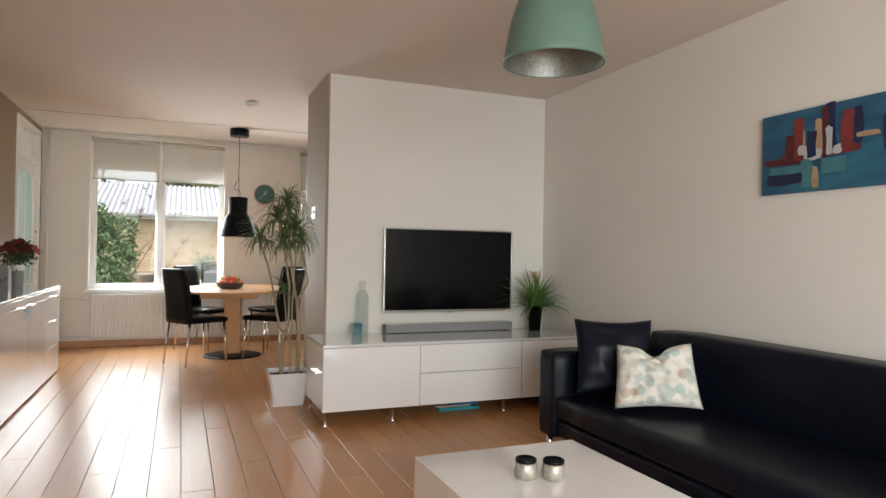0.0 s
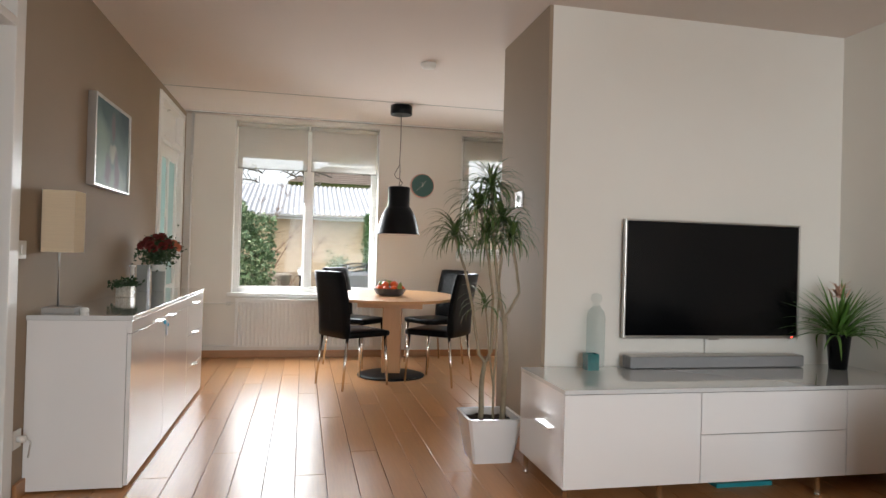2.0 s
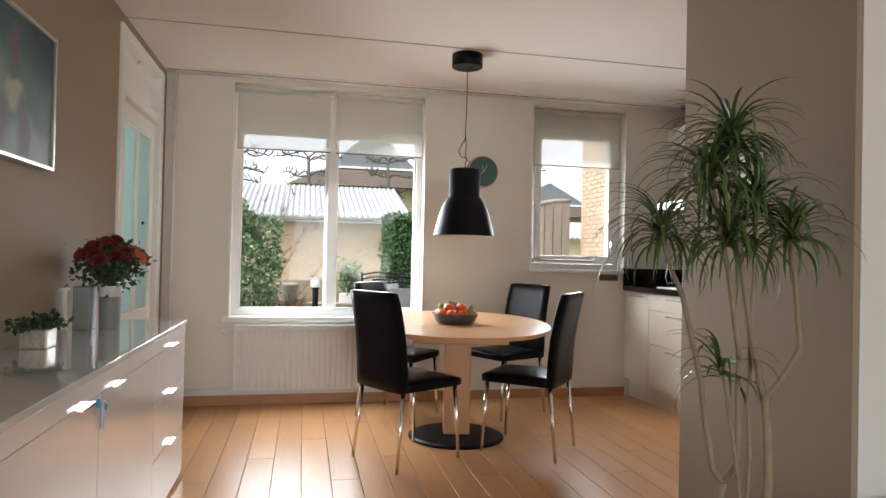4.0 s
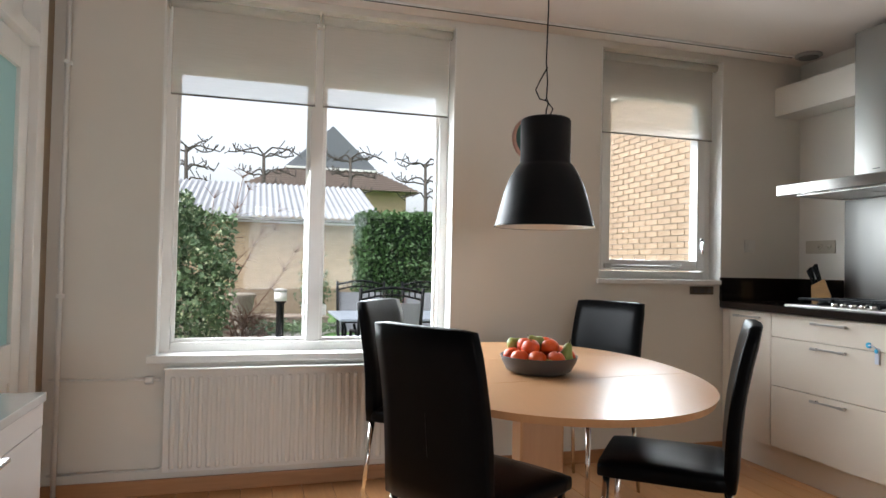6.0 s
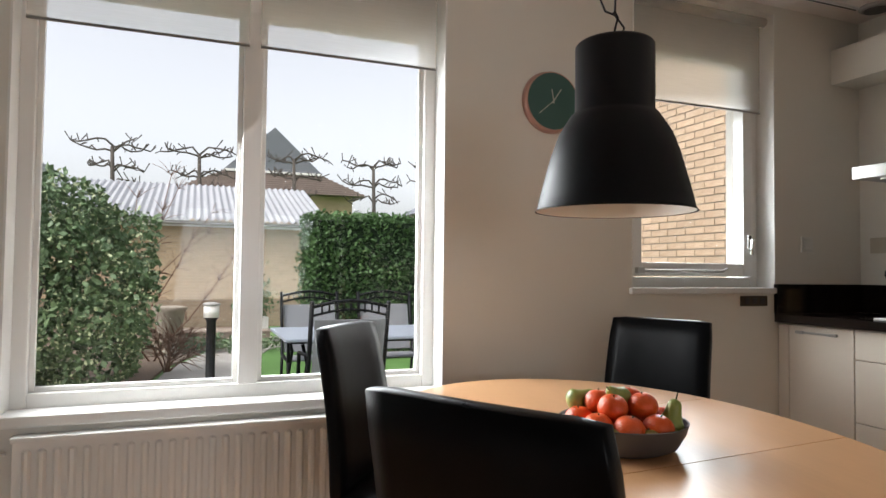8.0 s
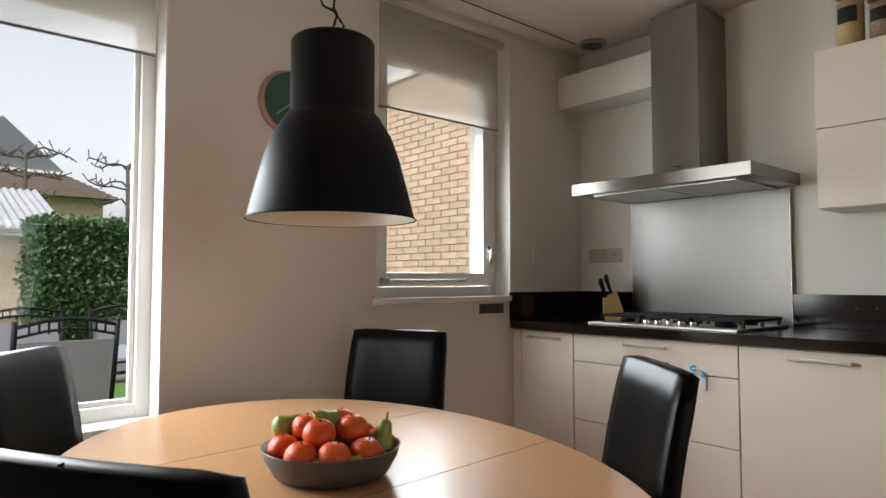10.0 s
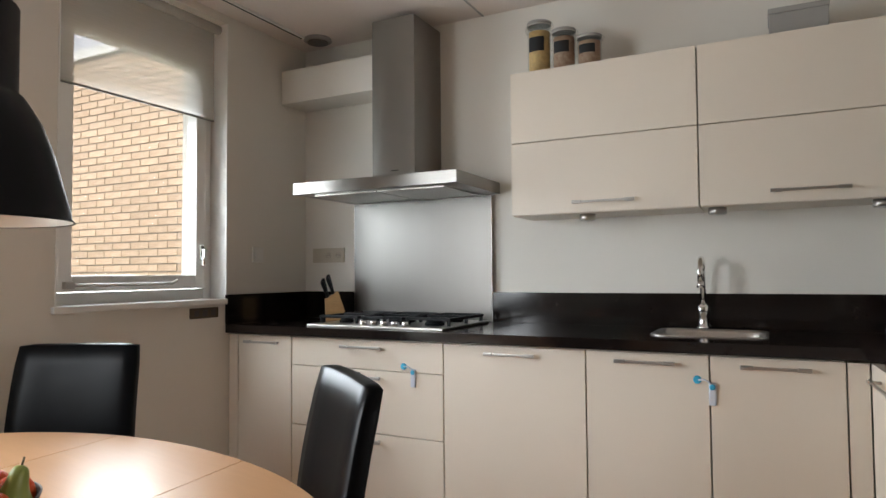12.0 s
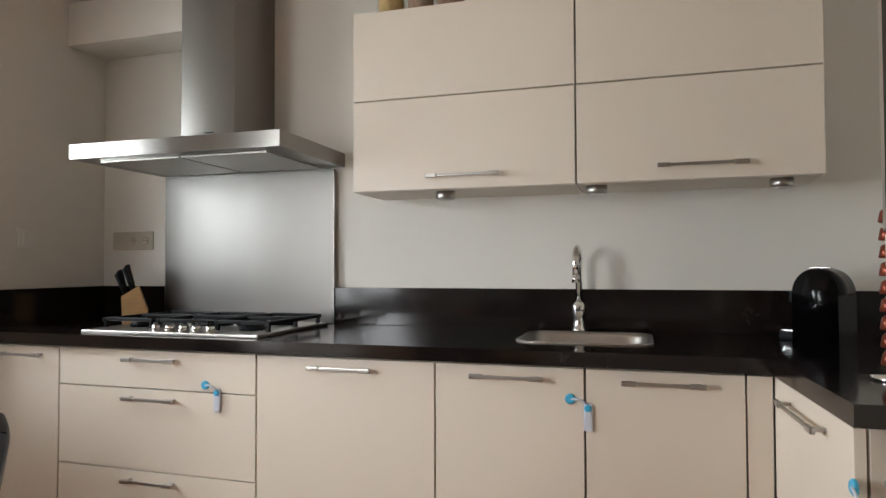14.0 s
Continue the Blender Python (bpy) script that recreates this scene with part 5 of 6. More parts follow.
def print_material():
    """A soft blue-green ground, paler below, with a hazy grey-pink shape in its middle."""
    m = material("grey_green_print", (0.10, 0.17, 0.165), 0.5, color2=(0.14, 0.22, 0.20), scale=7, spec=0.3)
    nt = m.node_tree
    b = nt.nodes["Principled BSDF"]
    last = b.inputs["Base Color"].links[0].from_socket
    co = nt.nodes.new("ShaderNodeTexCoord")
    nz = nt.nodes.new("ShaderNodeTexNoise")
    nz.inputs["Scale"].default_value = 6
    bend = nt.nodes.new("ShaderNodeMix")
    bend.data_type = "VECTOR"
    bend.inputs[0].default_value = 0.13
    nt.links.new(co.outputs["Object"], nz.inputs["Vector"])
    nt.links.new(co.outputs["Object"], bend.inputs[4])
    nt.links.new(nz.outputs["Color"], bend.inputs[5])
    for y, z, w, h, color in ((0.30, 0.24, 0.34, 0.22, (0.02, 0.06, 0.085)), (-0.10, 0.22, 0.25, 0.15, (0.05, 0.11, 0.12)), (-0.22, -0.05, 0.22, 0.22, (0.22, 0.32, 0.27)), (0.10, -0.20, 0.28, 0.14, (0.24, 0.31, 0.30)),
                              (0.03, 0.11, 0.055, 0.09, (0.15, 0.13, 0.14)), (0.02, -0.03, 0.09, 0.05, (0.36, 0.38, 0.33)), (-0.06, -0.14, 0.07, 0.11, (0.17, 0.165, 0.18)), (0.08, -0.13, 0.05, 0.13, (0.17, 0.16, 0.18))):
        mp = nt.nodes.new("ShaderNodeMapping")
        mp.vector_type = "TEXTURE"
        mp.inputs["Location"].default_value, mp.inputs["Scale"].default_value = (0.022 + 0.055, y + 0.062, z + 0.062), (1.0, w, h)
        g = nt.nodes.new("ShaderNodeTexGradient")
        g.gradient_type = "SPHERICAL"
        up = nt.nodes.new("ShaderNodeMath")
        up.operation, up.use_clamp = "MULTIPLY", True
        up.inputs[1].default_value = 1.9
        mx = nt.nodes.new("ShaderNodeMix")
        mx.data_type = "RGBA"
        mx.inputs[7].default_value = (*color, 1)
        nt.links.new(bend.outputs[1], mp.inputs[0])
        nt.links.new(mp.outputs[0], g.inputs[0])
        nt.links.new(g.outputs["Fac"], up.inputs[0])
        nt.links.new(up.outputs[0], mx.inputs[0])
        nt.links.new(last, mx.inputs[6])
        last = mx.outputs[2]
    nt.links.new(last, b.inputs["Base Color"])
    return m


part("print", B(0.004, 0.034, -L + 0.0142, L - 0.0142, -Z + 0.0142, Z - 0.0142), print_material(), s, "hazy blue-green print with a pale blurred shape")


def table_lamp():
    s = thing("table_lamp", (-1.005, 5.70, 0.806), "table lamp with cream paper shade on a thin stem", "table lamp")
    part("base", B(-0.07, 0.07, -0.06, 0.06, 0, 0.026, bevel=0.004), "box_grey", s, "flat grey-brown base")
    part("switch", lathe(bmesh.new(), [(0.018, 0.0), (0.02, 0.006), (0.018, 0.02), (0.008, 0.024)], 18, 0.10, -0.01), "white_plastic", s)
    part("stem", tube(bmesh.new(), [(-0.02, 0, 0.022), (-0.02, 0, 0.50)], 0.0045, 10), "steel2", s)
    bm = bmesh.new()
    for q in ((-0.075, -0.073, -0.075, 0.075), (0.063, 0.065, -0.075, 0.075), (-0.073, 0.063, -0.075, -0.073), (-0.073, 0.063, 0.073, 0.075)):
        box(bm, *q, 0.285, 0.575)
    part("shade", bm, "lampshade", s, "cream paper box shade")
    bm = bmesh.new()
    for z in (0.288, 0.570):
        for q in (((-0.072, -0.072, z), (0.062, -0.072, z)), ((0.062, -0.072, z), (0.062, 0.072, z)), ((0.062, 0.072, z), (-0.072, 0.072, z)), ((-0.072, 0.072, z), (-0.072, -0.072, z))):
            tube(bm, q, 0.0015, 5)
    tube(bm, ((-0.02, 0, 0.5), (-0.02, 0.072, 0.57)), 0.0015, 5)
    part("shade_wire", bm, "white_plastic", s)


table_lamp()


def petal_ball(bm, c, r, rng, n=34):
    for k in range(n):
        a, e = rng.uniform(0, 6.28), rng.uniform(0.05, 1.5)
        d = Vector((math.cos(a) * math.sin(e), math.sin(a) * math.sin(e), math.cos(e)))
        t = d.orthogonal().normalized()
        u = d.cross(t)
        p = Vector(c) + d * r * 0.6
        w = r * 0.36
        v = [bm.verts.new(p - t * w * 0.6), bm.verts.new(p + d * r * 0.45 - t * w + u * 0.3 * w), bm.verts.new(p + d * r * 0.6), bm.verts.new(p + d * r * 0.45 + t * w - u * 0.3 * w), bm.verts.new(p + t * w * 0.6)]
        bm.faces.new(v)


def leaf_cloud(bm, n, size, rng, place, up=0.3):
    for k in range(n):
        p = Vector(place(rng))
        d = Vector((rng.gauss(0, 1), rng.gauss(0, 1), rng.gauss(0, 1) + up)).normalized()
        t = d.orthogonal().normalized()
        q = Matrix.Rotation(rng.uniform(0, 6.28), 3, d) @ t
        u = d.cross(q)
        w = size * rng.uniform(0.6, 1.2)
        v = [bm.verts.new(p), bm.verts.new(p + q * w * 0.5 + u * w * 0.32 + d * w * 0.08), bm.verts.new(p + q * w), bm.verts.new(p + q * w * 0.5 - u * w * 0.32 + d * w * 0.08)]
        bm.faces.new(v)


def flowers():
    rng = random.Random(11)
    s = thing("flower_vase", (-0.915, 7.33, 0.806), "red and orange chrysanthemums in a grey ceramic cup", "vase of flowers")
    part("vase", lathe(bmesh.new(), [(0.040, 0), (0.042, 0.004), (0.046, 0.190), (0.046, 0.192), (0.042, 0.192), (0.039, 0.02)], 32), "grey_cup", s, "straight grey ceramic vase")
    part("vase_band", lathe(bmesh.new(), [(0.0450, 0.145), (0.0470, 0.1455), (0.0474, 0.1925), (0.0465, 0.1935)], 32, cap=False), "white_plastic", s, "pale upper band")
    bm = bmesh.new()
    leaf_cloud(bm, 760, 0.036, rng, lambda r: (r.gauss(0, 0.058), r.gauss(0, 0.058), 0.285 + r.gauss(0, 0.045)))
    part("foliage", bm, "leaf_dark", s, "dark green leaves")
    bm = bmesh.new()
    for k in range(14):
        a = rng.uniform(0, 6.28)
        tube(bm, [(rng.uniform(-0.02, 0.02), rng.uniform(-0.02, 0.02), 0.08), (0.03 * math.cos(a), 0.03 * math.sin(a), 0.22), (0.07 * math.cos(a), 0.07 * math.sin(a), 0.29)], 0.0022, 5)
    part("stalks", bm, "leaf_dark", s)
    for k in range(17):
        a, r = k * 2.4, 0.015 + 0.115 * math.sqrt(k / 17)
        x, y = r * math.cos(a), r * math.sin(a)
        bm = bmesh.new()
        petal_ball(bm, (0, 0, 0), rng.uniform(0.030, 0.040), rng, 70)
        f = part("flower", bm, "petal" if rng.random() < 0.42 else "petal_dark", s, at=(x, y, 0.41 - 0.9 * r + rng.uniform(-0.015, 0.015)))
        f.rotation_euler = (-y * 7, x * 7, 0)
    t = thing("tall_vase", (-1.01, 7.30, 0.806), "square pale grey vase standing behind the flowers", "vase")
    part("body", B(-0.035, 0.035, -0.05, 0.05, 0, 0.19, bevel=0.004), "grey_cup", t)
    t = thing("slim_candle_stick", (-1.055, 7.18, 0.806), "slim pale candle holder by the taupe wall", "candle holder")
    part("body", lathe(bmesh.new(), [(0.02, 0), (0.02, 0.006), (0.012, 0.02), (0.012, 0.17), (0.02, 0.18), (0.02, 0.19)], 20), "white_plastic", t)
    t = thing("succulent_pot", (-0.985, 6.72, 0.806), "small leafy plant in a square silver tin pot", "potted plant")
    part("pot", B(-0.045, 0.045, -0.045, 0.045, 0, 0.068, bevel=0.006), "silver_tin", t, "square silver tin pot")
    bm = bmesh.new()
    leaf_cloud(bm, 240, 0.032, rng, lambda r: (r.gauss(0, 0.034), r.gauss(0, 0.034), 0.072 + abs(r.gauss(0, 0.016))))
    part("leaves", bm, "leaf_dark", t, "small green leaves")


flowers()


def lock(name, at, rz, label):
    s = thing(name, at, label, "child lock", rz=rz)
    b = lathe(bmesh.new(), [(0.014, 0), (0.014, 0.006), (0.010, 0.009)], 18)
    bmesh.ops.transform(b, matrix=pose(0, 0, 0.0, 90, 0, 0), verts=b.verts)
    part("button", b, "blue_plastic", s, "round blue button")
    bm = B(0.036, 0.060, -0.010, 0, -0.085, -0.008, bevel=0.005)
    part("plate", bm, "lavender_plastic", s, "pale blue white plate")
    b = lathe(bmesh.new(), [(0.010, 0), (0.010, 0.003), (0.006, 0.005)], 16)
    bmesh.ops.transform(b, matrix=pose(0.048, -0.0101, -0.022, 90, 0, 0), verts=b.verts)
    part("catch", b, "blue_plastic", s)
    part("strap", tube(bmesh.new(), [(0, -0.006, 0), (0.024, -0.012, 0.002), (0.048, -0.012, -0.01)], 0.003, 6), "lavender_plastic", s)


lock("child_lock", (2.679, 8.305, 0.80), -90, "blue and white child safety lock on the kitchen drawers")
lock("child_lock", (2.679, 7.132, 0.822), -90, "blue and white child safety lock on the sink doors")
lock("child_lock", (2.135, 6.6015, 0.81), 183, "blue and white child safety lock at the tall unit")
lock("child_lock", (-0.659, 6.27, 0.70), 90, "blue child safety lock on the white sideboard doors")


def plate(name, at, rz, w, h, label, cat, mat="white_plastic", knobs=0):
    s = thing(name, at, label, cat, rz=rz)
    part("cover", B(-w / 2, w / 2, -0.009, 0, -h / 2, h / 2, bevel=0.003), mat, s)
    for k in range(knobs):
        x = w / 2 - 0.04 - k * 0.07
        b = lathe(bmesh.new(), [(0.021, 0.0), (0.021, 0.003), (0.018, 0.003), (0.017, 0.0005), (0.001, 0.0005)], 22)
        bmesh.ops.transform(b, matrix=pose(x, -0.0092, 0, 90, 0, 0), verts=b.verts)
        k2 = part("socket", b, mat, s)
        for e in (-0.008, 0.008):
            b = lathe(bmesh.new(), [(0.003, 0.0), (0.002, 0.001)], 8)
            bmesh.ops.transform(b, matrix=pose(x + e, -0.0098, 0, 90, 0, 0), verts=b.verts)
            part("pin_hole", b, "black", k2)
    return s


plate("wall_socket", (3.279, 9.15, 1.305), -90, 0.22, 0.082, "ivory triple socket plate above the dark upstand", "socket", mat="ivory", knobs=2)
s = plate("light_switch", (2.88, Y1 - 0.0005, 1.303), 0, 0.08, 0.08, "white light switch on the window wall", "light switch")
part("rocker", B(-0.022, 0.022, -0.016, -0.0092, -0.022, 0.022, bevel=0.003), "white_plastic", s)
s = plate("bronze_socket_plate", (2.52, Y1 - 0.0005, 1.017), 0, 0.17, 0.05, "bronze coloured socket plate below the kitchen window", "socket", mat="plate_brown")
for x in (-0.05, 0.0, 0.05):
    part("key", B(x - 0.014, x + 0.014, -0.0125, -0.0092, -0.014, 0.014, bevel=0.002), "bowl", s)
s = plate("light_switch", (X0 + 0.0005, 5.46, 1.10), 90, 0.08, 0.08, "white light switch by the hall door frame", "light switch")
part("rocker", B(-0.022, 0.022, -0.016, -0.0092, -0.022, 0.022, bevel=0.003), "white_plastic", s)
s = plate("wall_socket", (X0 + 0.0005, 5.47, 0.27), 90, 0.08, 0.08, "white wall socket with a plug beside the sideboard", "socket", knobs=0)
part("plug", tube(bmesh.new(), [(0, -0.0095, 0), (0, -0.04, 0)], 0.016, 14), "white_plastic", s)
part("cord", tube(bmesh.new(), [(0, -0.04, 0), (0.03, -0.05, -0.02), (0.062, -0.03, -0.10)], 0.003, 6), "white_plastic", s)
s = plate("thermostat", (1.3845, 6.05, 1.475), -90, 0.13, 0.10, "white room thermostat with small display on the taupe partition end", "thermostat")
part("display", B(-0.03, 0.03, -0.0108, -0.0092, -0.01, 0.025, bevel=0.001), "box_grey", s)
part("dial", B(-0.045, 0.045, -0.012, -0.0092, -0.038, -0.022, bevel=0.001), "steel2", s)

s = thing("smoke_detector", (0.955, 6.90, H), "round white smoke detector on the ceiling", "smoke detector")
part("housing", lathe(bmesh.new(), [(0.035, -0.038), (0.048, -0.034), (0.056, -0.012), (0.056, -0.0005)], 32), "white_plastic", s)
s = thing("ceiling_vent", (3.14, 9.12, H), "round pipe collar on the ceiling above the boxing", "ceiling vent")
part("collar", lathe(bmesh.new(), [(0.075, -0.0005), (0.078, -0.012), (0.062, -0.022), (0.060, -0.004)], 28, cap=False), "box_grey", s)
part("disc", lathe(bmesh.new(), [(0.055, -0.024), (0.055, -0.017)], 28), "bowl", s)

s = thing("wall_clock", (1.367, Y1 - 0.001, 1.878), "round wall clock with dark green dial and copper rim", "wall clock")


def disc(r0, r1, y0, y1, n=48):
    b = lathe(bmesh.new(), [(r0, 0.0), (r1, y1 - y0)], n)
    bmesh.ops.transform(b, matrix=pose(0, -y0, 0, 90, 0, 0), verts=b.verts)
    return b


part("rim", disc(0.135, 0.128, 0.0, 0.03), "copper", s, "rose copper rim")
part("dial", disc(0.122, 0.122, 0.0302, 0.033), "clock_face", s, "dark green dial")
for a, ln, w in ((35, 0.065, 0.0022), (-130, 0.09, 0.0018), (-10, 0.05, 0.0022)):
    b = B(-w, w, -0.0355, -0.0335, -0.01, ln)
    bmesh.ops.transform(b, matrix=pose(0, 0, 0, 0, a, 0), verts=b.verts)
    part("clock_hand", b, "steel2", s)


# ---- fruit ----
def fruit_bowl():
    rng = random.Random(5)
    s = thing("fruit_bowl", (0.888, 8.166, 0.742), "dark grey bowl on the beech table, filled with fruit", "bowl")
    part("bowl", lathe(bmesh.new(), [(0.001, 0.0), (0.095, 0.0), (0.122, 0.012), (0.141, 0.045), (0.146, 0.064), (0.1475, 0.066), (0.143, 0.066), (0.136, 0.044), (0.115, 0.016), (0.001, 0.008)], 56, cap=False), "bowl", s)

    def ball(name, x, y, z, r, mat, label, pear=False, rx=0):
        t = thing(name, (0.888 + x, 8.166 + y, 0.742 + z), label, "fruit", "fruit in the bowl")
        prof = []
        for k in range(17):
            a = math.pi * k / 16
            rr, zz = r * math.sin(a), -r * math.cos(a) * 0.9
            if pear and zz > 0:
                zz *= 2.0
                rr *= 1 - 0.28 * math.sin(min(1, zz / (1.8 * r)) * math.pi) - 0.05
            if k > 14 and not pear:
                zz -= 0.003
            prof.append((max(rr, 0.0004), zz))
        bm = lathe(bmesh.new(), prof, 22, cap=False)
        for v in bm.verts:
            v.co *= 1 + 0.03 * noise.noise(v.co * 40 + Vector((x * 90, y * 90, 0)))
        part("flesh", bm, mat, t)
        top = prof[-1][1]
        part("stalk", tube(bmesh.new(), [(0, 0, top - 0.004), (0.003, 0, top + (0.014 if pear else 0.004))], 0.0018, 6), "stem", t)
        t.rotation_euler = (radians(rx), radians(rng.uniform(-18, 18)), rng.uniform(0, 6))

    for x, y, z in ((-0.095, -0.04, 0.062), (-0.045, -0.085, 0.062), (0.025, -0.095, 0.062), (0.10, -0.035, 0.062), (0.098, 0.035, 0.062), (0.05, 0.088, 0.060), (-0.03, 0.098, 0.060), (-0.092, 0.04, 0.062),
                    (-0.045, -0.025, 0.098), (0.03, -0.035, 0.100), (-0.035, 0.045, 0.097), (0.045, 0.035, 0.100)):
        ball("mandarin", x, y, z, 0.0345, "orange", "ripe orange mandarin in the dark grey bowl")
    ball("pear", 0.075, -0.075, 0.066, 0.031, "pear", "green pear lying on the mandarins", True, 12)
    ball("pear", 0.0, 0.01, 0.112, 0.028, "pear", "green pear lying on the mandarins", True, 60)
    ball("pear", -0.07, 0.085, 0.098, 0.028, "pear", "green pear lying on the mandarins", True, 70)
    for x, y in ((-0.075, -0.09), (-0.01, -0.117), (0.055, -0.105)):
        ball("apple", x * 0.9, y * 0.9, 0.043, 0.027, "apple", "small green red apple at the bowl's edge")


fruit_bowl()


# ---- kitchen things ----
def knife_block():
    s = thing("knife_block", (3.11, 8.995, 0.952), "wooden knife block with black-handled knives on the worktop", "knife block", rz=-140)
    bm = bmesh.new()
    pr = [(-0.04, 0), (0.045, 0), (0.058, 0.05), (0.022, 0.155), (-0.045, 0.112)]
    a = [bm.verts.new((-0.036, y, z)) for y, z in pr]
    b = [bm.verts.new((0.036, y, z)) for y, z in pr]
    bm.faces.new(a)
    bm.faces.new(b[::-1])
    for k in range(5):
        bm.faces.new((a[k], a[(k + 1) % 5], b[(k + 1) % 5], b[k]))
    part("block", bm, "cork", s)
    for i, x in enumerate((-0.026, -0.009, 0.009, 0.026)):
        for j, (y, z) in enumerate(((0.004, 0.145), (-0.024, 0.124))):
            k = part("knife", tube(bmesh.new(), [(x, y, z - 0.02), (x * 1.15, y - 0.030 - 0.003 * i, z + 0.098 - 0.006 * i)], 0.008, 8, 0.0095), "black", s, "black knife handle")
            part("rivet", tube(bmesh.new(), [(x - 0.011, y - 0.014, z + 0.03), (x + 0.011, y - 0.014, z + 0.03)], 0.002, 6), "steel2", k)


knife_block()


def storage_jar(y, h, r, food, label):
    s = thing("storage_jar", (3.10, y, 2.091), label, "storage jar", "storage jars on the wall unit")
    part("food", lathe(bmesh.new(), [(r - 0.005, 0.004), (r - 0.005, h * 0.80), (0.001, h * 0.83)], 28), food, s)
    part("glass", lathe(bmesh.new(), [(r, 0.0), (r + 0.001, 0.004), (r + 0.001, h * 0.88), (r - 0.006, h * 0.93)], 32), "clear_glass", s)
    part("lid", lathe(bmesh.new(), [(r - 0.004, h * 0.935), (r + 0.002, h * 0.945), (r + 0.002, h * 0.985), (r - 0.01, h)], 32), "box_grey", s, "grey glass lid")
    part("seal", lathe(bmesh.new(), [(r + 0.0015, h * 0.905), (r + 0.003, h * 0.92), (r + 0.0015, h * 0.934)], 32, cap=False), "steel2", s)
    for sx in (-1, 1):
        bm = tube(bmesh.new(), [(0, sx * (r + 0.004), h * 0.80), (0, sx * (r + 0.014), h * 0.88), (0, sx * (r + 0.006), h * 0.97)], 0.0018, 6)
        part("clasp", bm, "steel2", s, "wire clasp")
    bm = bmesh.new()
    prev = None
    for k in range(9):
        a = math.pi - 0.7 + 1.4 * k / 8
        now = [bm.verts.new(((r + 0.002) * math.cos(a), (r + 0.002) * math.sin(a), z)) for z in (h * 0.42, h * 0.68)]
        if prev:
            bm.faces.new((prev[0], now[0], now[1], prev[1]))
        prev = now
    part("label", bm, "label_black", s, "blank black label")


storage_jar(7.82, 0.255, 0.053, "pasta", "tall clip-top glass jar filled with pasta on the cupboard")
storage_jar(7.705, 0.200, 0.052, "muesli", "middle clip-top glass jar with dark mixed food")
storage_jar(7.59, 0.152, 0.053, "muesli", "low clip-top glass jar with dark label")
s = thing("storage_box", (3.12, 6.78, 2.091), "plain grey box on top of the wall unit", "box")
part("box", B(-0.08, 0.08, -0.10, 0.10, 0, 0.09, bevel=0.004), "box_grey", s)
part("lid", B(-0.083, 0.083, -0.103, 0.103, 0.0905, 0.112, bevel=0.004), "box_grey", s)

for k, y in enumerate((7.60, 7.08, 6.53)):
    s = thing("cabinet_spotlight", (3.06, y, 1.448), "small round steel spotlight under the wall units", "spotlight", "spotlights under the wall units")
    part("housing", lathe(bmesh.new(), [(0.030, -0.027), (0.034, -0.024), (0.034, -0.0005)], 28), "steel2", s)
    part("lens", lathe(bmesh.new(), [(0.022, -0.029), (0.022, -0.0272)], 20), "white_plastic", s)


def coffee_machine():
    s = thing("coffee_machine", (3.10, 6.43, 0.952), "rounded black capsule coffee machine on the worktop", "coffee machine", rz=-42)
    s.scale = (0.92, 0.92, 0.92)
    bm = bmesh.new()
    prev = None
    for k in range(13):
        a = math.pi * k / 12
        y, z = -0.02 + 0.075 * math.cos(a), 0.155 + 0.085 * math.sin(a)
        now = [bm.verts.new((x, y, z)) for x in (-0.055, 0.055)]
        if prev:
            f = bm.faces.new((prev[0], prev[1], now[1], now[0]))
            f.smooth = True
        else:
            first = now
        prev = now
    lo1 = [bm.verts.new((x, 0.055, 0.0)) for x in (-0.055, 0.055)]
    lo2 = [bm.verts.new((x, -0.095, 0.0)) for x in (-0.055, 0.055)]
    bm.faces.new((first[0], first[1], lo1[1], lo1[0]))
    bm.faces.new((prev[0], prev[1], lo2[1], lo2[0]))
    bm.faces.new((lo1[0], lo1[1], lo2[1], lo2[0]))
    bmesh.ops.holes_fill(bm, edges=[e for e in bm.edges if e.is_boundary])
    part("housing", bm, "blackgloss", s, "glossy black rounded housing")
    part("spout", B(-0.022, 0.022, 0.056, 0.088, 0.125, 0.165, bevel=0.008), "black", s)
    part("drip_tray", B(-0.045, 0.045, 0.056, 0.11, 0.0, 0.03, bevel=0.008), "black", s)
    part("tray_grid", B(-0.038, 0.038, 0.062, 0.104, 0.0302, 0.034, bevel=0.001), "chrome", s)
    part("lever", B(-0.012, 0.012, -0.05, 0.02, 0.2405, 0.248, bevel=0.003), "chrome", s)
    t = thing("capsule_stand", (2.40, 6.44, 0.952), "chrome wire stand with reddish-brown coffee capsules", "capsule stand")
    part("base", lathe(bmesh.new(), [(0.06, 0), (0.06, 0.008), (0.01, 0.012)], 28), "chrome", t)
    part("pole", tube(bmesh.new(), [(0, 0, 0.01), (0, 0, 0.36)], 0.005, 10), "chrome", t)
    for k in range(9):
        for e in range(4):
            a = e * math.pi / 2 + 0.4
            c = lathe(bmesh.new(), [(0.016, 0), (0.018, 0.002), (0.014, 0.024), (0.008, 0.028)], 14)
            bmesh.ops.transform(c, matrix=Matrix.Translation((0.028 * math.cos(a), 0.028 * math.sin(a), 0.03 + k * 0.036)), verts=c.verts)
            part("capsule", c, M["capsule"], t)


M["capsule"] = material("capsule_foil", (0.20, 0.045, 0.02), 0.3, 0.6, vary=0.3, scale=20)
coffee_machine()


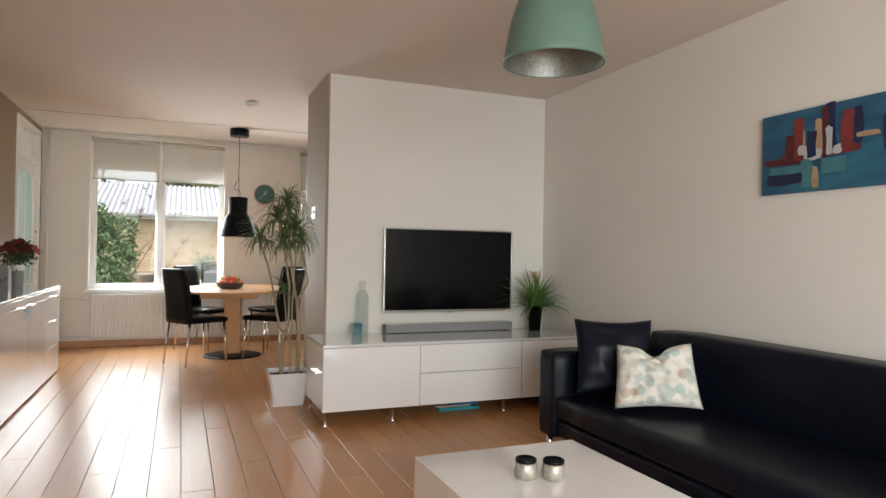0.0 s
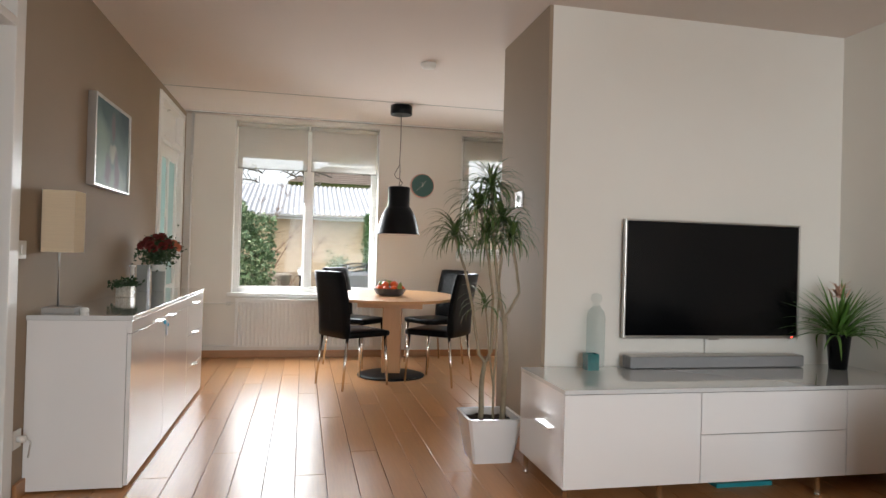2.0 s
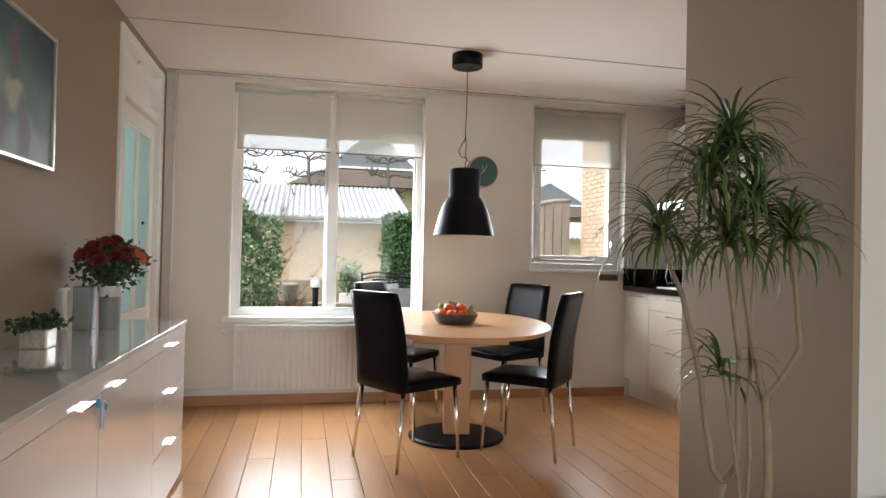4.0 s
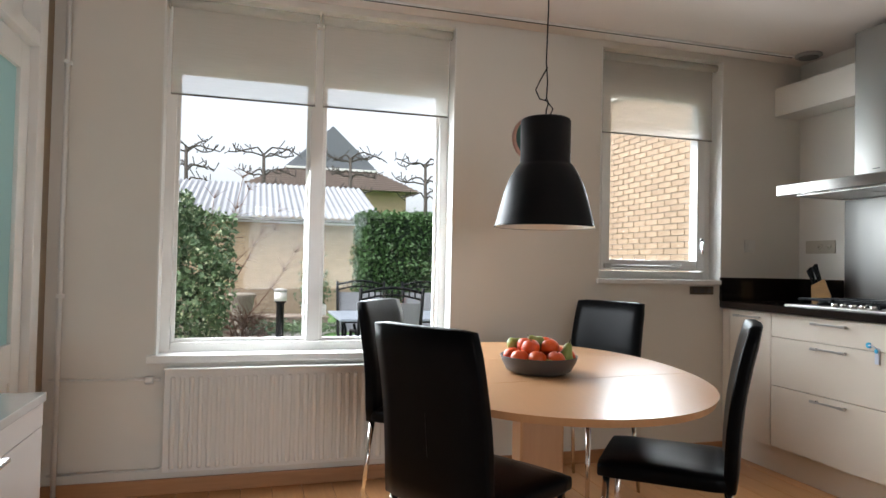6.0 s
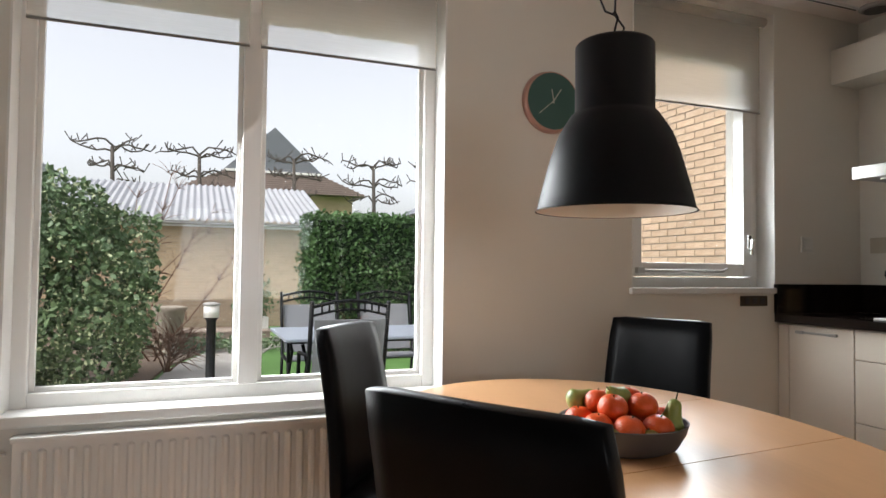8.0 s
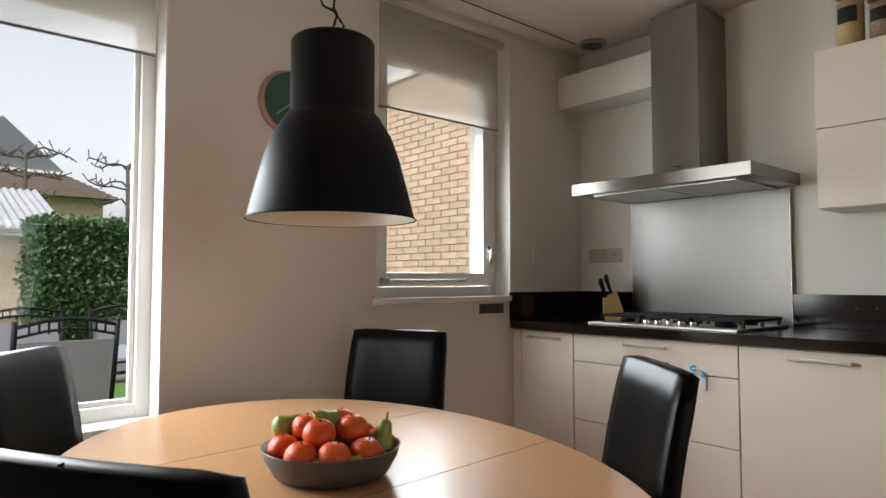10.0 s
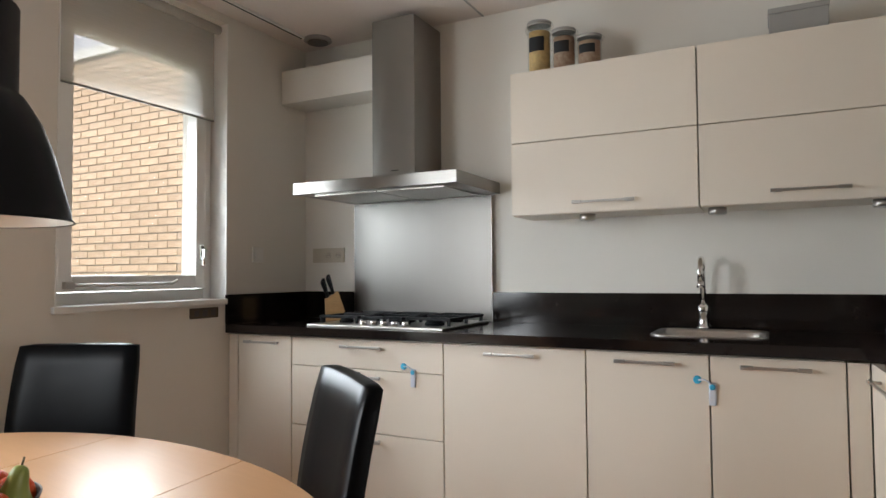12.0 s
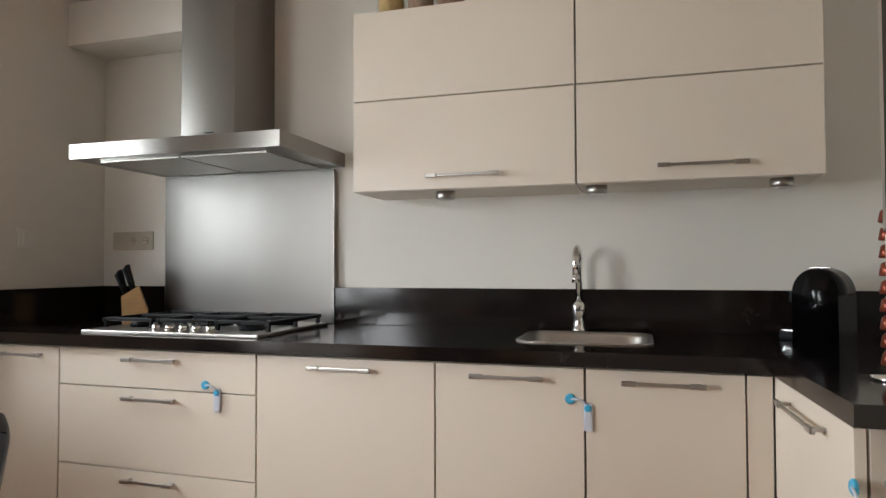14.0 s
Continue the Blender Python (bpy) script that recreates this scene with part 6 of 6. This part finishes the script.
# ---- the garden and what lies behind ----
structure("lawn", B(-40, 60, Y1 + 0.33, 120, -0.5, -0.1), "grass", "green lawn behind the house", "ground")
structure("pavement", B(-2.5, 5.0, Y1 + 0.34, 10.9, -0.0995, -0.085), "paving", "grey paved terrace strip behind the house", "pavement")


def flat(name, pts, z, mat, label, cat):
    bm = bmesh.new()
    up = [bm.verts.new((x, y, z)) for x, y in pts]
    lo = [bm.verts.new((x, y, -0.0995)) for x, y in pts]
    bm.faces.new(up)
    for k in range(len(pts)):
        bm.faces.new((up[k], up[(k + 1) % len(pts)], lo[(k + 1) % len(pts)], lo[k]))
    return structure(name, bm, mat, label, cat)


flat("garden_path", [(-1.6, 10.91), (0.35, 10.91), (0.38, 12.6), (0.5, 15.3), (1.05, 17.2), (2.2, 18.9), (1.3, 19.2), (0.3, 17.6), (-0.3, 15.6), (-0.5, 14.0), (-2.4, 12.4)], -0.088, "paving", "pale grey curved garden path", "path")
flat("planting_bed", [(-5, 12.6), (-2.45, 12.45), (-0.55, 14.05), (-0.35, 15.65), (0.25, 17.65), (1.25, 19.25), (1.1, 21.4), (-6, 21.4)], -0.075, "earth", "bare brown planting bed with fallen leaves", "flower bed")


def shed():
    s = thing("garden_shed", (-1.65, 23.2, -0.1), "long yellow brick shed with a pale corrugated sheet roof", "shed")
    part("wall", B(-4.3, 4.3, -1.7, 1.7, 0.60, 2.22), "brickwork", s)
    part("plinth_wall", B(-4.31, 4.31, -1.71, 1.71, 0.0, 0.5995), "brickwork_low", s, "darker brown brick base")
    part("fascia", B(-4.38, 4.38, -1.95, -1.92, 2.12, 2.24), "white_plastic", s)
    bm = bmesh.new()
    n = 430
    x0 = -4.45
    prev = None
    for k in range(n + 1):
        x = x0 + 8.9 * k / n
        w = 0.028 * math.cos(2 * math.pi * (x - x0) / 0.15)
        now = [bm.verts.new((x, y, z + w + t)) for y, z, t in ((-2.05, 2.27, 0), (1.9, 3.46, 0), (-2.05, 2.27, -0.012))]
        if prev:
            f = bm.faces.new((prev[0], now[0], now[1], prev[1]))
            f.smooth = True
            bm.faces.new((prev[0], now[0], now[2], prev[2]))
        prev = now
    part("roof", bm, "corrugated", s, "pale grey corrugated roof")
    part("gutter", tube(bmesh.new(), [(-4.4, -2.0, 2.19), (4.4, -2.0, 2.19)], 0.035, 8), "box_grey", s)


shed()


def second_shed():
    s = thing("neighbour_shed", (8.2, 25.5, -0.1), "low neighbouring shed with a pale corrugated roof", "shed")
    part("wall", B(-2.5, 2.5, -1.4, 1.4, 0.0, 1.95), "brickwork", s)
    bm = bmesh.new()
    prev = None
    for k in range(201):
        x = -2.6 + 5.2 * k / 200
        w = 0.028 * math.cos(2 * math.pi * x / 0.17)
        now = [bm.verts.new((x, y, z + w)) for y, z in ((-1.6, 2.0), (1.6, 2.7))]
        if prev:
            bm.faces.new((prev[0], now[0], now[1], prev[1])).smooth = True
        prev = now
    part("roof", bm, "corrugated", s, "pale corrugated roof")


second_shed()


def far_house(x, y, w, d, eave, mid, apex, label):
    s = thing("far_house", (x, y, -0.1), label, "house")
    part("wall", B(-w * 0.44, w * 0.44, -d * 0.4, d * 0.4, 0, eave), "brickwork", s)
    bm = bmesh.new()
    a = w / 2
    b = a * 0.52
    lo = [bm.verts.new(p) for p in ((-a, -d / 2, eave), (a, -d / 2, eave), (a, d / 2, eave), (-a, d / 2, eave))]
    up = [bm.verts.new(p) for p in ((-b, -d * 0.36, mid), (b, -d * 0.36, mid), (b, d * 0.36, mid), (-b, d * 0.36, mid))]
    bm.faces.new(lo)
    for k in range(4):
        bm.faces.new((lo[k], lo[(k + 1) % 4], up[(k + 1) % 4], up[k]))
    r = part("roof", bm, "roof_tile", s, "brown tiled lower roof")
    bm = bmesh.new()
    for k in range(9):
        t = (k + 0.5) / 9
        h = a + (b - a) * t
        yy = -d / 2 + (0.14 * d) * t
        box(bm, -h, h, yy - 0.03, yy + 0.02, eave + (mid - eave) * t - 0.02, eave + (mid - eave) * t + 0.06)
    part("tile_course", bm, "roof_tile", r)
    bm = bmesh.new()
    b2 = b * 1.03
    p = [bm.verts.new(q) for q in ((-b2, -d * 0.37, mid + 0.05), (b2, -d * 0.37, mid + 0.05), (0, -d * 0.37, apex), (-b2, d * 0.37, mid + 0.05), (b2, d * 0.37, mid + 0.05), (0, d * 0.37, apex))]
    for f in ((0, 1, 2), (3, 5, 4), (0, 2, 5, 3), (1, 4, 5, 2), (0, 3, 4, 1)):
        bm.faces.new([p[k] for k in f])
    part("gable", bm, "roof_grey", s, "grey slate gable")
    part("white_trim", B(-b * 1.02, b * 1.02, -d * 0.385, -d * 0.372, mid - 0.06, mid + 0.06), "white_plastic", s)


far_house(3.8, 45, 9.4, 9, 5.2, 6.35, 8.75, "large far house with a grey gable over brown tiles")
far_house(17.5, 52, 11, 9, 4.4, 5.3, 6.9, "distant house with a grey gable behind the hedge")
far_house(-8.0, 50, 10, 9, 4.4, 5.3, 7.0, "distant house with a low grey gable")


def pollard(x, y, h, seed):
    rng = random.Random(seed)
    s = thing("pollarded_tree", (x, y, -0.1), "bare pollarded tree with flat spreading knobbly branches", "tree", "row of pollarded trees")
    part("trunk", tube(bmesh.new(), [(0, 0, 0), (0.03, 0, h * 0.5), (-0.03, 0, h * 0.93)], 0.11, 10, 0.055), "bark", s)
    for z, ln, n in ((h * 0.71, 1.0, 3), (h * 0.82, 1.2, 4), (h * 0.94, 1.3, 5)):
        for k in range(n):
            a = math.pi * (k % 2) + rng.uniform(-0.45, 0.45)
            l2 = ln * rng.uniform(0.5, 1.0)
            dx, dy = math.cos(a), math.sin(a) * 0.4
            z2 = z + rng.uniform(-0.12, 0.12)
            pts = [(0, 0, z2 - 0.15)]
            for j in range(1, 6):
                t = j / 5
                pts.append((dx * l2 * t, dy * l2 * t, z2 + 0.10 * math.sin(t * 4 + k) + rng.uniform(-0.05, 0.05)))
            bm = tube(bmesh.new(), pts, 0.034, 7, 0.024)
            for j, p in enumerate(pts[2:]):
                for q in range(1 + (j > 1)):
                    u = rng.choice((-0.12, 0.1, 0.16, 0.24, 0.3)) * rng.uniform(0.6, 1.1)
                    o = rng.uniform(-0.13, 0.13)
                    tube(bm, [p, (p[0] + o, p[1], p[2] + u * 0.6), (p[0] + o * 1.6, p[1], p[2] + u)], 0.014, 5, 0.022)
            part("limb", bm, "bark", s)
    return s


for k, (x, h) in enumerate(((-2.55, 5.55), (0.07, 5.5), (3.2, 5.55), (6.1, 5.5), (8.7, 5.5))):
    pollard(x, 30, h, 20 + k)


def hedge():
    rng = random.Random(2)
    s = thing("hedge", (3.15, 16.2, -0.1), "tall trimmed dark green hedge behind the garden table", "hedge")
    # Solid block behind the leaves; the hedge's inner shade is in its colour.
    part("core", B(-1.62, 1.62, -0.42, 0.42, 0, 1.93), material("hedge_core", (0.012, 0.026, 0.010), 0.9, vary=0.3), s, "dark inner block, coloured as the shade between leaves")

    def at(r):
        k = r.random()
        if k < 0.62:
            return (r.uniform(-1.7, 1.7), -0.46 + 0.07 * noise.noise(Vector((r.random() * 9, r.random() * 9, 0))) + r.gauss(0, 0.035), r.uniform(0, 2.02))
        if k < 0.84:
            return (r.uniform(-1.7, 1.7), r.uniform(-0.46, 0.46), 2.0 + r.gauss(0, 0.035))
        return (-1.68 + r.gauss(0, 0.05), r.uniform(-0.46, 0.46), r.uniform(0, 2.02))

    bm = bmesh.new()
    leaf_cloud(bm, 15000, 0.07, rng, at)
    part("foliage", bm, "hedge", s, "dense small dark green leaves")


hedge()


def big_bush():
    rng = random.Random(9)
    s = thing("laurel_bush", (-1.75, 14.7, -0.1), "rounded evergreen bush with pale flower heads by the path", "bush")
    lobes = [(0, 0, 1.15, 1.05), (0.55, -0.35, 0.95, 0.80), (0.75, 0.1, 1.35, 0.62), (-0.4, -0.3, 1.5, 0.80), (0.35, -0.2, 1.65, 0.60), (0.7, -0.4, 0.5, 0.55), (-0.6, -0.2, 0.7, 0.8)]
    bm = bmesh.new()
    for k in range(7):
        a = k * 0.9
        tube(bm, [(0.1 * math.cos(a), 0.1 * math.sin(a), 0), (0.35 * math.cos(a), 0.3 * math.sin(a), 0.8), (0.6 * math.cos(a), 0.5 * math.sin(a), 1.5)], 0.03, 6, 0.012)
    part("trunk", bm, "bark", s)

    def at(r, grow=1.0):
        x, y, z, q = r.choice(lobes)
        d = Vector((r.gauss(0, 1), r.gauss(0, 1), r.gauss(0, 1))).normalized()
        p = Vector((x, y, z)) + d * q * (1 - abs(r.gauss(0, 0.10))) * grow
        p *= 1
        n = noise.noise(p * 2.6)
        return (p.x + n * 0.12, p.y + n * 0.12, max(0.06, p.z + n * 0.1))

    bm = bmesh.new()
    leaf_cloud(bm, 14000, 0.085, rng, at)
    part("crown", bm, "bush", s, "glossy mid-green leaves")
    bm = bmesh.new()
    leaf_cloud(bm, 4200, 0.05, rng, lambda r: at(r, 1.04))
    part("flower_heads", bm, material("pale_bloom", (0.40, 0.46, 0.27), 0.7, vary=0.2), s, "pale greenish flower heads")


big_bush()


def bare_shrub(x, y, h, n, seed, mat="twig"):
    rng = random.Random(seed)
    s = thing("bare_shrub", (x, y, -0.1), "bare reddish-brown shrub with thin leaning twigs", "shrub")
    for k in range(n):
        bm = bmesh.new()
        a, ln = rng.uniform(-0.6, 0.9), h * rng.uniform(0.7, 1.1)
        pts = [Vector((0.05 * k / n, 0, 0))]
        for j in range(5):
            pts.append(pts[-1] + Vector((math.sin(a) * ln / 5, rng.uniform(-0.05, 0.05), math.cos(a) * ln / 5)))
            a += rng.uniform(-0.12, 0.2)
        tube(bm, pts, 0.014, 6, 0.005)
        for p in pts[2:]:
            for q in range(7):
                b = a + rng.uniform(-1.2, 1.2)
                e = p + Vector((math.sin(b), rng.uniform(-0.4, 0.4), math.cos(b))) * rng.uniform(0.1, 0.32)
                tube(bm, [p, (p + e) / 2 + Vector((0, 0, 0.02)), e], 0.005, 4, 0.0025)
        part("branch", bm, mat, s)


bare_shrub(-0.55, 16.2, 2.1, 2, 31)
bare_shrub(-1.1, 17.2, 2.7, 5, 33)
bare_shrub(-0.35, 15.3, 0.5, 8, 35)


def garden_lamp():
    s = thing("garden_lamp", (0.095, 12.6, -0.088), "black garden post lamp with a clear glass head", "garden lamp")
    part("post", lathe(bmesh.new(), [(0.05, 0), (0.05, 0.01), (0.038, 0.015), (0.038, 0.80), (0.06, 0.83)], 20), "black", s)
    part("glass_head", lathe(bmesh.new(), [(0.062, 0.831), (0.062, 0.93)], 24), "white_plastic", s, "pale clear head")
    part("cap", lathe(bmesh.new(), [(0.07, 0.931), (0.07, 0.945), (0.03, 0.957)], 24), "box_grey", s)


garden_lamp()


def garden_bench():
    s = thing("wooden_platform", (0.45, 18.4, -0.075), "low weathered wooden platform before the shed", "platform")
    for k in range(5):
        part("board", B(-0.75, 0.75, -0.35 + k * 0.14, -0.222 + k * 0.14, 0.17, 0.20, bevel=0.004), "fence", s)
    part("front_beam", B(-0.72, 0.72, -0.33, -0.27, 0.0, 0.1695), "fence", s)
    part("back_beam", B(-0.72, 0.72, 0.25, 0.31, 0.0, 0.1695), "fence", s)
    p = thing("planter", (0.95, 18.5, 0.125), "white planter with a green shrub on the wooden platform", "planter")
    part("tub", B(-0.22, 0.22, -0.15, 0.15, 0, 0.2, bevel=0.01), "white_plastic", p)
    rng = random.Random(12)
    bm = bmesh.new()
    leaf_cloud(bm, 900, 0.08, rng, lambda r: (r.gauss(0, 0.13), r.gauss(0, 0.12), 0.5 + r.gauss(0, 0.17)))
    part("shrub", bm, "bush", p)
    t = thing("stone_urn", (-0.35, 16.9, -0.075), "weathered pale stone urn at the bush", "urn")
    part("urn", lathe(bmesh.new(), [(0.14, 0), (0.14, 0.05), (0.09, 0.1), (0.16, 0.35), (0.2, 0.6), (0.24, 0.66), (0.2, 0.68)], 20), "mortar", t)
    bm = bmesh.new()
    leaf_cloud(bm, 1500, 0.07, rng, lambda r: (0.35 + r.gauss(0, 0.5), 17.3 + r.gauss(0, 0.25), -0.05 + abs(r.gauss(0, 0.07))))
    g = tagged(part("ground_cover", bm, "bush"), "low green ground cover plants before the platform", "plants", kind="stuff")


garden_bench()


def garden_table():
    s = thing("garden_table", (1.5, 12.35, -0.1), "grey-blue garden table with dark metal frame on the lawn", "garden table")
    part("tabletop", B(-0.9, 0.9, -0.52, 0.52, 0.70, 0.725, bevel=0.008), "table_blue", s)
    for x in (-0.78, 0.78):
        for y in (-0.42, 0.42):
            part("leg", tube(bmesh.new(), [(x * 1.04, y, 0.0), (x * 0.96, y * 0.97, 0.30), (x * 0.92, y * 0.97, 0.52), (x * 0.97, y * 0.97, 0.672)], 0.014, 8), "black", s)
    part("frame", B(-0.86, 0.86, -0.49, 0.49, 0.685, 0.6995), "black", s)


garden_table()


def garden_chair():
    s = thing("garden_chair", (0, 0, 0), "dark metal garden chair with grey textile at the garden table", "garden chair", "garden chairs")
    for x in (-0.27, 0.27):
        part("side_frame", tube(bmesh.new(), [(x, 0.25, 0), (x, 0.22, 0.42), (x, -0.20, 0.44), (x, -0.27, 0.70), (x, -0.34, 1.03)], 0.016, 8), "black", s)
        part("leg", tube(bmesh.new(), [(x, -0.30, 0), (x, -0.20, 0.42)], 0.014, 8), "black", s)
        part("armrest", tube(bmesh.new(), [(x, 0.22, 0.42), (x, 0.20, 0.62), (x, -0.25, 0.65)], 0.015, 8), "black", s)
    for z, r in ((0.99, 0.012), (0.93, 0.009)):
        part("top_rail", tube(bmesh.new(), [(-0.27, -0.34 + (1.03 - z) * 0.2, z), (-0.12, -0.335, z + 0.035), (0, -0.335, z + 0.045), (0.12, -0.335, z + 0.035), (0.27, -0.34 + (1.03 - z) * 0.2, z)], r, 8), "black", s)
    for k in range(9):
        x = -0.2 + 0.05 * k
        part("rail_pin", tube(bmesh.new(), [(x, -0.335, 0.95), (x, -0.335, 1.02)], 0.007, 5), "black", s)
    b = B(-0.25, 0.25, -0.004, 0.004, 0, 0.46)
    bmesh.ops.transform(b, matrix=pose(0, -0.22, 0.46, 15, 0, 0), verts=b.verts)
    part("back_textile", b, "mesh_grey", s)
    part("seat_textile", B(-0.25, 0.25, -0.2, 0.2, 0.425, 0.432), "mesh_grey", s)
    return s


gc = garden_chair()
gc.matrix_basis = pose(0.975, 11.66, -0.1)
for x, y, a in ((1.02, 12.98, 180), (1.78, 12.98, 180), (2.0, 11.72, 20)):
    copy_thing(gc, pose(x, y, -0.1, 0, 0, a))


def fence():
    s = thing("garden_fence", (3.3, 13.15, -0.1), "weathered vertical board fence with an arched top", "fence")
    s.scale = (1.15, 1.15, 1.15)
    n = 9
    for k in range(n):
        t = (k + 0.5) / n
        x = -0.62 + 1.06 * t
        h = 1.55 + 0.30 * math.sin(t * math.pi * 0.5)
        part("board", B(x - 0.052, x + 0.052, -0.01, 0.01, 0.03, h, bevel=0.002), "fence", s)
    part("rail", B(-0.62, 0.44, 0.0105, 0.04, 0.35, 0.43), "fence", s)
    part("rail", B(-0.62, 0.44, 0.0105, 0.04, 1.2, 1.28), "fence", s)
    pts = [(-0.62 + 1.06 * k / 10, 0, 1.56 + 0.31 * math.sin(k / 10 * math.pi * 0.5)) for k in range(11)]
    part("top_rail", tube(bmesh.new(), pts, 0.028, 8), "fence", s)
    part("post", B(-0.72, -0.63, -0.045, 0.045, 0, 1.65, bevel=0.004), "fence", s)


fence()

# ---- neighbour's wall, with bricks of its own where the kitchen window shows it ----
nb = structure("wall_neighbour", B(3.9, 4.25, Y1 + 0.325, 12.95, -0.1, 3.12), "mortar", "yellow brick side wall of the neighbouring extension", "wall")
structure("roof_edge_neighbour", B(3.86, 4.3, Y1 + 0.325, 13.0, 3.121, 3.2), "white_plastic", "white roof edge of the neighbouring extension", "roof edge")
bmesh_full = B(-0.008, -0.0002, -0.105, 0.105, -0.026, 0.026)
bevelled = bpy.data.meshes.new("brick")
bmesh_full.to_mesh(bevelled)
bmesh_full.free()
bevelled.materials.append(M["brick"])
half_bm = B(-0.008, -0.0002, -0.05, 0.05, -0.026, 0.026)
half_me = bpy.data.meshes.new("brick_half")
half_bm.to_mesh(half_me)
half_bm.free()
half_me.materials.append(M["brick"])
brng = random.Random(8)
low = bmesh.new()
for row in range(51):
    z = -0.05 + 0.0625 * row
    y = Y1 + 0.34
    first = True
    while y < 12.9:
        ln = 0.10 if (row % 2 and first) else 0.21
        first = False
        ln = min(ln, 12.95 - y)
        if ln < 0.06:
            break
        me = bevelled if ln > 0.2 else half_me
        if 1.2 < z < 2.5 and ln in (0.10, 0.21):
            ob = new("brick", me)
            ob.location = (3.9 + brng.uniform(-0.0015, 0.001), y + ln / 2, z)
            ob.parent = nb
        else:
            box(low, 3.8925, 3.8998, y, y + ln, z - 0.026, z + 0.026)
        y += ln + 0.0125
tagged(part("brick_rest", low, "brick", nb), kind="stuff")

# ---- floor planks ----
fy = []
w = 0.15
for i in range(30):
    x = X0 + i * w
    y = Y0 - (i * 0.77) % 1.9
    while y < Y1:
        a, b = max(y, Y0), min(y + 1.9, Y1)
        if b - a > 0.02:
            fy.append((x, min(x + w, X1), a, b))
        y += 1.9
pm = {}
for x0, x1, y0, y1 in fy:
    key = (round(x1 - x0, 3), round(y1 - y0, 3))
    if key not in pm:
        bm = bmesh.new()
        hx, hy = (x1 - x0) / 2 - 0.0012, (y1 - y0) / 2 - 0.001
        lo = [bm.verts.new((sx * hx, sy * hy, -0.012)) for sx, sy in ((-1, -1), (1, -1), (1, 1), (-1, 1))]
        mi = [bm.verts.new((sx * hx, sy * hy, -0.0015)) for sx, sy in ((-1, -1), (1, -1), (1, 1), (-1, 1))]
        up = [bm.verts.new((sx * (hx - 0.0015), sy * (hy - 0.0015), 0.0)) for sx, sy in ((-1, -1), (1, -1), (1, 1), (-1, 1))]
        bm.faces.new(up)
        for p, q in ((lo, mi), (mi, up)):
            for j in range(4):
                bm.faces.new((p[j], p[(j + 1) % 4], q[(j + 1) % 4], q[j]))
        me = bpy.data.meshes.new("plank")
        bm.to_mesh(me)
        bm.free()
        me.materials.append(M["plank"])
        pm[key] = me
    ob = new("plank", pm[key])
    ob.location = ((x0 + x1) / 2, (y0 + y1) / 2, 0)
    ob.parent = floor
